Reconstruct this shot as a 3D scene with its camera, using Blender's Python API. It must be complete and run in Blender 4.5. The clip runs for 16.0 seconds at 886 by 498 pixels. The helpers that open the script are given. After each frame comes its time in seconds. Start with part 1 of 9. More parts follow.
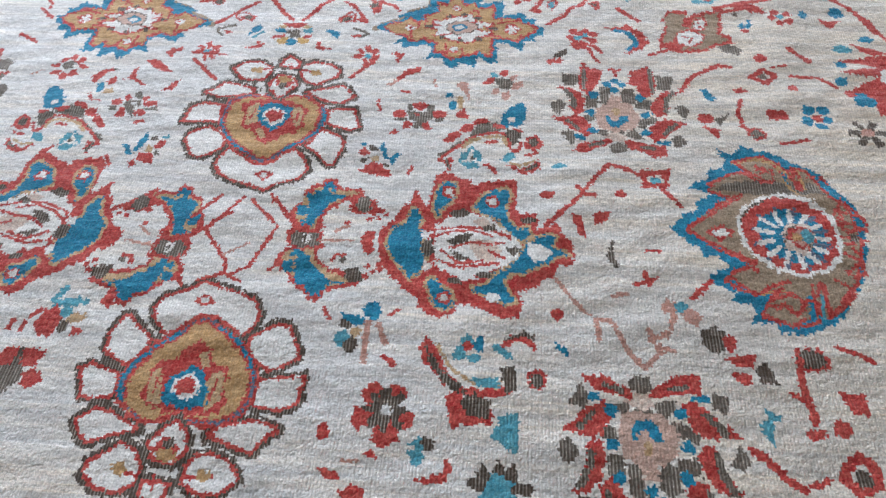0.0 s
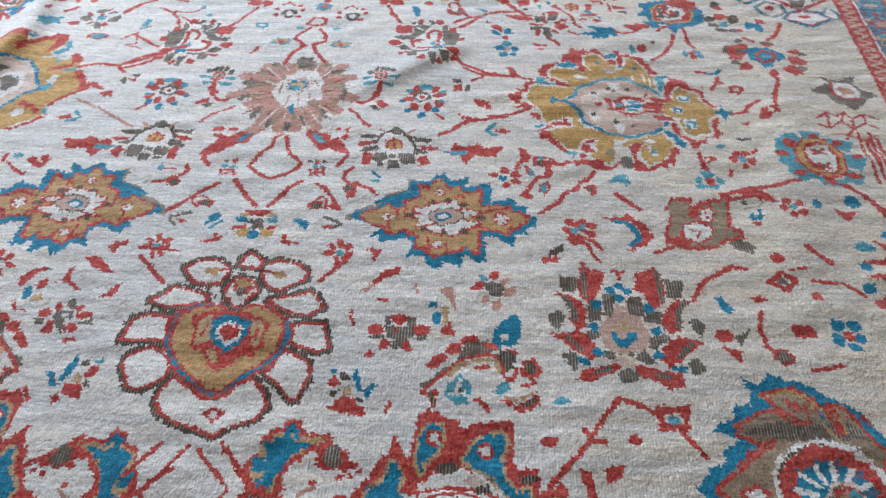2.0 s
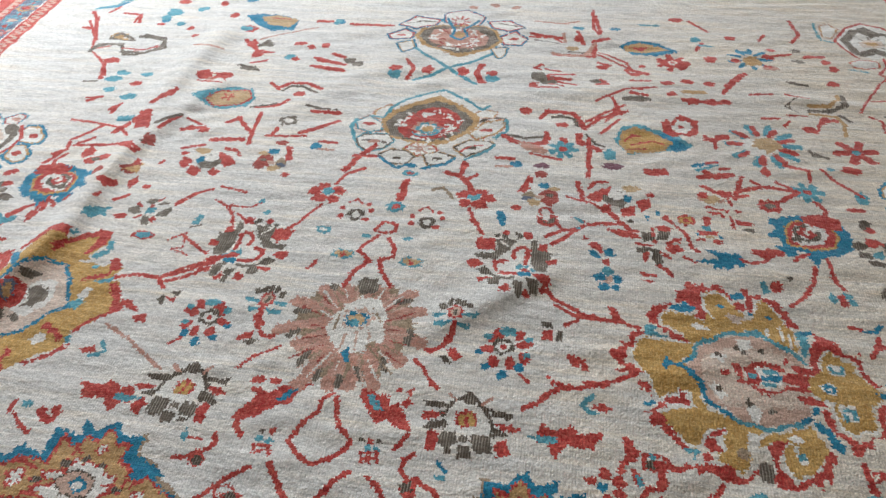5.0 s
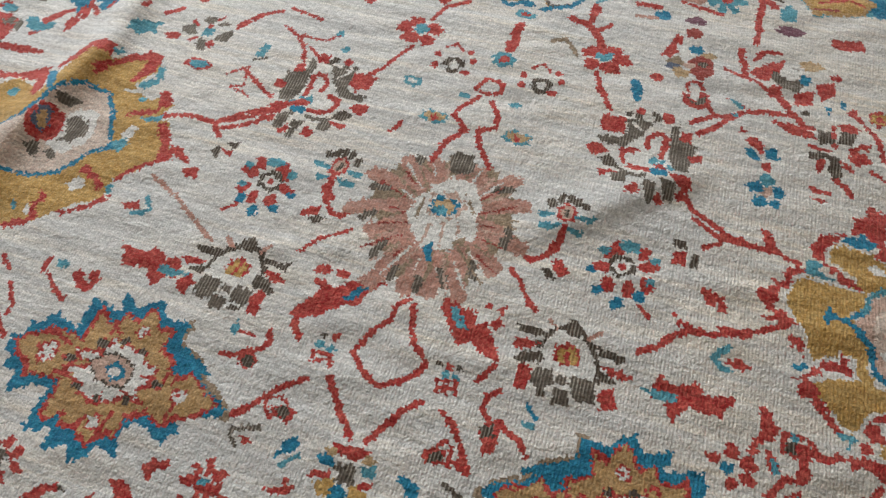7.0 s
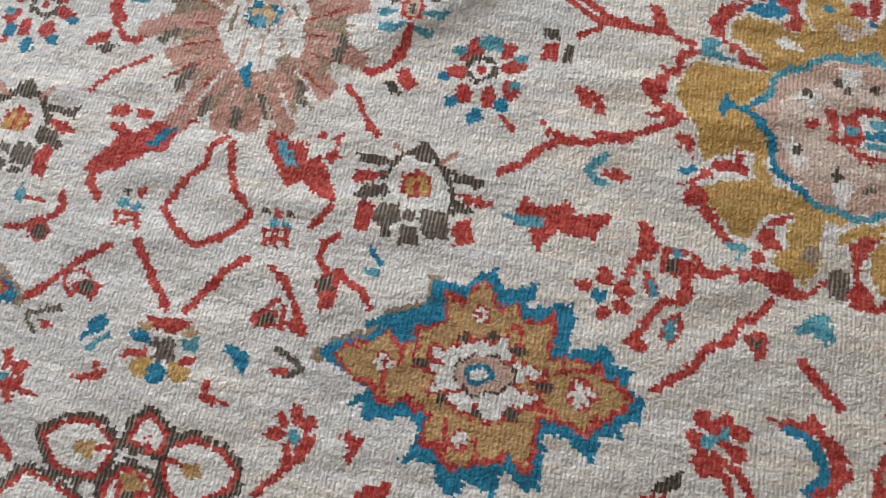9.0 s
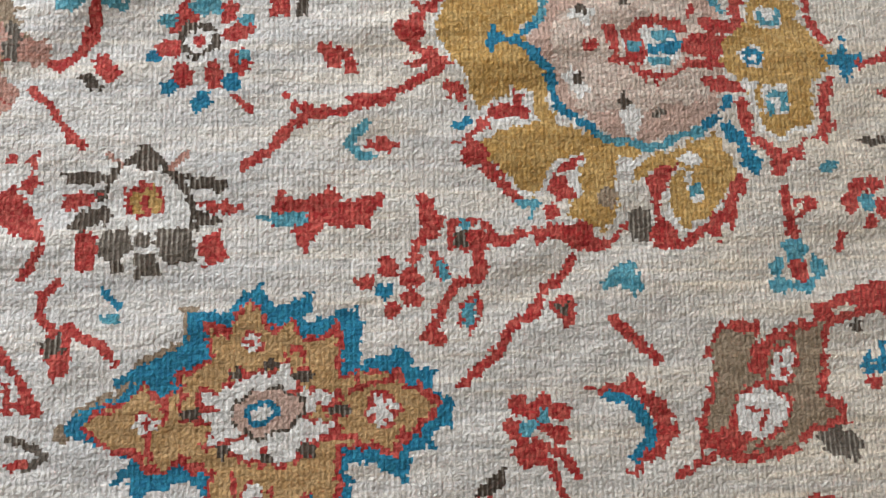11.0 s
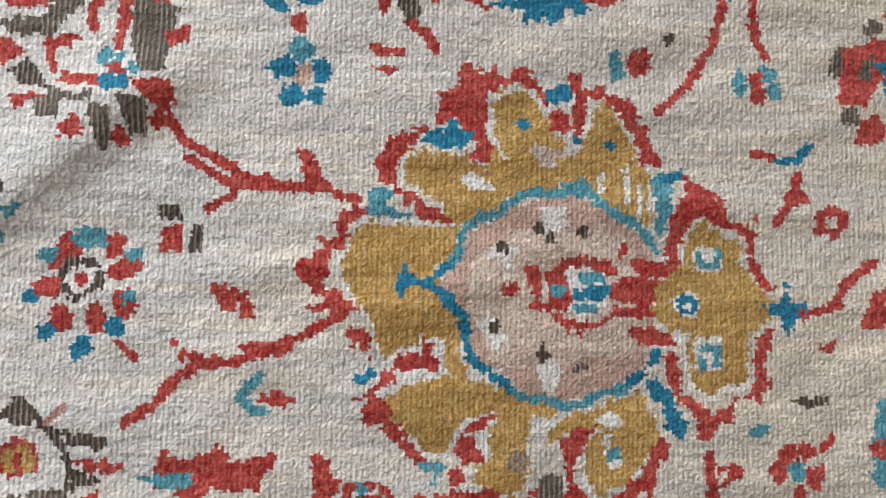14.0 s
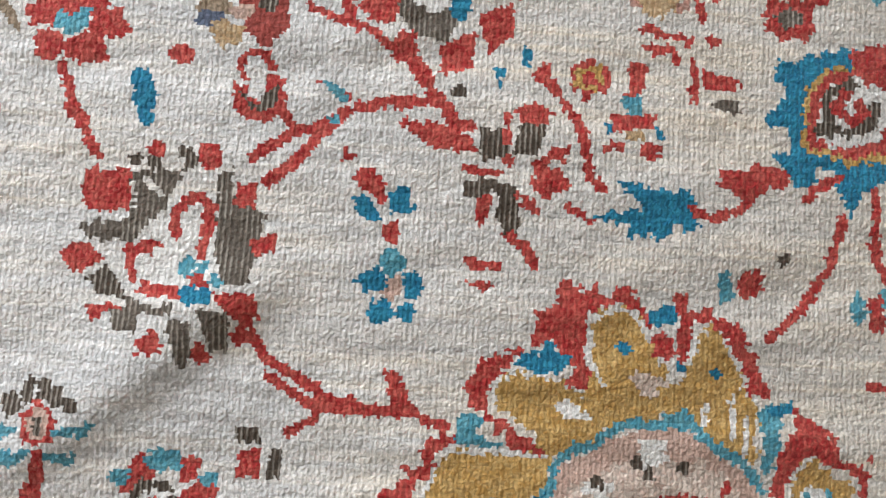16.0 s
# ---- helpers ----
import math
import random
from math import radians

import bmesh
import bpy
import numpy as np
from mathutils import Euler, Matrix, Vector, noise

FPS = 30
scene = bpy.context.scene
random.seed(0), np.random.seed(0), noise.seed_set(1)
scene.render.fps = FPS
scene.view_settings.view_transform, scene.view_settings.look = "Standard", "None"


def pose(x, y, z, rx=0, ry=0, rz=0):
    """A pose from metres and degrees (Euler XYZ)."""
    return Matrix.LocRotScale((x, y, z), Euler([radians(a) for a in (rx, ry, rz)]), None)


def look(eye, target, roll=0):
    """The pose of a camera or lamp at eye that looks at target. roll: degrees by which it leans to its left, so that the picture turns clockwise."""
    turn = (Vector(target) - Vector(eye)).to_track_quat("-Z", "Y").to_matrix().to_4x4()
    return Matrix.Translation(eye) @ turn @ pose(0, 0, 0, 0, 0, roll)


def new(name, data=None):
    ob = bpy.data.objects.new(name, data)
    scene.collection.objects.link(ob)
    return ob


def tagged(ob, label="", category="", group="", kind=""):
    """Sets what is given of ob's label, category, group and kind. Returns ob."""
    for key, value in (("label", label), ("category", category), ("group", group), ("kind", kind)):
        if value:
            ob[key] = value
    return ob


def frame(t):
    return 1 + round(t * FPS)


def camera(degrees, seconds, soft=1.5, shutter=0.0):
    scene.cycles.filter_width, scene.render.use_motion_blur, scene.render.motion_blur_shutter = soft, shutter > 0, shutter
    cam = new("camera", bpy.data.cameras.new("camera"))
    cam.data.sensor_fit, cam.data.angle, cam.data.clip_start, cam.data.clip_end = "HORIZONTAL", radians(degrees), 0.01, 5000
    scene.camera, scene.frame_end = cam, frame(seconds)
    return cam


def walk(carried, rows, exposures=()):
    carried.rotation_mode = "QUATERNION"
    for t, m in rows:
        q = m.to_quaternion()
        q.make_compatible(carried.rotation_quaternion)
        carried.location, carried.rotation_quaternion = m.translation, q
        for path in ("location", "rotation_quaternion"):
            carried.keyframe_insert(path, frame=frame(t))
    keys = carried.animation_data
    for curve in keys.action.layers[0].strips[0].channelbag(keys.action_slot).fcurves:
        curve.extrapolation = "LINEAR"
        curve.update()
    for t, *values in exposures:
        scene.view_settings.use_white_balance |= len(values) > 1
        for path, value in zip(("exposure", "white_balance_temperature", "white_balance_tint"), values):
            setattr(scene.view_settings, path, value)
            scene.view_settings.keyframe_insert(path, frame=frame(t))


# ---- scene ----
cam = camera(64.7, 16.0, soft=1.45)
EXPOSURES = ((0, 0.5, 6000, 13), (1.5, 0.2, 5950, 12.5), (2.5, 0.1, 6150, 12.5), (4, -0.12, 6450, 11.5), (6.5, -0.42, 6900, 11), (7.5, -0.33, 6850, 12), (9, -0.06, 6700, 13), (11.5, 0.06, 6700, 13), (13.5, 0.04, 6700, 13), (16, 0.02, 6650, 13))
PATH = [
    (0, (0.399, -1.54, 0.906), (0.281, -0.404, -0.736), -2.3),
    (0.5, (0.37, -1.467, 0.909), (0.244, -0.276, -0.693), -2.9),
    (1, (0.336, -1.396, 0.924), (0.246, -0.148, -0.636), -2.1),
    (1.5, (0.329, -1.338, 0.921), (0.264, -0.054, -0.611), -1.2),
    (2, (0.365, -1.239, 0.924), (0.312, 0.062, -0.595), 0.4),
    (2.5, (0.415, -1.157, 0.942), (0.345, 0.162, -0.559), -1.1),
    (3, (0.435, -1.094, 0.951), (0.362, 0.25, -0.528), -2.1),
    (3.5, (0.404, -1.004, 0.978), (0.329, 0.382, -0.462), -2.6),
    (4, (0.343, -0.92, 0.987), (0.25, 0.537, -0.38), -1.3),
    (4.2, (0.332, -0.897, 0.986), (0.221, 0.573, -0.366), -1.4),
    (6.3, (0.257, -0.624, 0.945), (-0.169, 0.534, -0.629), -3.3),
    (6.5, (0.242, -0.603, 0.925), (-0.173, 0.508, -0.685), -3.5),
    (7, (0.196, -0.56, 0.874), (-0.155, 0.398, -0.846), -3.2),
    (7.5, (0.19, -0.535, 0.834), (-0.103, 0.283, -0.968), -4.3),
    (8, (0.218, -0.519, 0.811), (-0.014, 0.221, -1.032), -4.2),
    (8.5, (0.26, -0.497, 0.77), (0.06, 0.14, -1.115), -5.4),
    (9, (0.336, -0.444, 0.733), (0.154, 0.063, -1.193), -8.9),
    (9.2, (0.372, -0.426, 0.718), (0.181, 0.039, -1.218), -12.3),
    (11.3, (0.454, -0.308, 0.64), (0.63, -0.043, -1.334), 30.5),
    (11.5, (0.461, -0.293, 0.644), (0.65, -0.04, -1.331), 33.0),
    (12, (0.488, -0.245, 0.62), (0.716, -0.031, -1.356), 44.6),
    (12.5, (0.535, -0.197, 0.624), (0.743, -0.027, -1.358), 51.0),
    (13, (0.567, -0.154, 0.649), (0.744, 0.034, -1.334), 43.8),
    (13.5, (0.563, -0.112, 0.649), (0.72, 0.062, -1.337), 43.0),
    (14, (0.539, -0.048, 0.629), (0.672, 0.096, -1.362), 43.7),
    (14.5, (0.503, 0.019, 0.619), (0.637, 0.137, -1.373), 48.5),
    (15, (0.471, 0.063, 0.621), (0.632, 0.157, -1.371), 60.2),
    (15.5, (0.458, 0.096, 0.624), (0.607, 0.201, -1.367), 56.1),
    (16, (0.469, 0.147, 0.6), (0.55, 0.283, -1.394), 34.3),
]
walk(cam, [(t, look(e, g, r)) for t, e, g, r in PATH], EXPOSURES)


# ---- light: overcast daylight through one large window ----
world = bpy.data.worlds.new("sky")
scene.world = world
world.use_nodes = True
wn = world.node_tree.nodes
sky = wn.new("ShaderNodeTexSky")
sky.sky_type, sky.sun_disc = "NISHITA", False
sky.sun_elevation, sky.sun_rotation = radians(35), radians(-60)
world.node_tree.links.new(sky.outputs[0], wn["Background"].inputs[0])
wn["Background"].inputs[1].default_value = 0.12
WINDOW = (-2.5, 0.7, 3.3, 0.5, 2.3)  # wall x, from y, to y, from z, to z
glow = new("window_light", bpy.data.lights.new("window_light", "AREA"))
glow.data.shape, glow.data.size, glow.data.size_y = "RECTANGLE", 2.6, 1.7
glow.data.energy, glow.data.color = 165, (0.86, 0.94, 1.0)
glow.matrix_world = look((-2.52, 2.0, 1.4), (0, 0.9, 0.3))

far_glow = new("window_light", bpy.data.lights.new("far_window_light", "AREA"))
far_glow.data.shape, far_glow.data.size, far_glow.data.size_y = "RECTANGLE", 2.1, 1.7
far_glow.data.energy, far_glow.data.color = 62, (0.86, 0.94, 1.0)
far_glow.matrix_world = look((-1.1, 4.02, 1.4), (0, 0.9, 0.3))

# ---- materials: one dyed wool for each colour of yarn ----
KNOT = 0.0028
SHEEN = 0.85


def wool(name, rgb, faded=None, deep=0.31, band=0.1, bare=0.0):
    """Knotted wool pile of one dye: lumpy tufts as relief, shade in their gaps put into the colour, fibre streaks,
    weft-wise bands of uneven dye.
    bare: how far the pile is worn down between the columns of knots, so that the pale foundation shows. faded: the
    dye's second tone; in the ivory it also stands for the warmer light away from the window."""
    m = bpy.data.materials.new(name)
    m.use_nodes = True
    n, l = m.node_tree.nodes, m.node_tree.links
    b = n["Principled BSDF"]
    b.inputs["Roughness"].default_value = 0.88
    b.inputs["Specular IOR Level"].default_value = 0.16
    b.inputs["Sheen Weight"].default_value = SHEEN
    tint = (1, 1, 1) if max(rgb) > 0.6 else [c / max(rgb) * 0.2 + 0.4 * c + 0.4 for c in rgb]
    b.inputs["Sheen Tint"].default_value = (*tint, 1)
    b.inputs["Sheen Roughness"].default_value = 0.38
    geo = n.new("ShaderNodeNewGeometry")

    def vector(op, a, c):
        k = n.new("ShaderNodeVectorMath")
        k.operation = op
        for i, v in enumerate((a, c)):
            if isinstance(v, tuple):
                k.inputs[i].default_value = v
            else:
                l.new(v, k.inputs[i])
        return k.outputs[0]

    def noise(vec, detail=2.0, rough=0.5, out="Fac"):
        k = n.new("ShaderNodeTexNoise")
        l.new(vec, k.inputs["Vector"])
        k.inputs["Scale"].default_value, k.inputs["Detail"].default_value, k.inputs["Roughness"].default_value = 1.0, detail, rough
        return k.outputs[out]

    def ranged(sock, lo, hi, a, c):
        k = n.new("ShaderNodeMapRange")
        for i, v in enumerate((lo, hi, a, c)):
            k.inputs[i + 1].default_value = v
        l.new(sock, k.inputs[0])
        return k.outputs[0]

    def maths(op, a, c):
        k = n.new("ShaderNodeMath")
        k.operation = op
        for i, v in enumerate((a, c)):
            if isinstance(v, float):
                k.inputs[i].default_value = v
            else:
                l.new(v, k.inputs[i])
        return k.outputs[0]

    def blend(fac, a, c):
        k = n.new("ShaderNodeMix")
        k.data_type = "RGBA"
        l.new(fac, k.inputs[0])
        for i, v in ((6, a), (7, c)):
            if isinstance(v, tuple):
                k.inputs[i].default_value = (*v, 1)
            else:
                l.new(v, k.inputs[i])
        return k.outputs[2]

    at = geo.outputs["Position"]
    wander = vector("MULTIPLY", vector("SUBTRACT", noise(vector("MULTIPLY", at, (190, 160, 60)), 1.0, out="Color"), (0.5, 0.5, 0.5)), (0.0052, 0.0052, 0.0))
    astray = vector("ADD", at, wander)
    cell = n.new("ShaderNodeTexVoronoi")
    cell.voronoi_dimensions = "2D"
    cell.inputs["Scale"].default_value, cell.inputs["Randomness"].default_value = 1.0, 0.72
    l.new(vector("MULTIPLY", astray, (1 / 0.0031, 1 / 0.0029, 0)), cell.inputs["Vector"])
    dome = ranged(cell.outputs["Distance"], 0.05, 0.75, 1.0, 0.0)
    tuft = n.new("ShaderNodeSeparateXYZ")
    l.new(cell.outputs["Color"], tuft.inputs[0])
    place = n.new("ShaderNodeSeparateXYZ")
    l.new(astray, place.inputs[0])
    rank = n.new("ShaderNodeSeparateXYZ")
    l.new(vector("ADD", at, vector("MULTIPLY", wander, (0.35, 0.35, 0.0))), rank.inputs[0])
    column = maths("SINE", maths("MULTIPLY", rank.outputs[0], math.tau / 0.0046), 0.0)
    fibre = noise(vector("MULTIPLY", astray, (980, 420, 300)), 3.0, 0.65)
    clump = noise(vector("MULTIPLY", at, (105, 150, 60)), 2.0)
    weft = noise(vector("MULTIPLY", at, (5.5, 210, 2)), 3.0, 0.6)
    bands = noise(vector("MULTIPLY", at, (2.2, 62, 2)), 4.0)
    worn = noise(vector("MULTIPLY", at, (3.2, 4.5, 2)), 5.0, 0.6)
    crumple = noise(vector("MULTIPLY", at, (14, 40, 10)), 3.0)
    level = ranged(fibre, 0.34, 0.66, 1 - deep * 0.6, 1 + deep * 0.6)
    # dome and column: shade between tufts put into the colour; crumple: shade of wrinkles.
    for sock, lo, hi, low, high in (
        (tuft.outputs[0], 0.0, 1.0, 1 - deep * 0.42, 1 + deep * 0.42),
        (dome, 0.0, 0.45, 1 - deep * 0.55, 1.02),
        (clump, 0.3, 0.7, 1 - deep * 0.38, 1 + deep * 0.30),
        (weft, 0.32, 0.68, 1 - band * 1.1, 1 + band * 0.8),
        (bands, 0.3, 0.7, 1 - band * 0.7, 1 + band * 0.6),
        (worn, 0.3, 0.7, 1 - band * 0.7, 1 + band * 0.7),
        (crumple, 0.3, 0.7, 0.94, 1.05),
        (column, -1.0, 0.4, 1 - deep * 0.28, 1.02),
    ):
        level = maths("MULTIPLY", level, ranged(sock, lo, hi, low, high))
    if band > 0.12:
        # The x ramp paints warmer, dimmer light far from the window into the ivory.
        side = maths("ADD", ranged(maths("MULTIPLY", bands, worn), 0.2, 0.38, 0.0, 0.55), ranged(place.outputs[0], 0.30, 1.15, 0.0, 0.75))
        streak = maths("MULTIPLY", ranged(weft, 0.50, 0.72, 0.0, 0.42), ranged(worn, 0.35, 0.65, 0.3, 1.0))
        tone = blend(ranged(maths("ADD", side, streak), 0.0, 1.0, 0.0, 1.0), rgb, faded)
    else:
        tone = blend(ranged(maths("ADD", maths("MULTIPLY", noise(vector("MULTIPLY", at, (40, 90, 20)), 3.0), 0.55), maths("MULTIPLY", tuft.outputs[1], 0.45)), 0.3, 0.7, 0.0, 1.0), rgb, faded or rgb)
    if bare:
        rubbed = maths("MULTIPLY", ranged(column, 0.0, 0.9, 0.0, bare), ranged(noise(vector("MULTIPLY", at, (70, 34, 20)), 2.0), 0.38, 0.6, 0.15, 1.0))
        tone = blend(rubbed, tone, (0.56, 0.52, 0.45))
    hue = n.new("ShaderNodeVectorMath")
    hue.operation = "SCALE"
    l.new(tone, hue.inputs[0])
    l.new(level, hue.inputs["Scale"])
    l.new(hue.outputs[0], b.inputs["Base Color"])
    lumps = maths("ADD", maths("MULTIPLY", dome, 0.40), maths("MULTIPLY", fibre, 0.8))
    lumps = maths("ADD", lumps, maths("MULTIPLY", clump, 2.4))
    lumps = maths("ADD", lumps, maths("ADD", maths("MULTIPLY", column, 0.15), maths("MULTIPLY", crumple, 5.0)))
    bump = n.new("ShaderNodeBump")
    bump.inputs["Strength"].default_value = 1.0
    bump.inputs["Distance"].default_value = 0.00095
    l.new(lumps, bump.inputs["Height"])
    l.new(bump.outputs[0], b.inputs["Normal"])
    return m


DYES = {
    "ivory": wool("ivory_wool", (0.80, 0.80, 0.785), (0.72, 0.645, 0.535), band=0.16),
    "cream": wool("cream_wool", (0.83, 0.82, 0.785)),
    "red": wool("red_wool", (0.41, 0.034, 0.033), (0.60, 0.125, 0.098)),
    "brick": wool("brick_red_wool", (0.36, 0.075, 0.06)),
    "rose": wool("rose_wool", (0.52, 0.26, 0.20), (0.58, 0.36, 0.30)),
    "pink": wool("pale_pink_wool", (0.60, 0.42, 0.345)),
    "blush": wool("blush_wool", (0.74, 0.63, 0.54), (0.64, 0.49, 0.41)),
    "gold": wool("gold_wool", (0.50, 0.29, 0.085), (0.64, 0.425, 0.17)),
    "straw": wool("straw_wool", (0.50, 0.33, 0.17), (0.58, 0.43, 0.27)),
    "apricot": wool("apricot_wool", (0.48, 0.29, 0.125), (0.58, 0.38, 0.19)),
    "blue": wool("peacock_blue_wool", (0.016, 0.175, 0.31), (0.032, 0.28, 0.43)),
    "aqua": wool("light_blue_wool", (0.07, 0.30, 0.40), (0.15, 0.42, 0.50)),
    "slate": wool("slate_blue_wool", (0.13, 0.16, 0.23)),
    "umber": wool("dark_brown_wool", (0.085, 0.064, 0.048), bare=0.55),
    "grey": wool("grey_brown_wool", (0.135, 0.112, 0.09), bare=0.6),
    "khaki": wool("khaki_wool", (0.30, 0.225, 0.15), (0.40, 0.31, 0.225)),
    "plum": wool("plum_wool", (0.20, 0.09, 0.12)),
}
DYE_NAMES = list(DYES)


def plain(name, rgb, rough, scale):
    m = bpy.data.materials.new(name)
    m.use_nodes = True
    n, l = m.node_tree.nodes, m.node_tree.links
    t = n.new("ShaderNodeTexNoise")
    t.inputs["Scale"].default_value, t.inputs["Detail"].default_value = scale, 6
    r = n.new("ShaderNodeValToRGB")
    r.color_ramp.elements[0].color = (*[c * 0.7 for c in rgb], 1)
    r.color_ramp.elements[1].color = (*[c * 1.25 for c in rgb], 1)
    l.new(t.outputs["Fac"], r.inputs[0])
    l.new(r.outputs[0], n["Principled BSDF"].inputs["Base Color"])
    n["Principled BSDF"].inputs["Roughness"].default_value = rough
    return m


CONCRETE = plain("concrete", (0.42, 0.41, 0.39), 0.8, 9)
COTTON = plain("undyed_cotton", (0.5, 0.45, 0.36), 0.9, 60)

# ---- the folds of the cloth ----
X0, X1, Y0, Y1 = -1.50, 1.66, -1.45, 1.80
NX, NY = round((X1 - X0) / KNOT), round((Y1 - Y0) / KNOT)


def ridge(x, y, ax, ay, bx, by, high, wide, lean=0.0, ends=0.12):
    """A soft crease from a to b, steeper on one side where lean is set."""
    long = math.hypot(bx - ax, by - ay)
    ux, uy = (bx - ax) / long, (by - ay) / long
    s = (x - ax) * ux + (y - ay) * uy
    d = (y - ay) * ux - (x - ax) * uy
    d = d + 0.006 * np.sin(s * 9 + ax * 5)
    w = np.where(d > 0, wide * (1 + lean), wide * (1 - lean))
    fade = 1 / (1 + np.exp(-(s) / ends * 4)) / (1 + np.exp((s - long) / ends * 4))
    return high * np.exp(-(d / w) ** 2) * fade


FOLDS = (
    (-0.73, -0.24, -0.665, 0.14, 0.024, 0.036, 0.2, 0.10),
    (-0.665, 0.14, -0.67, 0.42, 0.016, 0.036, 0.2, 0.10),
    (-0.67, 0.42, -0.56, 0.76, 0.010, 0.04, 0.2, 0.10),
    (-0.69, 0.56, -0.66, 1.06, 0.012, 0.05, 0.2, 0.10),
    (0.15, 0.0, 0.34, 0.15, 0.013, 0.034, 0.25),
    (0.18, 0.78, 0.64, 0.85, 0.008, 0.035),
    (0.16, 1.14, 0.48, 1.12, 0.010, 0.04),
    (0.85, 0.83, 1.26, 0.81, 0.005, 0.02),
    (0.50, 0.30, 0.78, 0.20, 0.006, 0.05),
    (-0.35, 0.62, -0.10, 0.95, 0.006, 0.05),
    (0.95, -0.45, 1.05, 0.10, 0.005, 0.05),
    (0.40, -1.05, 0.60, -0.70, 0.004, 0.05),
)


def cloth(x, y):
    """How high the rug lies at a place."""
    z = 0.0025 * np.sin(x * 5 + 1.3 * np.sin(y * 3)) * np.sin(y * 4 + 0.6) + 0.0085
    waves = np.random.RandomState(21)
    for k in range(44):
        turn, long, shift = waves.normal(1.62, 0.30), waves.uniform(0.026, 0.11), waves.uniform(0, 6.28)
        bend = np.sin(x * waves.uniform(3, 12) + waves.uniform(0, 6)) * np.sin(y * waves.uniform(6, 16) + waves.uniform(0, 6))
        along = x * math.cos(turn) + y * math.sin(turn) + 0.012 * bend
        z = z + long * 0.0085 * np.sin(along * math.tau / long + shift) * np.clip(bend - 0.1, 0, 1)
    for fold in FOLDS:
        z = z + ridge(x, y, *fold)
    return z


# ---- the pattern, knotted on a grid ----
dye = np.zeros((NY, NX), np.uint8)
owner = np.zeros((NY, NX), np.int16)
motifs = [("field", "ivory wool ground with weft-wise bands")]
ragged = np.random.RandomState(4).rand(NY, NX)
broad = np.random.RandomState(5).rand(NY // 5 + 2, NX // 2 + 2).repeat(5, 0).repeat(2, 1)[:NY, :NX]


class Pen:
    """Knots one motif, in millimetres about its middle."""

    def __init__(self, x, y, flip=False, size=1.0, turn=0.0):
        self.x, self.y, self.sx, self.size = x, y, -1 if flip else 1, size
        self.c, self.s = math.cos(radians(turn)), math.sin(radians(turn))

    def put(self, xy):
        p = np.array(xy, float).reshape(-1, 2) * self.size * 0.001
        p[:, 0] *= self.sx
        return np.stack([self.x + p[:, 0] * self.c - p[:, 1] * self.s, self.y + p[:, 0] * self.s + p[:, 1] * self.c], 1)

    def area(self, p, more):
        i0, j0 = [int(max(0, math.floor((v - more - o) / KNOT))) for v, o in zip(p.min(0), (X0, Y0))]
        i1, j1 = [int(min(n, math.ceil((v + more - o) / KNOT) + 1)) for v, o, n in zip(p.max(0), (X0, Y0), (NX, NY))]
        if i1 <= i0 or j1 <= j0:
            return None
        gx = X0 + (np.arange(i0, i1) + 0.5) * KNOT
        gy = Y0 + (np.arange(j0, j1) + 0.5) * KNOT
        return (slice(j0, j1), slice(i0, i1)), *np.meshgrid(gx, gy)

    def ink(self, sel, mask, colour):
        dye[sel][mask] = DYE_NAMES.index(colour)
        owner[sel][mask] = len(motifs) - 1

    def fill(self, colour, *xy):
        p = self.put(xy)
        out = p - p.mean(0)
        p = p + out / np.maximum(np.hypot(out[:, :1], out[:, 1:]), 1e-6) * 0.0012
        a = self.area(p, KNOT)
        if a is None:
            return
        sel, gx, gy = a
        loose_by = KNOT * min(1.0, (np.ptp(p, 0).min()) / 0.05)
        gy = gy + (broad[sel] - 0.5) * loose_by * 2.2
        gx = gx + (ragged[sel] - 0.5) * loose_by * 0.9
        inside = np.zeros(gx.shape, bool)
        for (ax, ay), (bx, by) in zip(p, np.roll(p, -1, 0)):
            if ay != by:
                inside ^= ((ay > gy) != (by > gy)) & (gx < (bx - ax) * (gy - ay) / (by - ay) + ax)
        self.ink(sel, inside, colour)

    def line(self, colour, wide, *xy):
        p = self.put(xy)
        w = wide * 0.001 * self.size / 2
        a = self.area(p, w * 1.5 + KNOT)
        if a is None:
            return
        sel, gx, gy = a
        near = np.full(gx.shape, 9.0)
        for (ax, ay), (bx, by) in zip(p[:-1], p[1:]):
            dx, dy = bx - ax, by - ay
            t = np.clip(((gx - ax) * dx + (gy - ay) * dy) / max(dx * dx + dy * dy, 1e-12), 0, 1)
            near = np.minimum(near, np.hypot(gx - ax - t * dx, gy - ay - t * dy))
        self.ink(sel, near < w * (0.78 + 0.5 * broad[sel]), colour)

    def dot(self, colour, x, y, rx, ry=None, turn=0.0):
        ry = ry or rx
        k = max(8, int(rx))
        c, s = math.cos(radians(turn)), math.sin(radians(turn))
        pts = []
        for i in range(k):
            r = 1 + 0.13 * math.sin(i * 2.3 + x * 0.7) + 0.10 * math.sin(i * 1.1 + y * 0.9)
            u, v = rx * r * math.cos(i / k * math.tau), ry * r * math.sin(i / k * math.tau)
            pts += [x + u * c - v * s, y + u * s + v * c]
        self.fill(colour, *pts)

    def petal(self, rim, rim_wide, thread, thread_wide, colour, *xy):
        """A closed shape with a thick rim outside and a thin line on its edge."""
        self.line(rim, rim_wide * 2, *xy, *xy[:2])
        self.fill(colour, *xy)
        self.line(thread, thread_wide, *xy, *xy[:2])

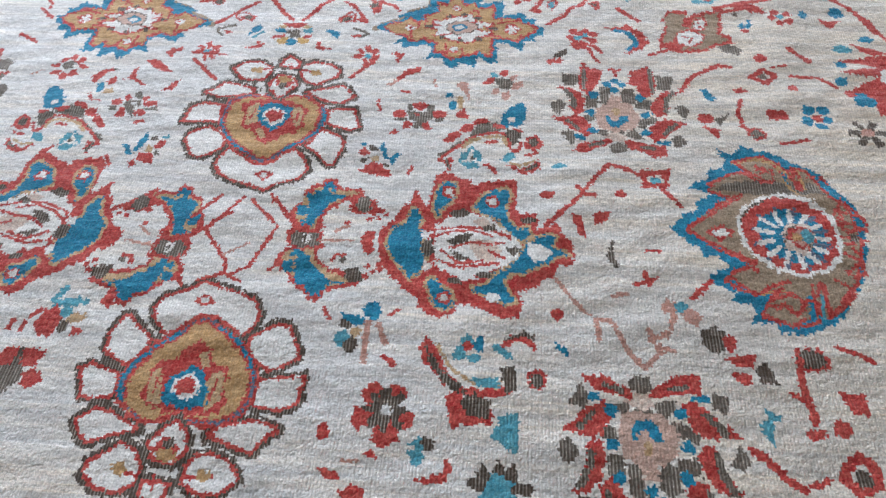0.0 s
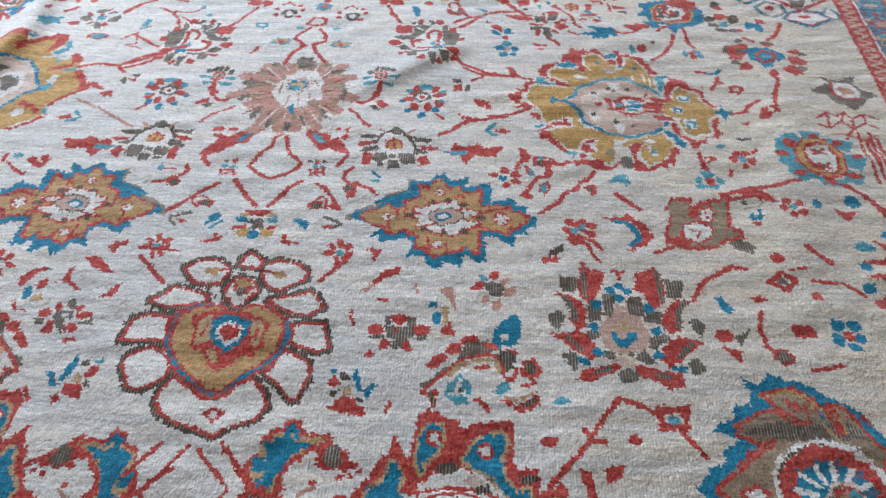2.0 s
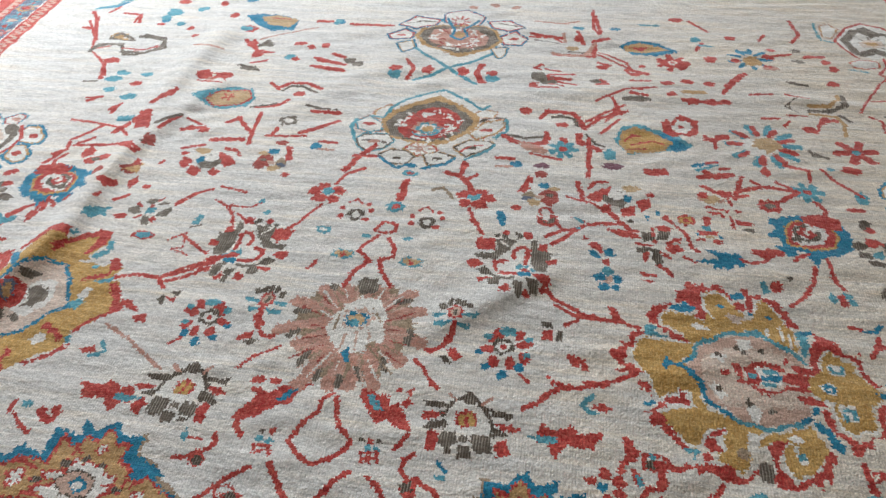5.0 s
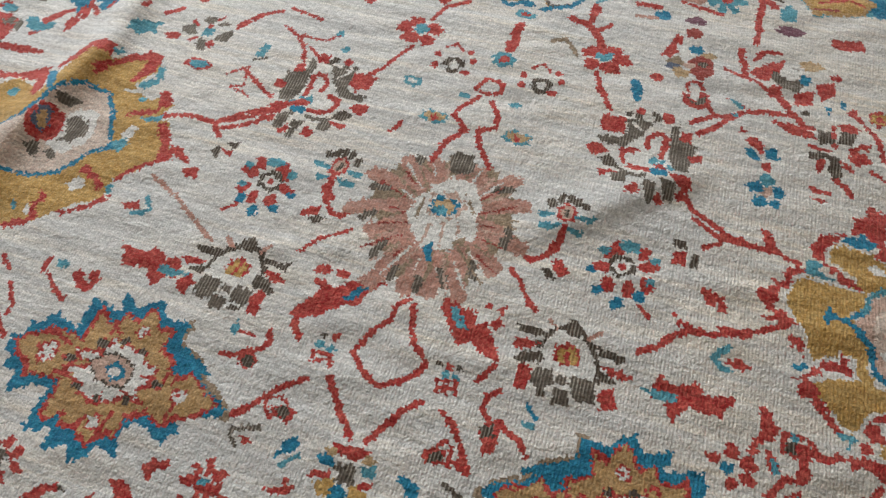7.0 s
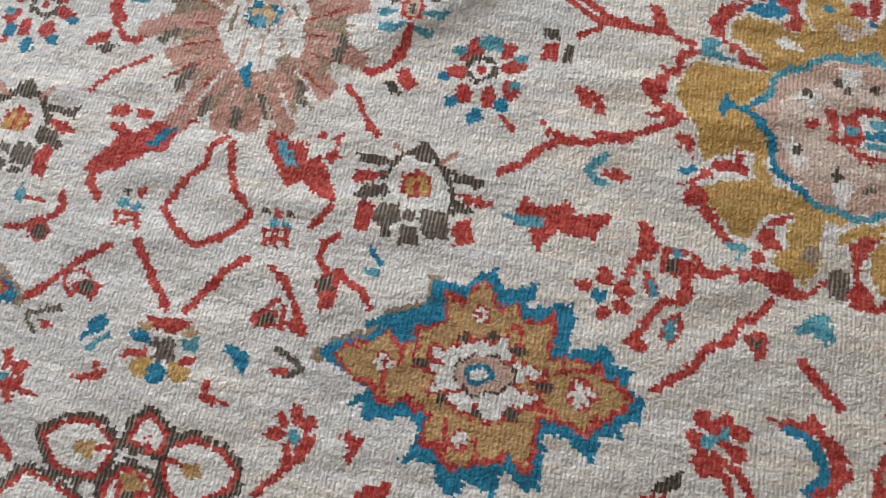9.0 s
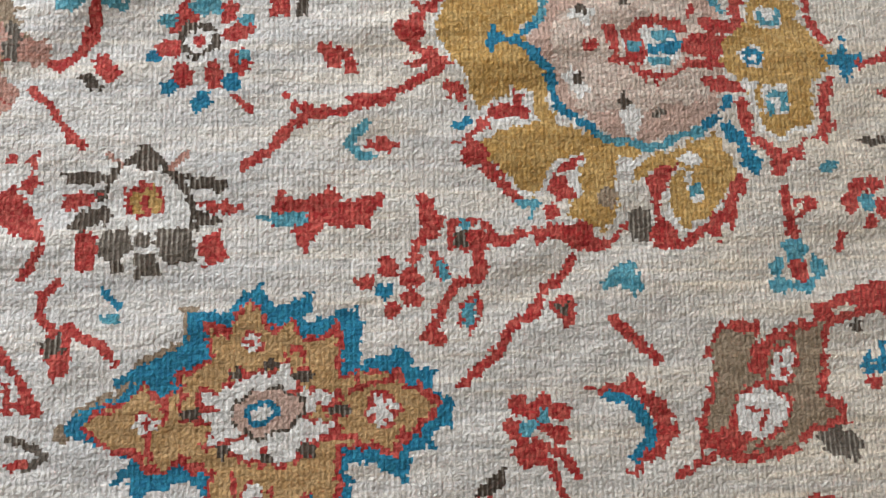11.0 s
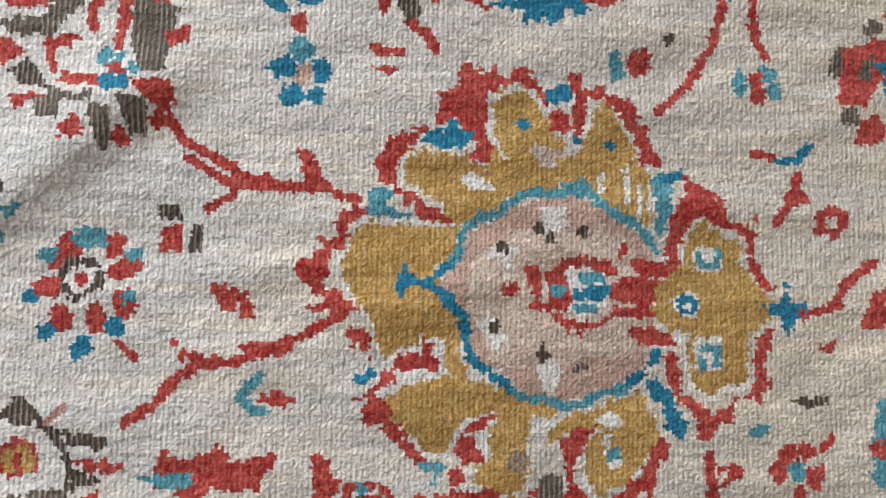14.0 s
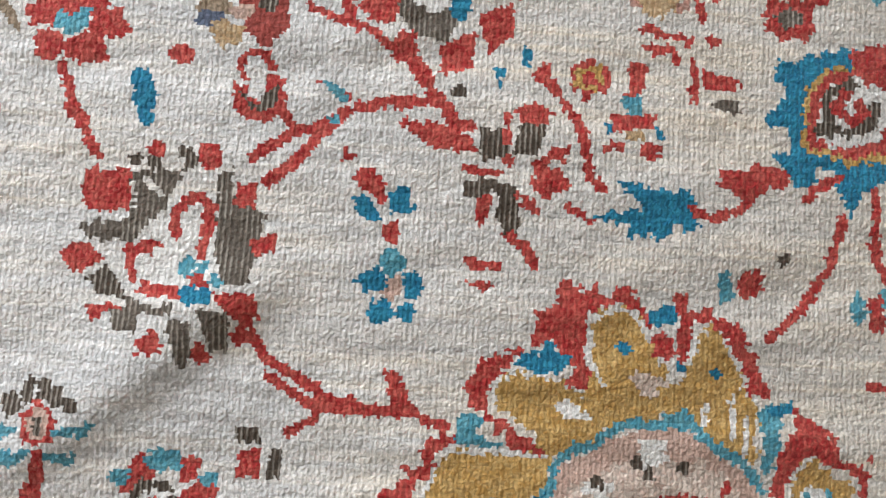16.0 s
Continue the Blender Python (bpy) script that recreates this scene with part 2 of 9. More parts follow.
    def mottle(self, colour, x, y, rx, ry, count, seed):
        """Short dabs of one dye strewn over an oval."""
        some = random.Random(seed)
        for i in range(count):
            a, r = some.uniform(0, math.tau), some.uniform(0.25, 1) ** 0.5
            u, v, turn = x + rx * r * math.cos(a), y + ry * r * math.sin(a), a + some.choice((0, 1.57))
            self.line(colour, some.uniform(5, 8), u, v, u + 13 * math.cos(turn), v + 11 * math.sin(turn))

    def petals(self, colour, x, y, count, r0, r1, wide, turn=0.0, tip=None):
        """Separate petals round a middle; tip: the dye of their outer third."""
        for i in range(count):
            a = radians(turn) + i / count * math.tau
            ux, uy = math.cos(a), math.sin(a)
            self.line(colour, wide, x + ux * r0, y + uy * r0, x + ux * r1, y + uy * r1)
            if tip:
                m = r0 + (r1 - r0) * 0.75
                self.line(tip, wide, x + ux * m, y + uy * m, x + ux * r1, y + uy * r1)


def motif(name, label, draw, x, y, flip=False, size=1.0, turn=0.0):
    motifs.append((name, label))
    draw(Pen(x, y, flip, size, turn))


def yellow_palmette(p):
    p.fill("red", -174, 102, -163, 120, -160, 129, -144, 133, -129, 140, -126, 135, -139, 125, -142, 114, -151, 107, -151, 86, -138, 81, -127, 71, -124, 64, -111, 65, -104, 55, -109, 51, -123, 53, -132, 57, -137, 69, -146, 69, -154, 80, -164, 85, -166, 95)
    p.fill("red", -120, 142, -116, 153, -116, 171, -102, 174, -99, 163, -102, 152, -113, 141)
    p.fill("red", -97, 147, -101, 162, -97, 188, -92, 197, -77, 196, -73, 188, -64, 198, -55, 184, -46, 196, -35, 197, -33, 187, -23, 180, -17, 167, -15, 159, -22, 167, -31, 178, -50, 181, -61, 175, -70, 171, -72, 153, -72, 132, -64, 124, -56, 113, -76, 110, -88, 115, -84, 123, -82, 131, -90, 136)
    p.fill("gold", -147, 99, -142, 113, -129, 119, -103, 115, -87, 109, -73, 102, -65, 88, -44, 84, -60, 71, -75, 64, -86, 50, -102, 52, -112, 70, -123, 76, -131, 84, -141, 89)
    p.fill("gold", -66, 170, -47, 179, -33, 176, -23, 167, -14, 139, -4, 132, -1, 118, -1, 93, -22, 84, -44, 81, -62, 86, -71, 107, -63, 124, -68, 137)
    p.line("cream", 4, -67, 167, -47, 178, -31, 176, -21, 161)
    p.line("cream", 4, -69, 159, -69, 137, -64, 124, -55, 113)
    p.line("cream", 3, -148, 99, -143, 113, -129, 120, -103, 116)
    p.fill("blue", -129, 128, -121, 138, -114, 138, -109, 133, -107, 147, -99, 146, -98, 139, -87, 134, -86, 127, -95, 121, -113, 120)
    p.fill("cream", -96, 95, -84, 99, -76, 91, -62, 86, -70, 82, -86, 82)
    p.fill("blush", -34, 121, -17, 124, -3, 110, -20, 104)
    p.fill("gold", -182, 49, -169, 52, -148, 51, -122, 52, -102, 50, -93, 46, -99, 34, -97, 26, -104, 18, -117, 15, -122, 7, -111, -3, -100, -19, -89, -29, -94, -45, -97, -65, -87, -78, -97, -87, -110, -73, -113, -55, -126, -50, -141, -56, -151, -64, -160, -74, -165, -66, -171, -51, -173, -36, -183, -25, -193, -10, -201, 0, -204, 13, -194, 31)
    p.line("cream", 4, -182, 50, -149, 53, -122, 52, -102, 50)
    p.line("cream", 4, -194, 31, -204, 13, -199, -3, -183, -25, -172, -38, -170, -56, -160, -74)
    p.fill("aqua", -176, 77, -173, 82, -154, 77, -160, 69, -159, 64, -141, 60, -141, 56, -162, 56, -176, 58)
    p.fill("red", -199, 60, -179, 62, -180, 55, -194, 48, -198, 29, -209, 23, -214, 18, -211, 7, -216, -3, -203, -8, -193, -18, -185, -26, -195, -31, -210, -26, -228, -27, -231, -22, -213, -18, -224, -8, -224, -3, -236, -1, -243, 7, -235, 17, -225, 23, -212, 26, -220, 31, -223, 37, -207, 37, -202, 44, -211, 48)
    p.fill("red", -195, -41, -179, -46, -174, -51, -176, -66, -171, -77, -174, -64, -182, -59, -191, -59, -186, -54, -193, -50)
    p.fill("gold", 24, 160, 43, 167, 51, 147, 62, 137, 65, 115, 78, 102, 75, 77, 79, 49, 67, 55, 54, 61, 37, 67, 26, 81, 18, 91, -3, 93, -4, 112, 15, 124, 21, 141)
    p.line("cream", 5, 59, 109, 56, 76)
    p.line("cream", 5, 68, 60, 70, 90)
    p.line("cream", 5, 37, 103, 31, 86)
    p.line("cream", 4, 21, 160, 20, 135)
    p.line("cream", 4, 44, 167, 54, 145, 66, 131, 80, 107)
    p.fill("blush", -28, 125, -1, 119, -4, 112, -25, 116)
    p.fill("gold", -164, -103, -138, -92, -125, -82, -97, -85, -73, -90, -47, -102, -32, -106, -5, -111, -16, -126, -34, -134, -39, -152, -31, -164, -39, -177, -47, -190, -62, -184, -67, -179, -83, -174, -78, -157, -68, -152, -73, -137, -68, -119, -83, -119, -96, -132, -101, -149, -111, -154, -124, -152, -132, -139, -144, -129, -152, -117)
    p.line("cream", 4, -164, -103, -150, -94, -130, -86)
    p.line("cream", 4, -164, -107, -150, -127, -132, -141, -124, -153, -101, -152, -96, -132, -86, -121)
    p.line("cream", 4, -70, -122, -72, -137, -66, -153, -78, -158)
    p.fill("gold", -13, -126, 5, -118, 31, -111, 29, -126, 10, -128, -5, -136, -16, -141)
    p.fill("gold", 16, -151, 31, -131, 26, -115, 37, -105, 69, -95, 75, -115, 82, -125, 85, -141, 74, -151, 68, -162, 58, -177, 42, -179, 34, -190, 26, -187, 18, -172)
    p.line("cream", 4, 15, -151, 18, -174, 26, -190, 36, -191, 58, -178, 69, -163)
    p.fill("pink", -114, -1, -98, 15, -86, 45, -70, 51, -44, 70, -17, 77, 16, 78, 37, 64, 70, 44, 83, 29, 78, 1, 80, -36, 73, -57, 69, -76, 53, -87, 26, -97, 0, -104, -32, -101, -58, -80, -79, -73, -87, -50, -95, -24, -106, -11)
    p.fill("blush", -88, -3, -78, 29, -43, 45, -17, 52, -1, 47, 29, 54, 59, 37, 70, 17, 75, -42, 58, -63, 16, -66, 0, -77, -16, -69, -48, -75, -69, -65, -74, -44, -85, -29)
    p.fill("cream", -22, 66, -1, 70, 2, 53, -17, 42)
    p.fill("cream", -24, -75, -14, -64, -3, -77, -12, -101, -21, -95)
    p.fill("cream", -79, -36, -69, -28, -54, -49, -62, -60)
    p.fill("cream", -70, 27, -59, 38, -43, 27, -54, 14)
    p.line("aqua", 8, -101, 19, -95, 29, -93, 45, -85, 51, -76, 59, -59, 62, -53, 71, -43, 78, -28, 82, -6, 81, 5, 86, 18, 87, 29, 78, 40, 67, 54, 60, 67, 55, 78, 41, 85, 30)
    p.line("blue", 9, -121, -2, -110, -12, -99, -24, -91, -32, -90, -50, -85, -66, -74, -75, -61, -85, -47, -96)
    p.line("aqua", 8, -47, -97, -32, -103, -16, -104, 0, -109, 16, -108, 32, -97, 53, -94)
    p.fill("aqua", -1, 90, 16, 96, 24, 86, 13, 79, -1, 80)
    p.fill("blue", 53, -90, 61, -81, 72, -76, 73, -83, 64, -89)
    p.fill("blue", -160, -4, -148, 1, -145, 17, -140, 14, -141, 8, -129, 2, -122, 3, -115, 11, -109, 18, -101, 21, -104, 13, -114, 5, -121, -3, -129, -6, -142, -5, -144, -14, -150, -13, -148, -7)
    p.dot("umber", -57, 32, 5, 5)
    p.dot("umber", -23, 49, 5, 5)
    p.dot("umber", -14, 41, 5, 5)
    p.dot("umber", 16, 47, 5, 5)
    p.dot("umber", -64, -39, 5, 6)
    p.dot("umber", -21, -62, 4, 9)
    p.dot("grey", 14, -74, 6, 5)
    p.fill("red", -38, 12, -25, 15, -19, 4, -22, -17, -14, -20, 0, -30, 16, -35, 29, -37, 26, -42, 0, -42, -14, -27, -32, -21, -26, -9, -33, 1)
    p.fill("red", -19, 4, -3, 21, 21, 25, 45, 17, 49, 7, 32, 10, 16, 16, -1, 7, -8, -1)
    p.dot("red", -51, -6, 8, 5)
    p.fill("cream", -19, -1, -6, 2, 2, 10, 21, 15, 34, 8, 42, -5, 34, -21, 16, -33, 0, -22, -14, -14)
    p.fill("red", -15, -13, -14, 2, 2, 6, 5, -13, 0, -25, -10, -21)
    p.dot("aqua", -7, -6, 7, 5)
    p.fill("aqua", 13, 8, 29, 11, 38, 3, 24, 0, 13, 1)
    p.fill("blue", 8, -5, 29, -3, 41, 1, 42, -6, 29, -14, 8, -14)
    p.fill("aqua", 8, -19, 29, -17, 29, -27, 10, -27)
    p.fill("red", 59, 25, 70, 23, 97, 19, 108, 20, 101, 10, 75, 7, 61, 15)
    p.fill("red", 45, 3, 70, 6, 87, 2, 85, -9, 76, -21, 59, -16, 41, -11)
    p.fill("red", 48, -23, 77, -20, 87, -28, 69, -30, 48, -28)
    p.fill("red", 58, -41, 80, -37, 95, -48, 102, -54, 77, -53, 61, -47)
    p.line("red", 5, 29, -37, 42, -29, 45, -21)
    p.line("red", 5, 49, 26, 56, 34)
    p.fill("gold", 111, 45, 128, 62, 139, 51, 155, 41, 166, 38, 160, 19, 169, 11, 179, -2, 196, -18, 184, -34, 168, -43, 167, -67, 167, -88, 147, -91, 134, -101, 117, -91, 110, -73, 107, -57, 110, -49, 96, -41, 88, -31, 81, -20, 84, -4, 97, 8, 113, 18)
    p.fill("cream", 96, -42, 113, -44, 110, -52, 97, -49)
    p.fill("red", 113, 108, 120, 97, 136, 87, 145, 76, 145, 87, 147, 71, 150, 60, 167, 55, 175, 52, 175, 69, 180, 58, 176, 41, 177, 25, 188, 9, 196, 1, 185, -7, 174, 14, 169, 30, 172, 41, 167, 48, 147, 52, 136, 59, 128, 62, 119, 56, 114, 48, 105, 31, 108, 19, 97, 18, 94, 28, 98, 56, 103, 75, 111, 83)
    p.line("cream", 4, 110, 42, 119, 54, 128, 61)
    p.line("cream", 4, 110, -50, 107, -62, 117, -93, 134, -103, 147, -92, 167, -91)
    p.fill("cream", 118, -49, 143, -47, 145, -75, 120, -75)
    p.fill("cream", 120, 32, 147, 35, 146, 15, 123, 13)
    p.fill("cream", 99, -15, 113, -5, 124, -15, 119, -28, 107, -29)
    p.line("aqua", 6, 125, 30, 127, 18, 141, 19, 144, 31)
    p.fill("blue", 102, -14, 113, -8, 122, -15, 118, -25, 107, -27)
    p.dot("cream", 113, -18, 3, 3)
    p.line("aqua", 7, 126, -56, 140, -58, 140, -71)
    p.dot("aqua", 126, -70, 3, 6)
    p.fill("aqua", 81, 96, 92, 104, 109, 103, 100, 93, 99, 72, 95, 61, 89, 44, 82, 47, 86, 66, 81, 82)
    p.fill("blue", 87, 100, 109, 104, 108, 97, 92, 94)
    p.fill("blue", -17, 175, -4, 184, 7, 180, 5, 168, -9, 164, -17, 168)
    p.fill("red", -15, 156, -1, 159, 5, 143, -1, 137, -11, 139)
    p.fill("red", 3, 196, 15, 191, 18, 179, 37, 180, 48, 172, 60, 170, 68, 151, 76, 143, 79, 129, 87, 121, 91, 110, 73, 110, 68, 123, 62, 137, 54, 148, 48, 161, 37, 169, 21, 170, 18, 138, 7, 136, 10, 168, 4, 183)
    p.dot("blue", -38, 145, 6, 4)
    p.dot("blue", 41, 128, 6, 4)
    p.dot("blue", 10, 131, 4, 3)
    p.fill("red", 88, -63, 102, -62, 107, -83, 109, -96, 123, -104, 136, -115, 144, -107, 166, -98, 175, -85, 173, -61, 178, -48, 193, -40, 195, -45, 184, -61, 186, -82, 191, -90, 180, -96, 178, -110, 174, -109, 172, -98, 155, -104, 152, -120, 141, -125, 136, -135, 122, -141, 120, -117, 106, -107, 104, -99, 96, -91, 93, -73)
    p.fill("blue", 77, -60, 88, -60, 85, -70, 77, -73)
    p.fill("blue", 74, -86, 85, -84, 93, -97, 101, -104, 106, -120, 112, -130, 103, -136, 90, -128, 90, -110, 77, -99)
    p.fill("cream", -126, -54, -110, -50, -107, -81, -120, -86, -153, -80, -156, -67)
    p.fill("red", -151, -67, -138, -63, -128, -68, -126, -55, -121, -55, -119, -66, -112, -74, -114, -81, -125, -76, -138, -79, -151, -75)
    p.fill("red", -171, -94, -163, -87, -162, -79, -153, -76, -151, -86, -160, -94)
    p.fill("red", -197, -105, -183, -102, -171, -96, -163, -104, -155, -112, -152, -122, -144, -132, -135, -141, -124, -149, -126, -156, -136, -153, -142, -146, -152, -142, -160, -132, -165, -127, -180, -125, -180, -115, -175, -107)
    p.fill("cream", -78, -117, -60, -116, -68, -132, -68, -152, -78, -157)
    p.fill("red", -86, -124, -73, -119, -62, -120, -75, -132, -84, -134, -79, -147, -72, -149, -75, -158, -88, -158, -99, -149, -93, -139, -89, -132)
    p.fill("aqua", -129, -160, -106, -159, -116, -180, -118, -167, -123, -166)
    p.fill("blue", -188, -87, -180, -82, -171, -77, -167, -83, -181, -90)
    p.fill("red", -106, -169, -96, -162, -89, -164, -90, -174, -98, -177)
    p.fill("red", -115, -187, -98, -182, -59, -184, -57, -195, -44, -197, -31, -187, -23, -179, -26, -190, -41, -200, -44, -206, -72, -207, -87, -197, -108, -199, -115, -207, -110, -197)
    p.fill("grey", -23, -174, -10, -168, -2, -172, -4, -200, -21, -198)
    p.fill("khaki", -52, -157, -44, -147, -34, -152, -39, -167, -49, -164)
    p.fill("red", -3, -141, 8, -131, 16, -128, 31, -127, 21, -136, 16, -146, 10, -159, 8, -172, 18, -182, 29, -202, 29, -207, 3, -207, -3, -197, 3, -177, 0, -157)
    p.fill("cream", 29, -121, 42, -113, 54, -123, 39, -129)
    p.fill("cream", 36, -131, 43, -133, 39, -145, 51, -150, 48, -163, 37, -160)
    p.fill("aqua", 38, -147, 48, -146, 48, -155, 39, -156)
    p.fill("cream", -31, -122, -16, -119, -6, -126, -26, -135)
    p.fill("red", 87, -136, 94, -146, 92, -164, 87, -156, 82, -167, 83, -179, 76, -190, 73, -182, 63, -190, 66, -200, 55, -200, 52, -192, 42, -202, 31, -205, 29, -195, 42, -190, 52, -182, 60, -174, 68, -169, 74, -156, 77, -146)
    p.fill("blue", 184, -18, 199, -16, 207, 0, 210, -17, 226, -17, 214, -31, 208, -45, 202, -31)


def star_palmette(p):
    p.line("khaki", 14, -169, -14, -149, 5, -117, 20, -103, 41, -64, 58, -64, 86)
    p.fill("blue", -167, -9, -155, 4, -127, 12, -107, 31, -130, 27, -104, 44, -72, 55, -63, 67, -66, 85, -73, 87, -55, 90, -45, 86, -27, 87, -18, 104, -4, 110, 4, 99, 15, 89, 45, 106, 43, 88, 32, 77, 61, 82, 84, 89, 86, 59, 83, 38, 105, 45, 121, 54, 131, 44, 130, 32, 150, 33, 149, 13, 167, 5, 162, -16, 148, -21, 151, -37, 128, -39, 126, -64, 121, -65, 96, -48, 72, -45, 77, -74, 76, -101, 59, -102, 40, -87, 34, -120, 15, -108, 4, -107, -4, -125, -23, -113, -30, -95, -66, -100, -50, -82, -51, -60, -64, -55, -108, -69, -112, -52, -131, -59, -109, -38, -131, -24, -155, -20)
    p.fill("red", -154, -5, -137, 5, -97, 27, -88, 17, -69, 23, -76, 31, -60, 40, -43, 47, -52, 73, -44, 78, -30, 71, -18, 88, -9, 97, -1, 95, 6, 72, 26, 81, 31, 67, 41, 63, 65, 77, 70, 65, 69, 29, 107, 34, 119, 33, 126, 23, 143, 17, 159, 1, 142, -17, 124, -29, 117, -41, 94, -35, 68, -34, 67, -84, 54, -87, 40, -70, 34, -85, 20, -85, 9, -87, -1, -95, -18, -98, -30, -81, -44, -84, -49, -71, -44, -53, -60, -48, -71, -39, -83, -50, -98, -50, -110, -35, -133, -28)
    p.fill("apricot", -149, -5, -131, 3, -98, 21, -90, 12, -65, 20, -67, 30, -42, 41, -45, 71, -30, 65, -15, 88, -4, 90, 4, 65, 25, 75, 29, 61, 44, 57, 62, 67, 64, 25, 108, 28, 117, 21, 139, 11, 151, -1, 136, -12, 117, -22, 111, -37, 93, -29, 61, -30, 61, -80, 51, -79, 36, -66, 30, -78, 15, -78, 5, -82, -4, -90, -16, -91, -26, -72, -40, -75, -44, -65, -37, -46, -55, -41, -69, -33, -81, -44, -93, -43, -102, -30, -128, -24)
    p.fill("red", -56, 16, -51, 22, -37, 19, -29, 28, -15, 34, -3, 39, 10, 34, 22, 41, 31, 30, 32, 21, 50, 18, 71, 13, 59, 3, 37, -2, 49, -8, 66, -8, 68, -19, 36, -28, 32, -42, 16, -46, -1, -47, -11, -42, -20, -39, -34, -28, -59, -29, -43, -18, -47, -10, -56, -10)
    p.fill("cream", -50, 17, -38, 15, -29, 24, -14, 30, -2, 35, 9, 29, 21, 37, 27, 27, 28, 18, 47, 15, 65, 11, 55, 6, 31, -3, 45, -11, 61, -12, 62, -17, 32, -25, 27, -39, 15, -42, 1, -42, -6, -40, -18, -34, -30, -23, -52, -26, -40, -18, -43, -6, -50, -6)
    p.line("red", 4, -50, 4, -35, 3)
    p.line("red", 4, -30, -24, -14, -19)
    p.line("red", 4, 2, -45, 1, -31)
    p.line("red", 4, 22, 17, 34, 16)
    p.fill("umber", -26, -6, -24, 9, -10, 19, 11, 21, 29, 15, 38, 5, 34, -6, 18, -18, -2, -23, -21, -18)
    p.fill("pink", -25, -6, -21, 8, -8, 16, 10, 17, 28, 12, 36, 5, 32, -5, 15, -15, -1, -19, -18, -16)
    p.fill("blue", -16, -4, -12, 5, 2, 9, 14, 4, 12, -5, -1, -12, -11, -10)
    p.fill("cream", -11, -4, -7, 1, 3, 4, 10, 1, 5, -5, -5, -7)
    p.fill("red", -72, -4, -64, 4, -52, 3, -52, -4, -65, -8)
    p.dot("umber", -62, -1, 8, 4)
    p.fill("red", -31, 34, -23, 39, -15, 36, -20, 30)
    p.dot("umber", -23, 34, 5, 4)
    p.fill("red", 0, 40, 7, 46, 16, 42, 10, 36)
    p.dot("umber", 8, 41, 6, 4)
    p.fill("red", 26, 32, 36, 38, 45, 31, 38, 23)
    p.dot("umber", 36, 30, 8, 5)
    p.fill("red", 55, -4, 64, 5, 77, 2, 76, -5, 64, -8)
    p.dot("umber", 67, -1, 9, 4)
    p.fill("red", 31, -36, 38, -28, 48, -31, 42, -39)
    p.dot("umber", 39, -33, 7, 5)
    p.fill("red", -2, -41, 3, -35, 9, -39, 4, -45)
    p.dot("umber", 4, -40, 4, 4)
    p.fill("red", -40, -31, -36, -26, -27, -29, -33, -36)
    p.dot("umber", -34, -31, 5, 5)
    p.fill("red", -109, -7, -104, 3, -88, -2, -91, -12, -100, -17)
    p.fill("cream", -111, -8, -102, -2, -90, -5, -93, -11, -102, -16)
    p.fill("cream", -105, 1, -98, -1, -96, -16, -100, -15)
    p.dot("red", -98, -7, 3, 3)
    p.fill("red", -18, 60, -13, 71, -2, 66, -1, 56, -9, 50)
    p.fill("cream", -15, 60, -12, 68, -4, 64, -5, 56, -10, 52)
    p.dot("red", -10, 60, 2, 3)
    p.fill("red", 88, -5, 95, 14, 113, 10, 121, 2, 114, -13, 104, -20)
    p.fill("cream", 92, -5, 97, 10, 110, 8, 117, 1, 111, -10, 104, -17)
    p.petals("red", 104, -2, 5, 5, 15, 4)
    p.dot("cream", 104, -2, 5, 5)
    p.fill("red", -18, -72, -12, -56, 1, -65, -2, -79, -12, -79)
    p.fill("cream", -15, -71, -11, -60, -2, -66, -5, -76, -11, -76)
    p.line("red", 5, -26, -52, -19, -85)
    p.line("red", 5, 5, -64, 11, -79)
    p.line("red", 5, -94, 15, -83, 11, -83, -3)
    p.line("red", 5, -70, 17, -71, 5)
    p.line("red", 5, -98, -17, -95, -38)
    p.line("red", 5, 20, 49, 33, 57, 35, 43)
    p.line("red", 5, 46, -26, 67, -24, 80, -24)
    p.line("red", 5, 76, 16, 91, 20, 111, 24)


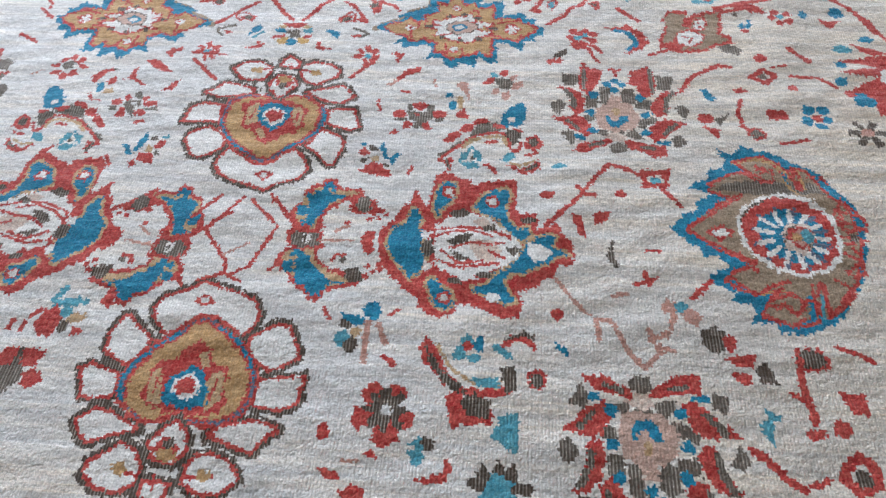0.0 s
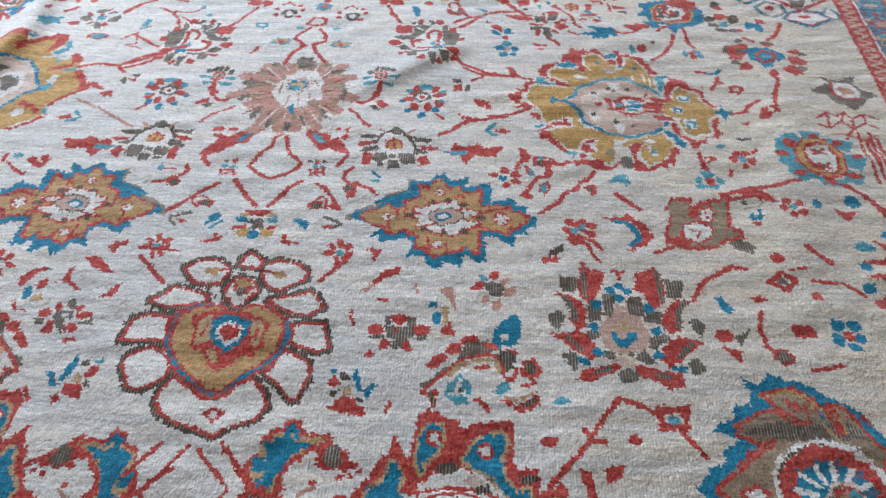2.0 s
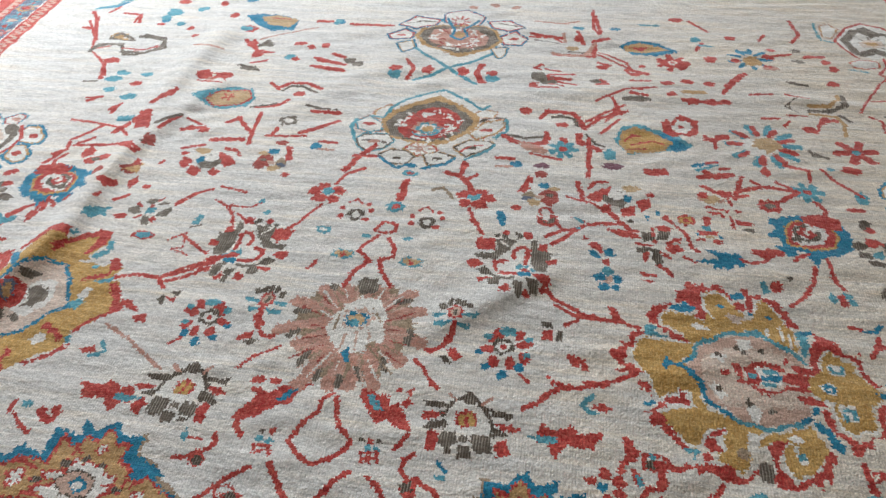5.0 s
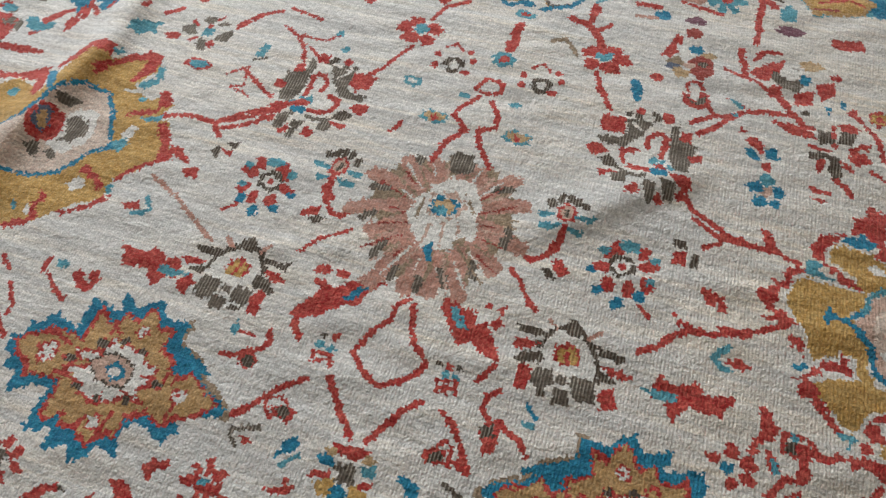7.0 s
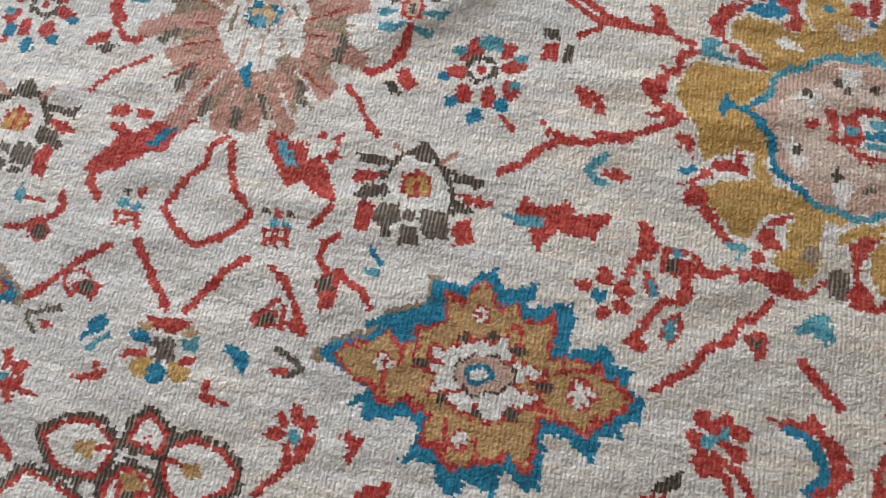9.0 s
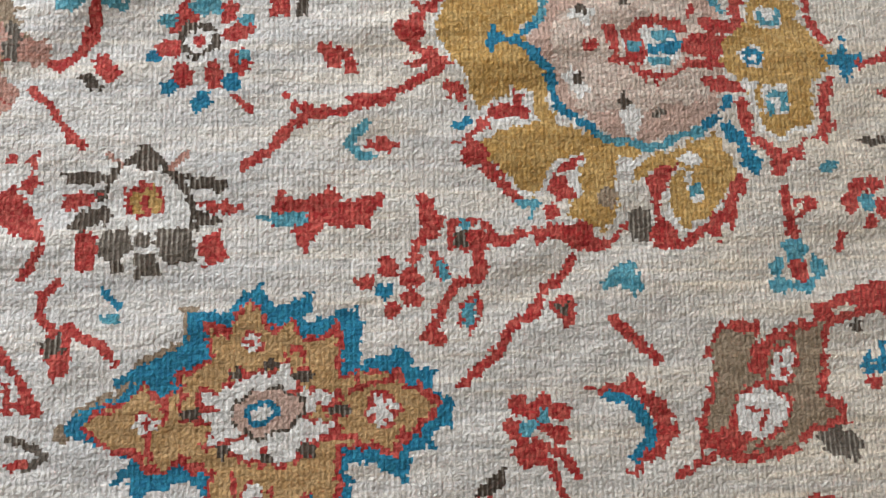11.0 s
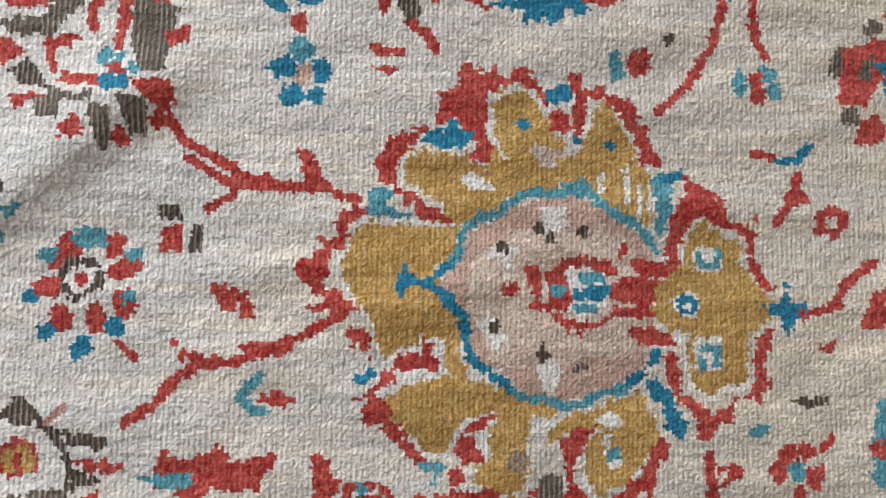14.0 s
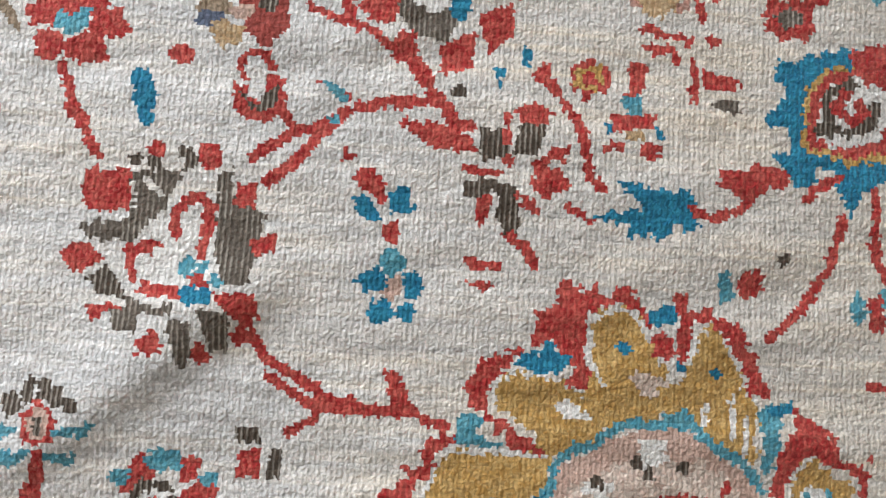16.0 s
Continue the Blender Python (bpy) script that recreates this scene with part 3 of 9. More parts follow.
def dark_rosette(p):
    p.fill("cream", -36, 3, -29, 22, -2, 31, 20, 21, 37, 3, 40, -13, 26, -27, -5, -30, -27, -19)
    p.line("umber", 7, -39, 2, -28, 19, -21, 31, -6, 35, 10, 34, 27, 21, 39, 7, 43, -9)
    p.fill("umber", -17, 33, -3, 51, 10, 39, 23, 27, -4, 27)
    p.fill("umber", -71, 26, -55, 23, -25, 23, -28, 15, -68, 13)
    p.fill("red", -75, -6, -64, 5, -36, 5, -48, -4, -61, -11)
    p.fill("umber", -68, -28, -54, -10, -31, -6, -31, -23, -57, -28)
    p.fill("umber", 34, 21, 73, 16, 70, 6, 41, 9)
    p.fill("red", 45, -4, 69, -5, 86, -8, 74, -16, 58, -13)
    p.fill("umber", 40, -10, 72, -22, 44, -27)
    p.fill("red", -56, -31, -47, -26, -39, -44, -42, -63, -57, -64, -57, -44)
    p.fill("red", 50, -43, 65, -27, 75, -56, 57, -63)
    p.fill("grey", -38, -33, -14, -26, -10, -48, -22, -55, -36, -54)
    p.fill("grey", -6, -34, 5, -32, 8, -43, -6, -45)
    p.fill("grey", 10, -31, 40, -26, 46, -55, 19, -61)
    p.fill("grey", -8, -53, 11, -51, 14, -68, -7, -72)
    p.dot("umber", -22, -62, 6, 4)
    p.fill("red", -17, 7, 1, 15, 14, 9, 17, -11, -4, -18, -16, -10)
    p.dot("gold", -8, 0, 5, 6)
    p.dot("gold", 5, 4, 5, 6)
    p.dot("gold", -4, -11, 6, 4)
    p.dot("gold", 9, -7, 5, 6)
    p.line("red", 3, -4, 11, 3, -15)
    p.line("rose", 6, -33, 42, -21, 31)
    p.line("rose", 6, 23, 28, 38, 40)


def red_leaf(p):
    p.fill("red", -48, -10, -37, 19, -20, 11, 6, 23, 20, 12, 61, 18, 46, 1, 42, -14, 2, -11, -16, -35, -26, -17)
    p.fill("aqua", -60, -2, -13, 2, -14, -10, -35, -13)


def branch(p):
    p.line("red", 9, -95, -55, -75, -41, -59, -21, -40, -8, 0, -1, 36, 11, 69, 30, 79, 36)
    p.line("red", 14, 3, 4, 36, 11)
    p.line("red", 6, -59, 14, -51, 2, -25, -1, 0, -1)


def branch_b(p):
    p.line("red", 8, -79, 25, -47, 7, -13, 1, 39, 2, 72, -10)
    p.line("red", 14, -40, 4, -4, 4)
    p.fill("red", 17, 35, 27, 34, 48, 0, 28, 1)
    p.line("red", 7, -59, -21, -38, -7)


def dots(p):
    p.fill("umber", -17, 22, -2, 25, 3, 12, -15, 11)
    p.fill("red", -14, 4, 4, 6, 3, -15, -15, -16)
    p.fill("umber", 10, 7, 21, 5, 21, -16, 11, -15)


def dots_b(p):
    p.fill("red", -20, 16, 13, 9, 11, -0, -17, 6)
    p.fill("red", -13, 4, 2, 1, 1, -9, -14, -9)
    p.fill("red", 7, 3, 17, -2, 17, -13, 7, -11)


def comma(p):
    p.line("aqua", 8, -4, 18, -22, -1, -11, -11, 2, -14)
    p.fill("red", -7, -5, 6, 5, 27, -2, 16, -10, 1, -6)


def leaflet_a(p):
    p.fill("red", -18, -5, -4, 11, 9, 16, 7, -0, -11, -10)
    p.fill("umber", -6, -13, 8, -2, 24, -4, 8, -15)
    p.line("red", 8, -3, 52, 9, 29, 26, 8, 42, 4, 52, 13)
    p.line("red", 6, 7, -69, 27, -40, 67, -12)


def bird_leaf(p):
    p.fill("red", -55, -47, -48, -31, -31, -9, -25, 3, -4, 13, 6, 26, 56, 36, 37, 15, 30, -7, 5, -18, -17, -40, -45, -49)
    p.fill("red", -48, 36, -30, 42, -23, 31, -43, 23)
    p.fill("red", -17, 38, 2, 40, 6, 30, -14, 29)
    p.fill("red", -41, 19, -24, 17, -23, 2, -39, 7)
    p.fill("cream", -24, 21, -4, 28, 4, 18, -14, 11)
    p.fill("blue", 8, -4, 25, 22, 38, 25, 27, 4, 16, -6)
    p.line("red", 9, -44, -51, -36, -66, -27, -72)


def square_flower(p):
    p.dot("umber", -9, 16, 4)
    p.dot("red", 7, 18, 5)
    p.dot("aqua", -9, 3, 5)
    p.dot("aqua", 6, 1, 5)
    p.line("red", 5, -15, -7, 11, -8, 15, -22)
    p.line("red", 5, -14, -10, -9, -22, 4, -16)


def diamond(p):
    p.line("red", 8, 7, 69, -6, 56, -9, 32, -21, 16, -34, -7, -42, -26, -30, -40, -14, -53, 6, -63, 26, -52, 47, -33, 56, -17, 44, -2, 30, 9, 19, 38, 14, 60)


def bird_leaf_b(p):
    p.fill("red", -50, 32, -39, 34, -17, 25, 0, 29, 7, 15, 21, 11, 32, -7, 45, -32, 45, -46, 30, -32, 12, -25, 1, -17, -10, -27, -30, -5, -40, 7)
    p.fill("aqua", -36, 22, -26, 24, -15, 8, -1, -5, -16, -3, -29, 9)
    p.fill("cream", 2, 22, 17, 27, 23, 17, 7, 10)
    p.fill("red", 5, 37, 20, 44, 19, 32)
    p.fill("red", 26, 37, 38, 44, 36, 30)
    p.fill("red", 22, 14, 33, 28, 39, 14, 28, 6)
    p.line("red", 8, 43, -45, 34, -60, 26, -69)


def square_flower_b(p):
    p.dot("umber", -16, 17, 4)
    p.dot("red", -3, 18, 5)
    p.dot("umber", 12, 20, 4)
    p.dot("aqua", -3, 6, 5)
    p.dot("aqua", 11, 5, 5)
    p.line("red", 5, -13, -5, 12, 1, 17, -15)
    p.line("red", 5, -10, -7, -7, -19)
    p.line("red", 5, 0, -3, 5, -20)
    p.line("red", 5, -8, -13, 15, -8)


def stick(p):
    p.line("red", 7, -25, 27, -4, 10, 5, -7, 24, -28)


def stem(p):
    p.line("red", 9, 13, 36, 14, 13, 1, -3, -20, -18, -28, -12)
    p.fill("red", 11, -9, 20, -2, 36, -22, 27, -32, 14, -20)
    p.fill("umber", -2, -27, 8, -23, 22, -36, 11, -38)


def vee(p):
    p.line("red", 9, -46, 31, -25, 2, 1, -25, 7, -35)
    p.line("red", 9, 78, 35, 59, 18, 46, -4, 34, -21, 28, -33)
    p.fill("red", -10, -45, 10, -45, 41, -41, 25, -58, 4, -57)
    p.dot("straw", -10, -55, 7, 5)
    p.dot("straw", 40, -54, 7, 5)
    p.fill("gold", -18, -96, 6, -85, 11, -100, -3, -109)
    p.fill("gold", 27, -85, 48, -89, 52, -104, 31, -106)
    p.fill("grey", 3, -67, 25, -64, 32, -85, 13, -89)
    p.fill("blue", -21, -63, -3, -63, 0, -73, -17, -73)
    p.fill("aqua", 35, -64, 49, -58, 54, -71, 38, -74)
    p.fill("red", -24, -84, -1, -80, -1, -88, -22, -91)
    p.fill("red", 39, -82, 53, -76, 56, -85, 40, -89)
    p.fill("blue", 13, -89, 27, -97, 23, -112, 10, -111, 5, -101)


def comma_a(p):
    p.fill("blue", 3, 14, 13, 12, 13, 3, -5, -10, -9, -20, -11, -8, -7, 5)


def comma_b(p):
    p.fill("blue", -17, 13, 3, 11, 12, -1, 9, -14, -2, -5, -14, 5)


def tick_a(p):
    p.line("red", 7, 6, 11, 9, -4, -14, -6)


def tick_b(p):
    p.line("red", 7, -11, 11, -8, -4, 15, -6)


def curl_a(p):
    p.line("red", 8, -35, -29, -16, -10, -8, 5, 12, 24, 37, 43)
    p.line("red", 5, -2, -4, 1, 7, 16, 12, 26, 5)
    p.fill("red", 7, -5, 28, 3, 40, -4, 37, -20, 17, -14)
    p.fill("umber", 13, -5, 26, -1, 35, -6, 28, -15)
    p.line("red", 5, -1, -7, 13, -20)


def hook_a(p):
    p.line("grey", 6, -21, 2, -6, -12)
    p.line("grey", 6, -19, 6, 14, 18)
    p.fill("red", -5, 3, 15, -0, 2, -7)


def curl_b(p):
    p.line("red", 8, -22, 37, 0, 22, 12, 2, 22, -14, 29, -26)
    p.fill("red", -31, -18, -17, -7, -2, -10, -5, -26, -22, -27)
    p.fill("umber", -24, -16, -10, -11, -4, -19, -18, -26)
    p.line("red", 5, -14, -6, -7, 5, 4, -2, 3, -25)
    p.fill("red", 6, -17, 22, -11, 30, -29, 21, -28)


def hook_b(p):
    p.line("grey", 6, -16, 12, -2, 6, 14, -3, -3, -13)
    p.fill("red", -20, -7, -1, -3, -2, -12, -16, -13)


def red_flower(p):
    p.fill("red", -0, 19, 8, 25, 14, 10, 7, 1)
    p.fill("red", -13, 12, -1, 9, 2, -2, -7, 0)
    p.fill("red", -24, -8, -8, -1, 1, -7, -12, -15)
    p.fill("red", 2, -16, 9, -11, 12, -31, 6, -36)
    p.fill("red", 13, 10, 26, 17, 31, 6, 20, -3)
    p.fill("red", 15, -6, 31, 0, 32, -14, 19, -14)
    p.fill("red", 12, -15, 18, -13, 28, -27, 20, -30)
    p.dot("aqua", 8, -7, 7, 6)


def low_vine(p):
    p.line("red", 8, 19, 29, 8, 13, -9, -7, -22, -25)


def hook_c(p):
    p.fill("red", -17, 12, -3, 12, 12, 5, 8, -4, 4, -15, -6, -10, 1, -2)


def curl_c(p):
    p.fill("red", -20, -1, -3, 13, 7, 1, 8, -25, -6, -31, -14, -12)
    p.fill("umber", -19, -0, -2, 7, -1, -7, -13, -11)
    p.line("red", 9, 3, 13, 15, 3, 32, -3, 45, -18)
    p.fill("aqua", 28, 22, 43, 22, 48, 14, 33, 15)
    p.line("blue", 6, 31, 45, 45, 30)
    p.line("red", 8, -5, 52, -19, 41, -22, 21, -9, 10)


def blue_tip_flower(p):
    p.dot("red", -18, 16, 14, 9, 140)
    p.dot("red", -26, -8, 13, 8)
    p.dot("red", -15, -34, 9, 12)
    p.dot("red", 14, -35, 8, 13)
    p.dot("red", 37, -21, 9, 12, 20)
    p.dot("red", 37, 9, 13, 9, 20)
    p.dot("red", 27, 28, 8, 11, -30)
    p.dot("red", -10, 28, 8, 10, 30)
    p.dot("aqua", 6, 35, 14, 9)
    p.dot("aqua", -28, 19, 8, 6)
    p.dot("blue", -40, -17, 7, 5)
    p.dot("blue", -25, -46, 7, 7)
    p.dot("blue", 4, -59, 8, 11)
    p.dot("blue", 31, -41, 7, 9)
    p.dot("aqua", 42, -16, 8, 5)
    p.dot("aqua", 45, 20, 7, 5)
    p.dot("umber", 0, 0, 19, 17)
    p.dot("cream", 0, 0, 12, 11)
    p.dot("red", 0, 0, 5)
    p.line("red", 6, 32, -55, 48, -68)


def five_flower(p):
    p.dot("red", -22, 12, 15, 13)
    p.dot("red", 30, 5, 15, 14)
    p.dot("red", -16, -17, 14, 12)
    p.dot("red", 14, -18, 17, 12)
    p.dot("red", 14, 23, 14, 12)
    p.dot("aqua", -0, 8, 12, 13)


def stem_c(p):
    p.line("red", 8, -18, 41, -11, 23, -5, 4, 6, -14, 19, -34)
    p.line("red", 12, -7, 7, 3, -7)


def blue_leaf(p):
    p.fill("blue", -13, 23, 1, 24, 10, 3, 10, -15, 4, -25, -4, -11)


def ring_bud(p):
    p.line("red", 6, -15, 8, -21, 19, -15, 31, -0, 30, 7, 20)
    p.fill("red", -25, 4, -12, 0, -4, -7, 2, -9, 1, 15, 17, 9, 20, -1, 19, -19, 5, -28, -16, -22, -24, -10)
    p.fill("umber", -19, -3, -1, -12, 5, 0, 11, 7, 13, -9, 4, -19, -11, -14)
    p.line("red", 8, 18, -18, 32, -33)


def fork(p):
    p.line("red", 9, -37, -12, -18, -11, -0, 5)
    p.line("red", 10, -58, -60, -31, -37, -13, -12, 7, 8, 37, 18, 77, 20)
    p.line("red", 5, -19, 31, -5, 30, 9, 17)
    p.fill("aqua", -15, 30, -6, 31, 7, 17, -1, 16)
    p.fill("aqua", -13, -2, 1, 6, -1, -4)
    p.line("red", 9, -69, -40, -51, -23, -34, -14)


def high_vine(p):
    p.line("red", 7, -98, 53, -76, 45, -61, 39, -41, 35, -27, 22)
    p.line("red", 11, -12, 32, -6, 14, 5, 0, 11, -14, 26, -28, 32, -40, 47, -43)
    p.line("red", 13, -12, 32, -7, 17)


def dark_flower(p):
    p.fill("red", -97, 37, -87, 37, -57, 34, -37, 25, -28, 12, -68, 15, -91, 28)
    p.fill("umber", -29, 31, -8, 35, -4, 12, -25, 7)
    p.fill("umber", 5, 39, 29, 43, 22, 13, 3, 14)
    p.fill("red", -9, 48, -4, 48, -0, 21, -7, 21)
    p.fill("umber", -41, -17, -26, -8, -2, -14, 7, -19, 3, -29, -15, -21, -25, -26, -34, -29)
    p.fill("umber", -8, -23, 5, -23, 11, -47, 1, -56, -10, -39)
    p.fill("red", -27, -27, -14, -24, -18, -43, -27, -48)
    p.fill("red", 5, -20, 17, -23, 28, -37, 16, -36)
    p.fill("red", 21, 2, 40, 4, 51, -11, 31, -23, 17, -13)
    p.fill("red", 32, 21, 49, 22, 47, 10, 33, 9)
    p.dot("red", -3, 7, 5)
    p.line("red", 6, -39, 0, -24, -4, -12, -3)
    p.line("red", 6, 19, 6, 41, 13)
    p.line("red", 9, 1, -57, 16, -66, 24, -80)


def three_bud(p):
    p.fill("red", -44, 70, -32, 66, -42, 61)
    p.fill("red", -33, 51, -21, 58, -9, 48, -5, 25, -14, 32, -24, 38)
    p.fill("blue", -36, 31, -21, 31, -12, 21, -7, 13, -23, 14)
    p.fill("blue", -3, 37, 15, 43, 16, 22, -2, 20)
    p.fill("red", -6, 9, 7, 13, 6, -8, -5, -6)
    p.dot("pink", 4, -41, 10)
    p.dot("aqua", 2, -22, 10, 10)
    p.dot("blue", -13, -39, 12, 9, 20)
    p.dot("blue", 21, -40, 8, 12)
    p.dot("blue", -4, -63, 11, 9)
    p.dot("blue", 17, -63, 7)
    p.fill("red", 64, -14, 94, -16, 94, -22, 66, -22)
    p.fill("red", 66, -34, 91, -32, 80, -41)


def specks(p):
    p.fill("umber", -61, -17, -52, -18, -52, -25, -63, -26)
    p.fill("blue", -26, -1, -16, -0, -21, -18)
    p.fill("blue", -4, 22, 5, 17, 8, -0, -1, 7)
    p.fill("red", 7, -7, 17, 10, 23, 8, 21, -12)


def round_flower(p):
    p.dot("red", -3, 1, 17, 16)
    p.dot("gold", -4, 1, 12, 11)
    p.dot("red", -4, 1, 5)


def vine_d(p):
    p.line("red", 9, -22, 40, -9, 24, 2, 10, 8, -15, 10, -30, 22, -44)
    p.line("red", 6, -5, -62, 16, -73)


def square_bud(p):
    p.fill("red", -3, 59, 12, 60, 9, 41, 2, 29, -5, 31)
    p.fill("aqua", -10, 29, 5, 28, 5, 14, -6, 11)
    p.fill("red", -21, 12, 20, 15, 16, 3, -16, -1)
    p.fill("red", -25, -14, -6, -10, -9, -19, -25, -22)
    p.fill("red", 7, -11, 24, -12, 24, -25, 9, -23)
    p.fill("blue", -26, 4, -19, 2, -22, -8)
    p.fill("blue", 19, 5, 27, -0, 23, -12)
    p.line("straw", 7, -3, -5, 6, -5)
    p.line("red", 6, 5, 90, 12, 94, 23, 86, 49, 85, 46, 81)
    p.line("red", 6, 8, 74, 33, 74, 37, 63)
    p.line("red", 9, 54, 121, 59, 106)


def red_bars(p):
    p.fill("red", -20, 20, -12, 9, -14, -18, -21, -21, -19, -2)
    p.fill("red", -9, 11, 23, 5, 21, -7, -9, -4)
    p.fill("grey", -1, -15, 22, -16, 22, -25, 2, -22)
    p.fill("red", -9, 43, 6, 41, 4, 34, -8, 36)


def hand_leaf(p):
    p.fill("blue", -46, -3, -20, -2, -6, 1, -11, 7, -30, 20, -21, 24, 6, 16, 11, 24, 17, 14, 26, 22, 40, 10, 33, 2, 43, -10, 28, -17, 25, -9, 9, -25, 1, -18, -17, -21, -15, -12, -37, -11)


def red_hook(p):
    p.fill("red", -32, 11, -5, 11, 0, 21, 35, 16, 27, 1, 9, -5, 0, -14, -11, -9, -30, -1)
    p.line("red", 8, -0, -10, -10, -22, -33, -30, -52, -26)


def dark_palmette(p):
    p.fill("cream", -42, 31, -7, 57, 22, 58, 37, -2, 13, -32, -33, -34, -47, -3)
    p.fill("grey", -49, 75, -3, 82, -15, 58, -20, 45, -33, 33, -41, 20, -79, 18, -85, 31, -47, 36, -45, 59)
    p.fill("grey", 21, 81, 36, 85, 37, 55, 66, 48, 59, 13, 57, -11, 38, -13, 26, 11, 25, 44)
    p.fill("umber", -79, -14, -61, -5, -51, -17, -42, -31, -62, -28)
    p.fill("grey", -57, -40, -32, -36, -31, -58, -47, -55)
    p.fill("grey", -7, -46, 14, -49, 11, -83, 3, -79)
    p.fill("grey", 18, -35, 42, -38, 41, -68, 29, -69, 23, -49)
    p.line("grey", 7, -38, -32, -18, -40, -5, -35)
    p.dot("umber", -46, 87, 5)
    p.dot("umber", -30, 84, 6, 4)
    p.dot("umber", -5, 95, 5, 6)
    p.dot("umber", 2, 88, 6, 5)
    p.line("ivory", 5, -36, 69, -23, 58)
    p.line("ivory", 5, -4, 76, 7, 65, 5, 57)
    p.fill("red", -88, 75, -49, 76, -47, 46, -61, 43, -63, 33, -69, 45, -83, 44)
    p.dot("red", -29, 96, 8, 7)
    p.fill("red", 5, 102, 23, 103, 24, 87, 12, 81, 6, 88)
    p.fill("red", 40, 70, 56, 72, 56, 52, 37, 54)
    p.fill("red", 56, 26, 74, 29, 75, 16, 58, 12)
    p.fill("red", -99, 3, -91, 12, -77, 13, -65, 1, -88, -9)
    p.fill("red", -74, -36, -43, -36, -69, -49)
    p.fill("red", -30, -63, -14, -53, -9, -73, -26, -74)
    p.fill("red", 15, -69, 20, -58, 24, -69, 30, -72, 27, -78, 15, -77)
    p.fill("red", 27, -21, 58, -19, 64, -33, 60, -46, 46, -42, 37, -30)
    p.line("red", 10, -39, -12, -45, 2, -42, 12, -26, 15, -15, 9)
    p.fill("red", -34, -15, 1, -18, -0, -26, -33, -26)
    p.fill("cream", -3, 40, 8, 50, 13, 10, 7, -14, -27, -11, -34, 5, -12, 18)
    p.line("red", 9, -8, 26, -10, 42, -2, 55, 10, 58, 17, 51, 16, 34, 15, 10)
    p.dot("aqua", 5, -2, 7, 9)
    p.dot("red", 16, -11, 6)
    p.dot("aqua", 29, -12, 5)
    p.dot("blue", 9, -24, 6, 8)
    p.dot("blue", 22, -24, 6, 8)
    p.dot("aqua", 17, 1, 4)
    p.dot("red", 51, -55, 7)
    p.line("red", 9, 62, -53, 71, -70, 93, -83, 117, -96)


def fan_flower(p):
    p.dot("umber", -24, 17, 7, 9, 30)
    p.dot("umber", -11, 27, 5, 9)
    p.dot("umber", 1, 30, 5, 9)
    p.dot("umber", 13, 25, 5, 8)
    p.dot("umber", 26, 19, 7, 6)
    p.fill("red", -13, 6, -3, 21, 13, 12, 15, -12, -8, -14)
    p.fill("pink", -8, 6, -2, 16, 8, 9, 10, -8, -4, -9)
    p.fill("umber", -5, 7, 2, 8, 4, -6, -1, -7)
    p.fill("aqua", -40, -1, -13, -3, -29, -12, -38, -11)
    p.fill("aqua", 13, -1, 46, 4, 35, -8, 14, -7)
    p.fill("aqua", -34, -21, -2, -20, -13, -31, -34, -32)
    p.fill("aqua", 6, -20, 31, -21, 26, -32, 10, -26)
    p.line("red", 10, 2, -22, 2, -43, -9, -58)


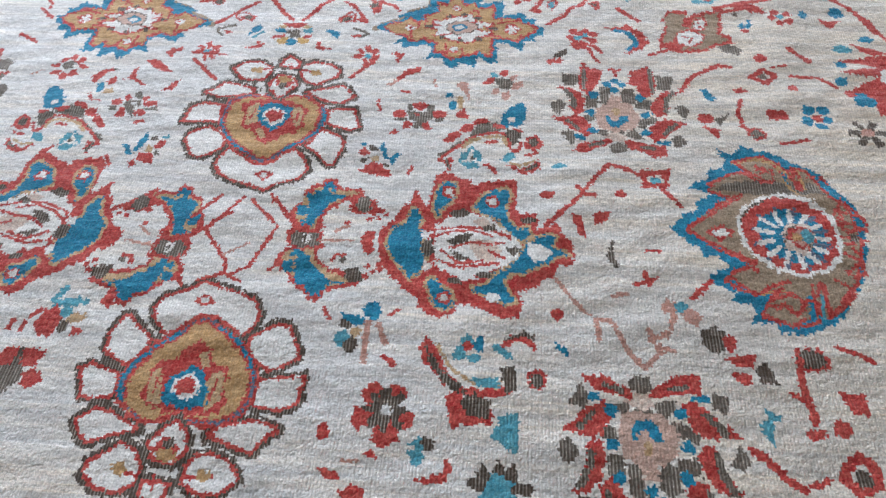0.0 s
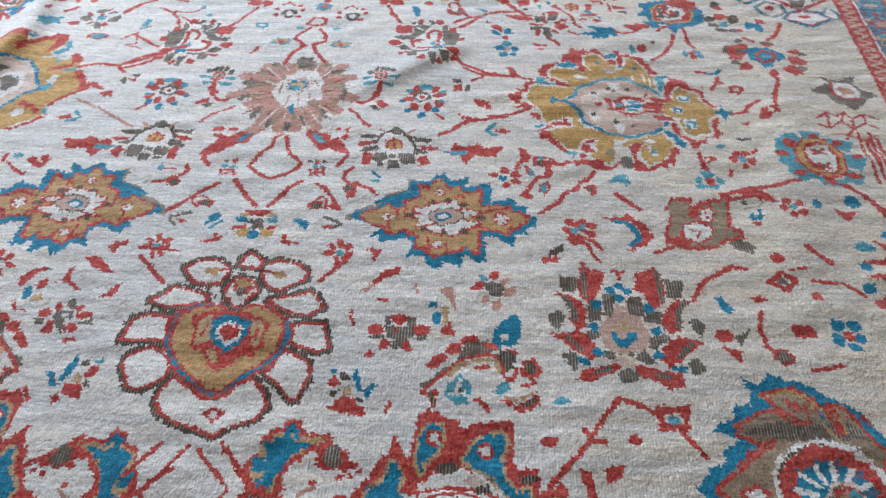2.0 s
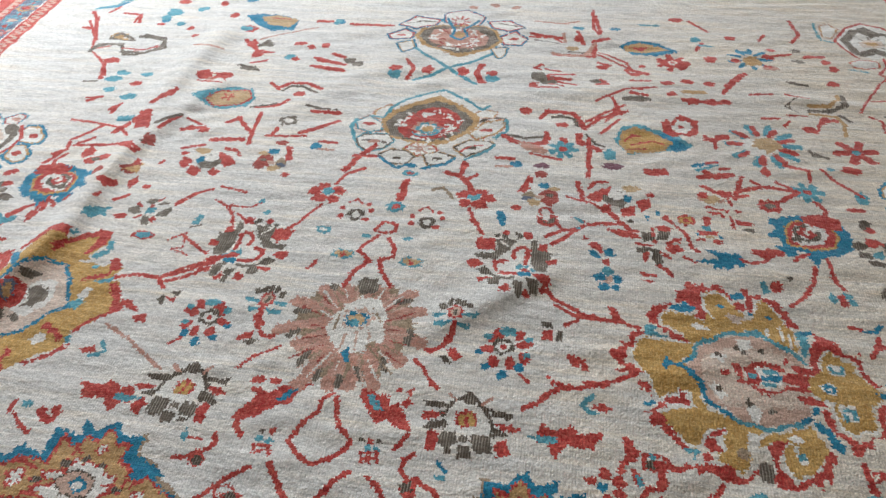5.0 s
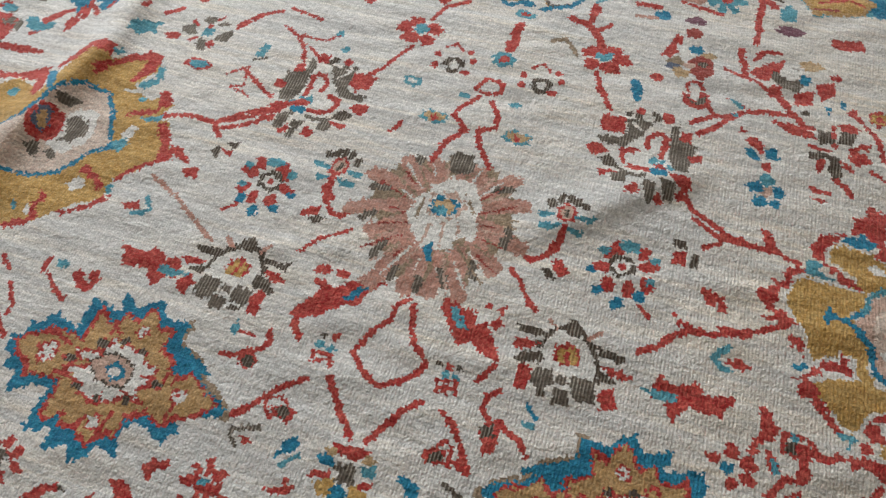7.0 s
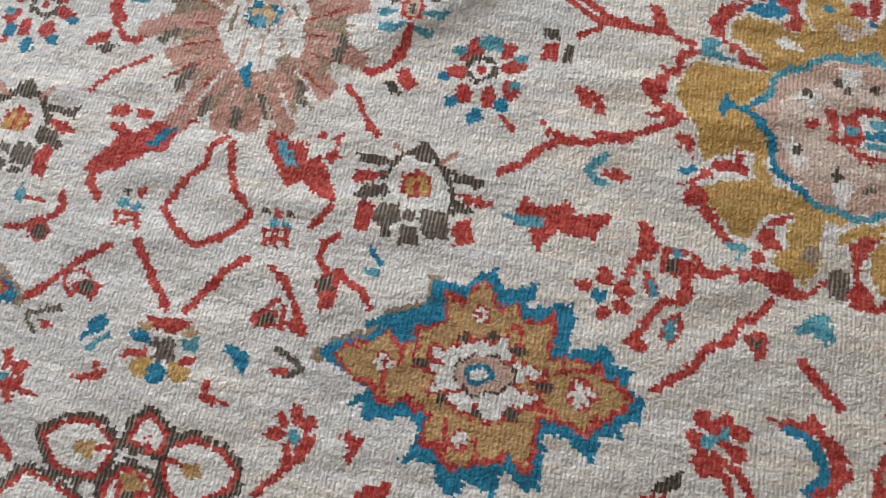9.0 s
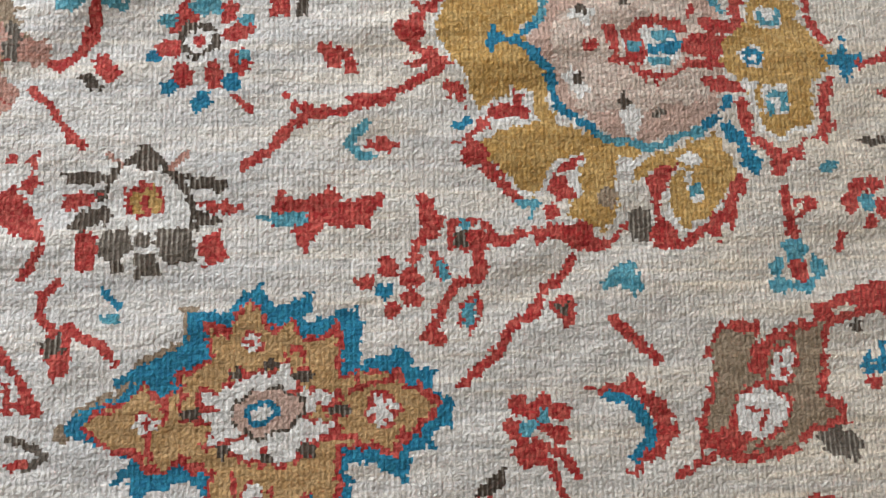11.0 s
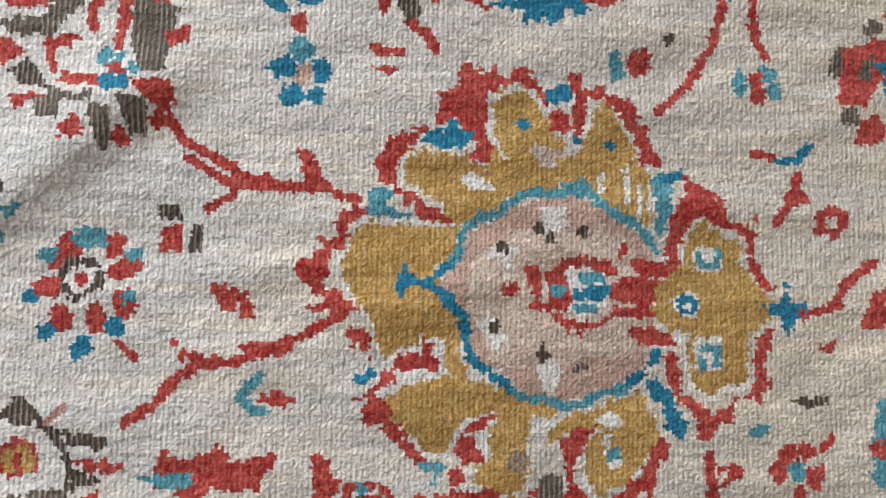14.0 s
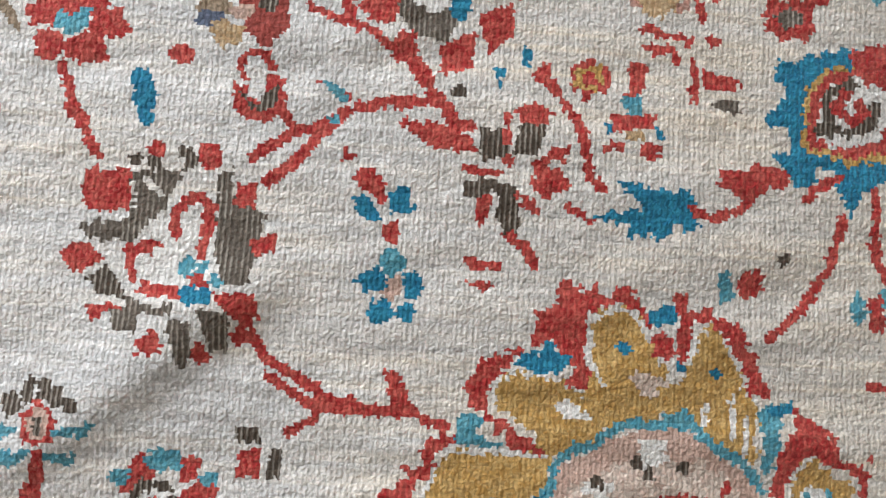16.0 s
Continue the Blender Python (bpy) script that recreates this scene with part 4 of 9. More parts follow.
def black_palmette(p):
    p.petal("umber", 9, "red", 5, "cream", -161, -18, -158, 4, -156, 22, -132, 33, -98, 27, -96, -13)
    p.petal("umber", 9, "red", 5, "cream", -135, -76, -145, -58, -142, -44, -127, -34, -107, -25, -85, -41, -71, -59, -72, -77, -91, -92, -110, -101, -124, -96)
    p.petal("umber", 9, "red", 5, "cream", -75, -117, -74, -102, -60, -78, -35, -93, -11, -109, 12, -109, 24, -95, 38, -85, 57, -76, 78, -97, 85, -118, 74, -139, 39, -153, 22, -168, -6, -158, -39, -149, -64, -136)
    p.fill("red", -3, -133, 10, -124, 28, -132, 16, -146)
    p.dot("cream", 13, -135, 5, 5)
    p.petal("umber", 9, "red", 5, "cream", 73, -66, 87, -33, 97, -23, 115, -31, 136, -44, 138, -72, 133, -85, 126, -103, 117, -104, 97, -83)
    p.petal("umber", 9, "red", 5, "cream", 102, -8, 99, 22, 113, 27, 147, 27, 151, 12, 161, -15, 146, -23, 112, -12)
    p.petal("umber", 9, "red", 5, "cream", 51, 69, 82, 78, 115, 91, 127, 80, 141, 60, 118, 43, 92, 47, 68, 59)
    p.petal("umber", 9, "red", 5, "cream", -140, 59, -125, 68, -110, 91, -87, 86, -48, 74, -53, 61, -78, 54, -110, 47)
    p.fill("red", -58, 62, -89, 42, -98, 4, -96, -18, -82, -43, -58, -71, -26, -93, -3, -109, 21, -106, 41, -82, 68, -58, 91, -31, 103, -1, 94, 31, 56, 59)
    p.fill("slate", -57, 57, -86, 38, -93, 2, -92, -17, -78, -41, -56, -67, -25, -88, -5, -103, 19, -100, 37, -77, 63, -53, 87, -28, 97, 2, 90, 26, 56, 54)
    p.line("blue", 6, -89, -12, -76, -41, -55, -67, -25, -88)
    p.line("blue", 6, 37, -77, 63, -53, 87, -28, 97, 2, 90, 26)
    p.fill("red", -56, 53, -83, 34, -88, 2, -86, -18, -72, -43, -48, -68, -21, -87, -4, -98, 17, -95, 35, -73, 62, -49, 83, -21, 89, 6, 81, 34, 49, 56)
    p.fill("apricot", -55, 49, -78, 30, -83, 3, -81, -17, -66, -44, -43, -66, -18, -84, -3, -94, 15, -91, 34, -69, 60, -45, 78, -18, 83, 11, 75, 35, 48, 54, 31, 53, 8, 42, -29, 50)
    p.fill("red", -62, 29, -44, 43, -10, 45, 25, 41, 53, 30, 64, 20, 56, 5, 59, -20, 46, -35, 26, -36, 14, -55, 1, -65, -16, -56, -24, -33, -52, -25, -51, 4)
    p.fill("straw", -51, 19, -34, 37, -19, 11, -29, -14, -46, -20)
    p.fill("straw", 31, 34, 53, 25, 54, -15, 44, -20, 35, 14)
    p.fill("straw", -23, -29, -14, -24, -3, -46, -14, -49)
    p.line("red", 4, -40, -5, -34, 20)
    p.line("red", 4, 46, -6, 45, 19)
    p.fill("blue", -28, 4, -29, 26, -10, 37, 10, 34, 31, 28, 30, 3, 21, -13, 2, -28, -15, -19)
    p.fill("cream", -18, 2, -14, 20, 6, 24, 20, 13, 20, -6, 1, -17)
    p.fill("red", -13, 4, -8, 16, 11, 18, 18, 8, 15, -5, -1, -9)
    p.petal("umber", 9, "red", 5, "cream", -103, 128, -81, 146, -55, 150, -28, 134, -28, 117, -37, 100, -58, 96, -83, 103)
    p.petal("umber", 9, "red", 5, "cream", 29, 140, 54, 153, 82, 148, 103, 132, 102, 115, 82, 103, 67, 88, 43, 98, 30, 117)
    p.petal("umber", 9, "red", 5, "cream", -15, 138, -9, 159, 1, 168, 22, 154, 22, 134)
    p.petal("umber", 9, "red", 5, "cream", -23, 95, -9, 112, 18, 108, 30, 87, 18, 70, 1, 52, -20, 73)
    p.line("red", 5, -68, 124, -31, 128)
    p.dot("apricot", -55, 124, 11, 7)
    p.line("red", 5, 31, 130, 67, 122)
    p.dot("apricot", 59, 122, 10, 8)
    p.fill("red", -13, 93, -6, 108, 10, 107, 20, 91, 10, 77, -1, 77)
    p.dot("apricot", 2, 101, 12, 8)
    p.dot("umber", 2, 86, 8, 8)
    p.line("red", 4, 5, 147, 10, 127)


def blue_palmette(p):
    p.fill("red", -124, -10, -125, 16, -109, 38, -98, 55, -94, 69, -82, 78, -75, 105, -69, 95, -54, 68, -50, 80, -44, 135, -31, 147, 1, 137, 15, 132, 20, 116, 29, 125, 47, 130, 70, 134, 88, 135, 92, 107, 90, 73, 96, 60, 122, 63, 126, 46, 121, 31, 134, 31, 147, 44, 160, 43, 159, 29, 176, 15, 182, -11, 176, -31, 155, -37, 147, -55, 130, -61, 126, -75, 101, -81, 93, -91, 101, -107, 96, -129, 69, -132, 41, -117, 9, -107, -6, -130, -29, -135, -46, -123, -55, -101, -71, -92, -86, -79, -104, -57, -117, -39)
    p.petal("straw", 4, "straw", 2, "blue", -112, -7, -108, 22, -87, 39, -78, 67, -69, 65, -61, 45, -65, 29, -55, 9, -57, -16, -48, -30, -54, -54, -70, -72, -80, -55, -98, -37)
    p.petal("straw", 4, "straw", 2, "blue", -45, 68, -40, 102, -30, 123, -12, 124, -7, 104, -15, 81, -32, 68, -35, 51)
    p.petal("straw", 4, "straw", 2, "blue", 21, 73, 39, 104, 57, 112, 75, 118, 82, 101, 74, 78, 78, 50, 95, 30, 108, 36, 115, 20, 99, 5, 82, 20, 61, 50, 39, 60)
    p.petal("straw", 4, "straw", 2, "blue", 107, 5, 125, 15, 142, 22, 154, 18, 149, -0, 174, -12, 152, -19, 139, -34, 131, -39, 114, -44, 102, -54, 86, -54, 73, -69, 81, -87, 93, -104, 77, -109, 57, -97, 33, -89, 25, -80, 49, -74, 61, -55, 82, -40, 98, -21)
    p.petal("straw", 4, "straw", 2, "blue", -45, -73, -33, -65, -20, -82, -3, -90, -0, -107, -10, -121, -26, -117, -35, -100)
    p.fill("cream", -45, -1, -39, 35, -13, 54, 22, 59, 48, 50, 74, 30, 91, 10, 99, -6, 86, -31, 65, -45, 32, -57, -9, -54, -34, -42)
    p.fill("cream", -5, -53, 24, -56, 34, -66, 8, -70)
    p.fill("blush", 22, 46, 41, 53, 52, 34, 35, 33)
    p.fill("blush", 14, 3, 48, 9, 69, -11, 53, -36, 32, -27)
    p.line("red", 5, -38, 25, 5, 35, 48, 31, 82, 14)
    p.line("red", 5, -37, 10, -12, 24, 22, 28, 53, 16)
    p.line("red", 5, -11, -9, 23, 4, 48, 1, 74, 4)
    p.line("red", 5, -35, -30, -1, -45, 32, -41, 65, -36)
    p.line("red", 5, -26, -15, 3, -37, 40, -31)
    p.line("red", 5, 48, -11, 74, -26)
    p.line("red", 5, -38, 25, -41, -0, -35, -30)
    p.fill("umber", -16, 4, 1, 17, 21, 18, 14, 6, -7, -5)
    p.fill("umber", -11, -14, 7, -21, 22, -30, 3, -32)
    p.fill("umber", 39, 36, 55, 41, 60, 29, 45, 26)
    p.fill("umber", 74, -6, 90, -3, 100, -11, 86, -21)
    p.fill("umber", -58, -1, -41, 3, -36, -20, -52, -27)
    p.fill("umber", -18, 63, 4, 70, 18, 61, -5, 51)
    p.fill("umber", -12, -65, 4, -66, 10, -76, -8, -75)
    p.fill("umber", 32, -56, 57, -52, 53, -63, 37, -63)
    p.fill("ivory", -57, 22, -45, 17, -50, 4, -58, 8)
    p.fill("ivory", -50, -33, -38, -45, -45, -56, -52, -51)
    p.dot("cream", 126, -13, 17, 17)
    p.dot("red", -20, 103, 11)
    p.dot("cream", -20, 103, 6)
    p.dot("red", 52, 88, 11, 11)
    p.dot("cream", 52, 88, 7)
    p.dot("red", -15, -101, 10)
    p.dot("cream", -15, -101, 6)
    p.dot("cream", 56, -97, 9, 7)
    p.dot("umber", 109, 49, 12, 6)


def crescents(p):
    p.line("red", 6, -117, 79, -95, 54, -68, 21)
    p.line("red", 6, -79, -56, -90, -67)
    p.fill("red", -75, 60, -63, 70, -58, 91, -52, 102, -35, 104, -32, 117, -12, 116, -6, 100, 32, 98, 37, 86, 51, 79, 66, 64, 69, 50, 48, 50, 31, 51, 13, 58, 20, 71, 7, 70, -13, 56, -23, 36, -16, 21, -29, 15, -54, 10, -68, 19, -81, 35)
    p.fill("straw", -70, 48, -63, 60, -63, 70, -55, 86, -32, 98, -9, 95, 29, 90, 6, 78, -14, 66, -26, 52, -32, 36, -32, 17, -43, 21, -51, 21, -65, 28)
    p.fill("blue", -55, 84, -31, 92, -32, 109, -14, 109, -11, 90, 12, 84, -3, 76, -22, 61, -31, 41, -37, 22, -55, 21, -67, 31, -49, 34, -51, 61)
    p.fill("blue", -69, 62, -55, 63, -52, 43, -66, 42)
    p.line("straw", 5, -21, 96, -13, 87, 9, 91)
    p.fill("grey", 30, 78, 46, 84, 54, 59, 43, 51, 29, 63)
    p.fill("red", -76, 6, -67, 15, -19, 15, -15, -26, -39, -31, -58, -27, -72, -14)
    p.fill("grey", -70, 0, -59, 7, -26, 5, -21, -15, -39, -27, -64, -16)
    p.fill("cream", -50, 3, -39, 3, -37, -14, -47, -14)
    p.line("umber", 3, -45, 1, -43, -12)
    p.fill("red", -81, -35, -69, -24, -24, -22, -19, -42, -7, -54, 10, -61, 31, -65, 34, -59, 52, -60, 58, -74, 47, -89, 26, -94, 7, -99, -3, -115, -18, -118, -28, -103, -42, -97, -52, -86, -63, -69, -84, -57)
    p.fill("straw", -74, -44, -64, -30, -27, -28, -23, -46, -9, -60, 11, -68, 31, -72, 36, -81, 25, -88, 6, -92, -6, -103, -38, -91, -51, -73, -64, -65)
    p.fill("blue", -65, -34, -43, -28, -31, -47, -16, -64, -3, -75, 17, -81, 30, -85, 6, -88, -5, -107, -19, -107, -31, -93, -47, -86, -49, -65, -53, -50, -49, -43, -62, -42)
    p.fill("blue", -71, -52, -57, -48, -54, -66, -67, -66)
    p.fill("umber", 28, -60, 42, -55, 55, -66, 53, -79, 37, -83, 28, -71)
    p.fill("red", 42, 1, 55, 15, 66, 11, 63, -8, 68, -21, 61, -32, 49, -17)
    p.line("red", 6, 4, -45, 9, -32, 25, -33)
    p.dot("grey", 20, -42, 4, 6)
    p.line("rose", 5, -17, -8, 32, -6)
    p.line("rose", 6, 1, 12, 21, 24)
    p.dot("red", 16, 31, 4, 4)
    p.dot("red", 53, 39, 4, 4)
    p.dot("red", 61, 52, 4, 4)
    p.dot("red", 71, 56, 4, 4)
    p.dot("red", 79, 49, 4, 4)
    p.dot("red", 67, 41, 4, 4)
    p.dot("red", 61, -52, 4, 4)
    p.dot("red", 70, -62, 4, 4)
    p.dot("red", 78, -48, 4, 4)
    p.dot("red", 62, -71, 4, 4)
    p.dot("red", 80, -57, 4, 4)


def horn(p):
    p.fill("grey", -80, -18, -71, -7, -49, 11, -29, 28, -17, 58, 2, 66, 34, 58, 41, 53, 10, 38, -13, 34, -31, 21, -45, 6, -62, -9, -74, -23)
    p.fill("red", -74, 14, -67, 27, -56, 38, -47, 38, -45, 30, -56, 19, -65, 11)
    p.fill("red", -47, 40, -42, 56, -29, 61, -24, 55, -26, 44, -40, 38)
    p.fill("red", -25, 64, -16, 73, -0, 74, 2, 66, -12, 61, -22, 56)
    p.fill("red", 11, 63, 29, 62, 33, 53, 22, 50, 9, 57)
    p.fill("umber", 30, 31, 38, 48, 59, 48, 60, 31, 50, 14, 41, 8)
    p.fill("red", 43, 53, 63, 51, 64, 43, 56, 43, 50, 48)
    p.fill("red", 33, 33, 41, 26, 45, 8, 54, 5, 61, 26, 63, 14, 56, -3, 43, -3, 36, 14)
    p.line("red", 6, -79, -29, -65, -12, -45, 6, -29, 23, -13, 34, 15, 41, 31, 39)
    p.line("straw", 7, -40, 2, -24, 20, -8, 28, 19, 32, 31, 28, 36, 11)
    p.fill("red", -4, 17, 10, 22, 21, 21, 18, 16, 0, 13)
    p.fill("red", -78, -31, -58, -23, -56, -30, -59, -49, -64, -49, -66, -37)
    p.line("umber", 5, -67, -28, -61, -46)
    p.dot("aqua", -24, -24, 19, 21)
    p.dot("ivory", -24, -24, 8)
    p.dot("umber", -23, -24, 4)
    p.line("ivory", 4, -24, -5, -24, -17)
    p.line("ivory", 4, -40, -31, -31, -28)
    p.line("ivory", 4, -16, -30, -9, -35)
    p.fill("blue", 25, 77, 33, 86, 40, 104, 55, 114, 64, 115, 69, 98, 68, 82, 59, 59, 47, 56, 34, 58, 26, 64)
    p.dot("ivory", 43, 73, 6)
    p.fill("aqua", 26, -24, 35, -9, 49, -5, 50, -17, 37, -26)
    p.fill("red", 37, -36, 47, -34, 60, -42, 78, -34, 92, -18, 92, -39, 81, -49, 63, -55, 55, -50, 47, -41)
    p.line("straw", 5, 43, -31, 60, -35, 83, -24)
    p.fill("umber", 66, -45, 82, -34, 90, -23, 87, -36, 77, -44)
    p.dot("red", 82, 19, 15, 18)
    p.dot("umber", 82, 20, 8, 9)
    p.fill("red", 69, -8, 91, -1, 88, -9, 70, -14)
    p.line("red", 6, 87, 6, 94, 13)
    p.fill("red", -5, -35, 6, -37, 16, -44, 22, -59, 14, -57, 9, -48, -1, -40)


def horn_low(p):
    p.fill("red", -77, 49, -88, 38, -80, 12, -47, -22, -14, -37, 24, -35, 46, -25, 41, 4, 32, -15, 1, -26, -27, -18, -50, 5, -61, 31)
    p.fill("umber", -78, 39, -64, 13, -39, -12, -13, -30, -25, -37, -50, -18, -74, 12)
    p.line("straw", 5, -64, 40, -39, 1, -11, -16, 24, -23, 33, -7)
    p.fill("umber", 30, 6, 48, 13, 50, -25, 34, -26)
    p.fill("red", -46, -37, -26, -30, -13, -50, 15, -51, 19, -71, -36, -79)
    p.fill("umber", -27, -43, -6, -32, 15, -43, 12, -66, -14, -64)
    p.fill("aqua", 17, -89, 29, -66, 53, -57, 54, -114, 36, -103)
    p.line("red", 10, 29, 42, 42, 54, 62, 55, 76, 42)
    p.line("umber", 6, 34, 53, 62, 63, 74, 56)
    p.fill("red", 65, 4, 84, 10, 92, -7, 83, -23, 69, -19)
    p.dot("umber", 78, -8, 9)
    p.dot("aqua", -22, 49, 9, 7)
    p.dot("aqua", -31, 27, 9, 9)
    p.dot("aqua", -10, 21, 9, 7)
    p.dot("red", -19, 39, 7, 8)
    p.dot("blue", -3, 45, 6, 13)
    p.line("aqua", 10, 21, 40, 40, 26)
    p.fill("aqua", -13, -10, 20, -8, 26, -21, 1, -22)


def big_palmette(p):
    p.fill("blue", -198, 14, -170, 35, -174, 40, -146, 52, -152, 71, -130, 74, -123, 90, -144, 94, -159, 101, -122, 119, -124, 135, -95, 143, -87, 162, -99, 185, -75, 174, -57, 198, -37, 186, -11, 180, 12, 165, 36, 149, 60, 140, 70, 119, 79, 95, 98, 75, 107, 41, 95, -21, 75, -76, 30, -139, -23, -167, -60, -165, -63, -148, -102, -152, -91, -137, -92, -121, -121, -114, -111, -100, -136, -92, -152, -72, -113, -57, -125, -38, -150, -40, -155, -22, -174, -8)
    p.petal("red", 3, "red", 4, "khaki", -168, 13, -146, 30, -125, 52, -109, 69, -89, 81, -126, 95, -115, 112, -80, 131, -62, 130, -51, 121, -69, 162, -45, 170, -20, 163, -5, 147, 3, 124, 18, 148, 39, 143, 53, 119, 65, 89, 89, 65, 93, -1, 67, -77, 34, -122, 7, -140, -2, -99, -3, -133, -41, -151, -62, -144, -80, -137, -63, -111, -43, -92, -85, -104, -104, -86, -116, -72, -88, -55, -74, -45, -115, -24, -137, -11)
    p.fill("grey", -115, 96, -97, 109, -34, 118, 44, 117, 63, 92, 29, 92, -40, 89)
    p.line("apricot", 3, -67, 160, -45, 166, -21, 159, -7, 144, 1, 119, 14, 94)
    p.line("red", 5, -51, 121, -33, 115, -16, 118)
    p.line("red", 5, -40, 150, -29, 139, -38, 131)
    p.line("red", 5, -17, 143, -14, 129)
    p.line("blue", 5, -0, 147, 7, 115)
    p.line("red", 5, 18, 142, 22, 101)
    p.line("red", 5, -89, 81, -73, 89)
    p.line("red", 5, -74, -45, -86, -41, -99, -30)
    p.line("red", 5, -63, -111, -29, -100, -18, -117, -30, -136)
    p.line("red", 5, -59, -126, -38, -120, -33, -130)
    p.line("red", 5, -0, -80, -1, -108, 7, -140)
    p.line("red", 5, 13, -75, 15, -107, 21, -131)
    p.line("blue", 7, -7, -104, -11, -143, 21, -141)
    p.line("red", 5, 66, 40, 76, 19, 104, 28)
    p.line("red", 5, 65, -2, 93, -6)
    p.line("red", 5, 71, 60, 102, 51)
    p.line("red", 5, 63, -22, 82, -36, 59, -60)
    p.line("red", 5, 37, -70, 56, -86, 37, -110)
    p.line("apricot", 3, -81, -105, -58, -97, -42, -94)
    p.line("apricot", 9, -75, 158, -55, 164, -29, 170, -6, 157, 6, 139, 15, 122)
    p.line("red", 5, -76, 159, -55, 167, -28, 174, -6, 160, 8, 141, 16, 122, 20, 102)
    p.line("red", 5, -71, 157, -63, 145, -45, 129, -27, 116, -17, 121)
    p.line("red", 4, -42, 141, -29, 148, -23, 136)
    p.line("red", 5, 23, 145, 28, 106)
    p.line("apricot", 4, 27, 142, 32, 104)
    p.line("red", 4, 41, 129, 58, 133, 73, 112)
    p.line("red", 5, -126, 107, -109, 113, -90, 128, -64, 135, -45, 125)
    p.line("red", 5, -111, 62, -90, 74, -73, 83)
    p.line("red", 6, -170, 13, -149, 29, -127, 45, -103, 63)
    p.line("red", 6, -170, 11, -146, -6, -133, -22, -108, -32, -87, -47)
    p.line("red", 6, -125, -81, -105, -62, -85, -57, -73, -62)
    p.line("red", 6, -124, -81, -103, -98, -78, -101, -61, -89, -33, -78)
    p.line("red", 5, -64, -109, -52, -97, -31, -100)
    p.line("red", 5, -64, -123, -45, -117, -37, -131, -23, -130, -16, -112, 0, -107, 8, -94, 11, -76)
    p.line("red", 6, -79, -141, -42, -152, -21, -152, -1, -143)
    p.line("red", 6, 17, -80, 17, -111, 15, -134, 33, -118, 45, -113, 62, -91)
    p.line("aqua", 5, 9, -101, 7, -136)
    p.line("red", 5, 82, 82, 63, 50, 76, 41, 74, 66)
    p.line("red", 5, 86, 77, 103, 52, 112, 33)
    p.line("red", 5, 54, 30, 82, 36, 110, 24)
    p.line("red", 6, 44, 5, 69, 11, 104, 3)
    p.dot("umber", 85, 8, 7, 8)
    p.line("red", 5, 78, -13, 85, -26, 87, -63)
    p.line("red", 5, 58, -54, 71, -67, 86, -53)
    p.fill("cream", -91, 32, -77, 60, -46, 83, -6, 91, 34, 80, 61, 50, 66, 9, 56, -32, 33, -56, -5, -68, -42, -61, -72, -36, -88, -9)
    p.line("umber", 3, -85, 32, -67, 61, -38, 78, -7, 85)
    p.fill("red", -83, 32, -64, 60, -25, 81, 12, 78, 47, 55, 58, 19, 53, -22, 24, -53, -10, -60, -43, -50, -72, -25, -83, 1)
    p.fill("blue", -63, 21, -42, 47, -13, 61, 18, 50, 38, 28, 41, -7, 24, -37, -7, -46, -36, -35, -55, -12)
    p.petals("slate", -12, 4, 12, 30, 60, 6, 15)
    p.petals("cream", -11, 4, 13, 30, 54, 8)
    p.fill("blush", -27, 12, -9, 30, 14, 31, 26, 12, 18, -13, -1, -25, -22, -16)
    p.line("umber", 3, -23, -6, -15, 19, 4, 30)
    p.line("umber", 3, 21, 16, 22, -3, 8, -20)
    p.dot("red", 4, 5, 20, 19)
    p.dot("rose", 6, 4, 14, 13)
    p.dot("aqua", 12, 7, 9, 12)
    p.dot("apricot", -3, 4, 7, 6)
    p.fill("red", -140, 8, -118, 23, -94, 10, -120, -7)
    p.fill("cream", -132, 9, -116, 16, -104, 8, -119, -0)


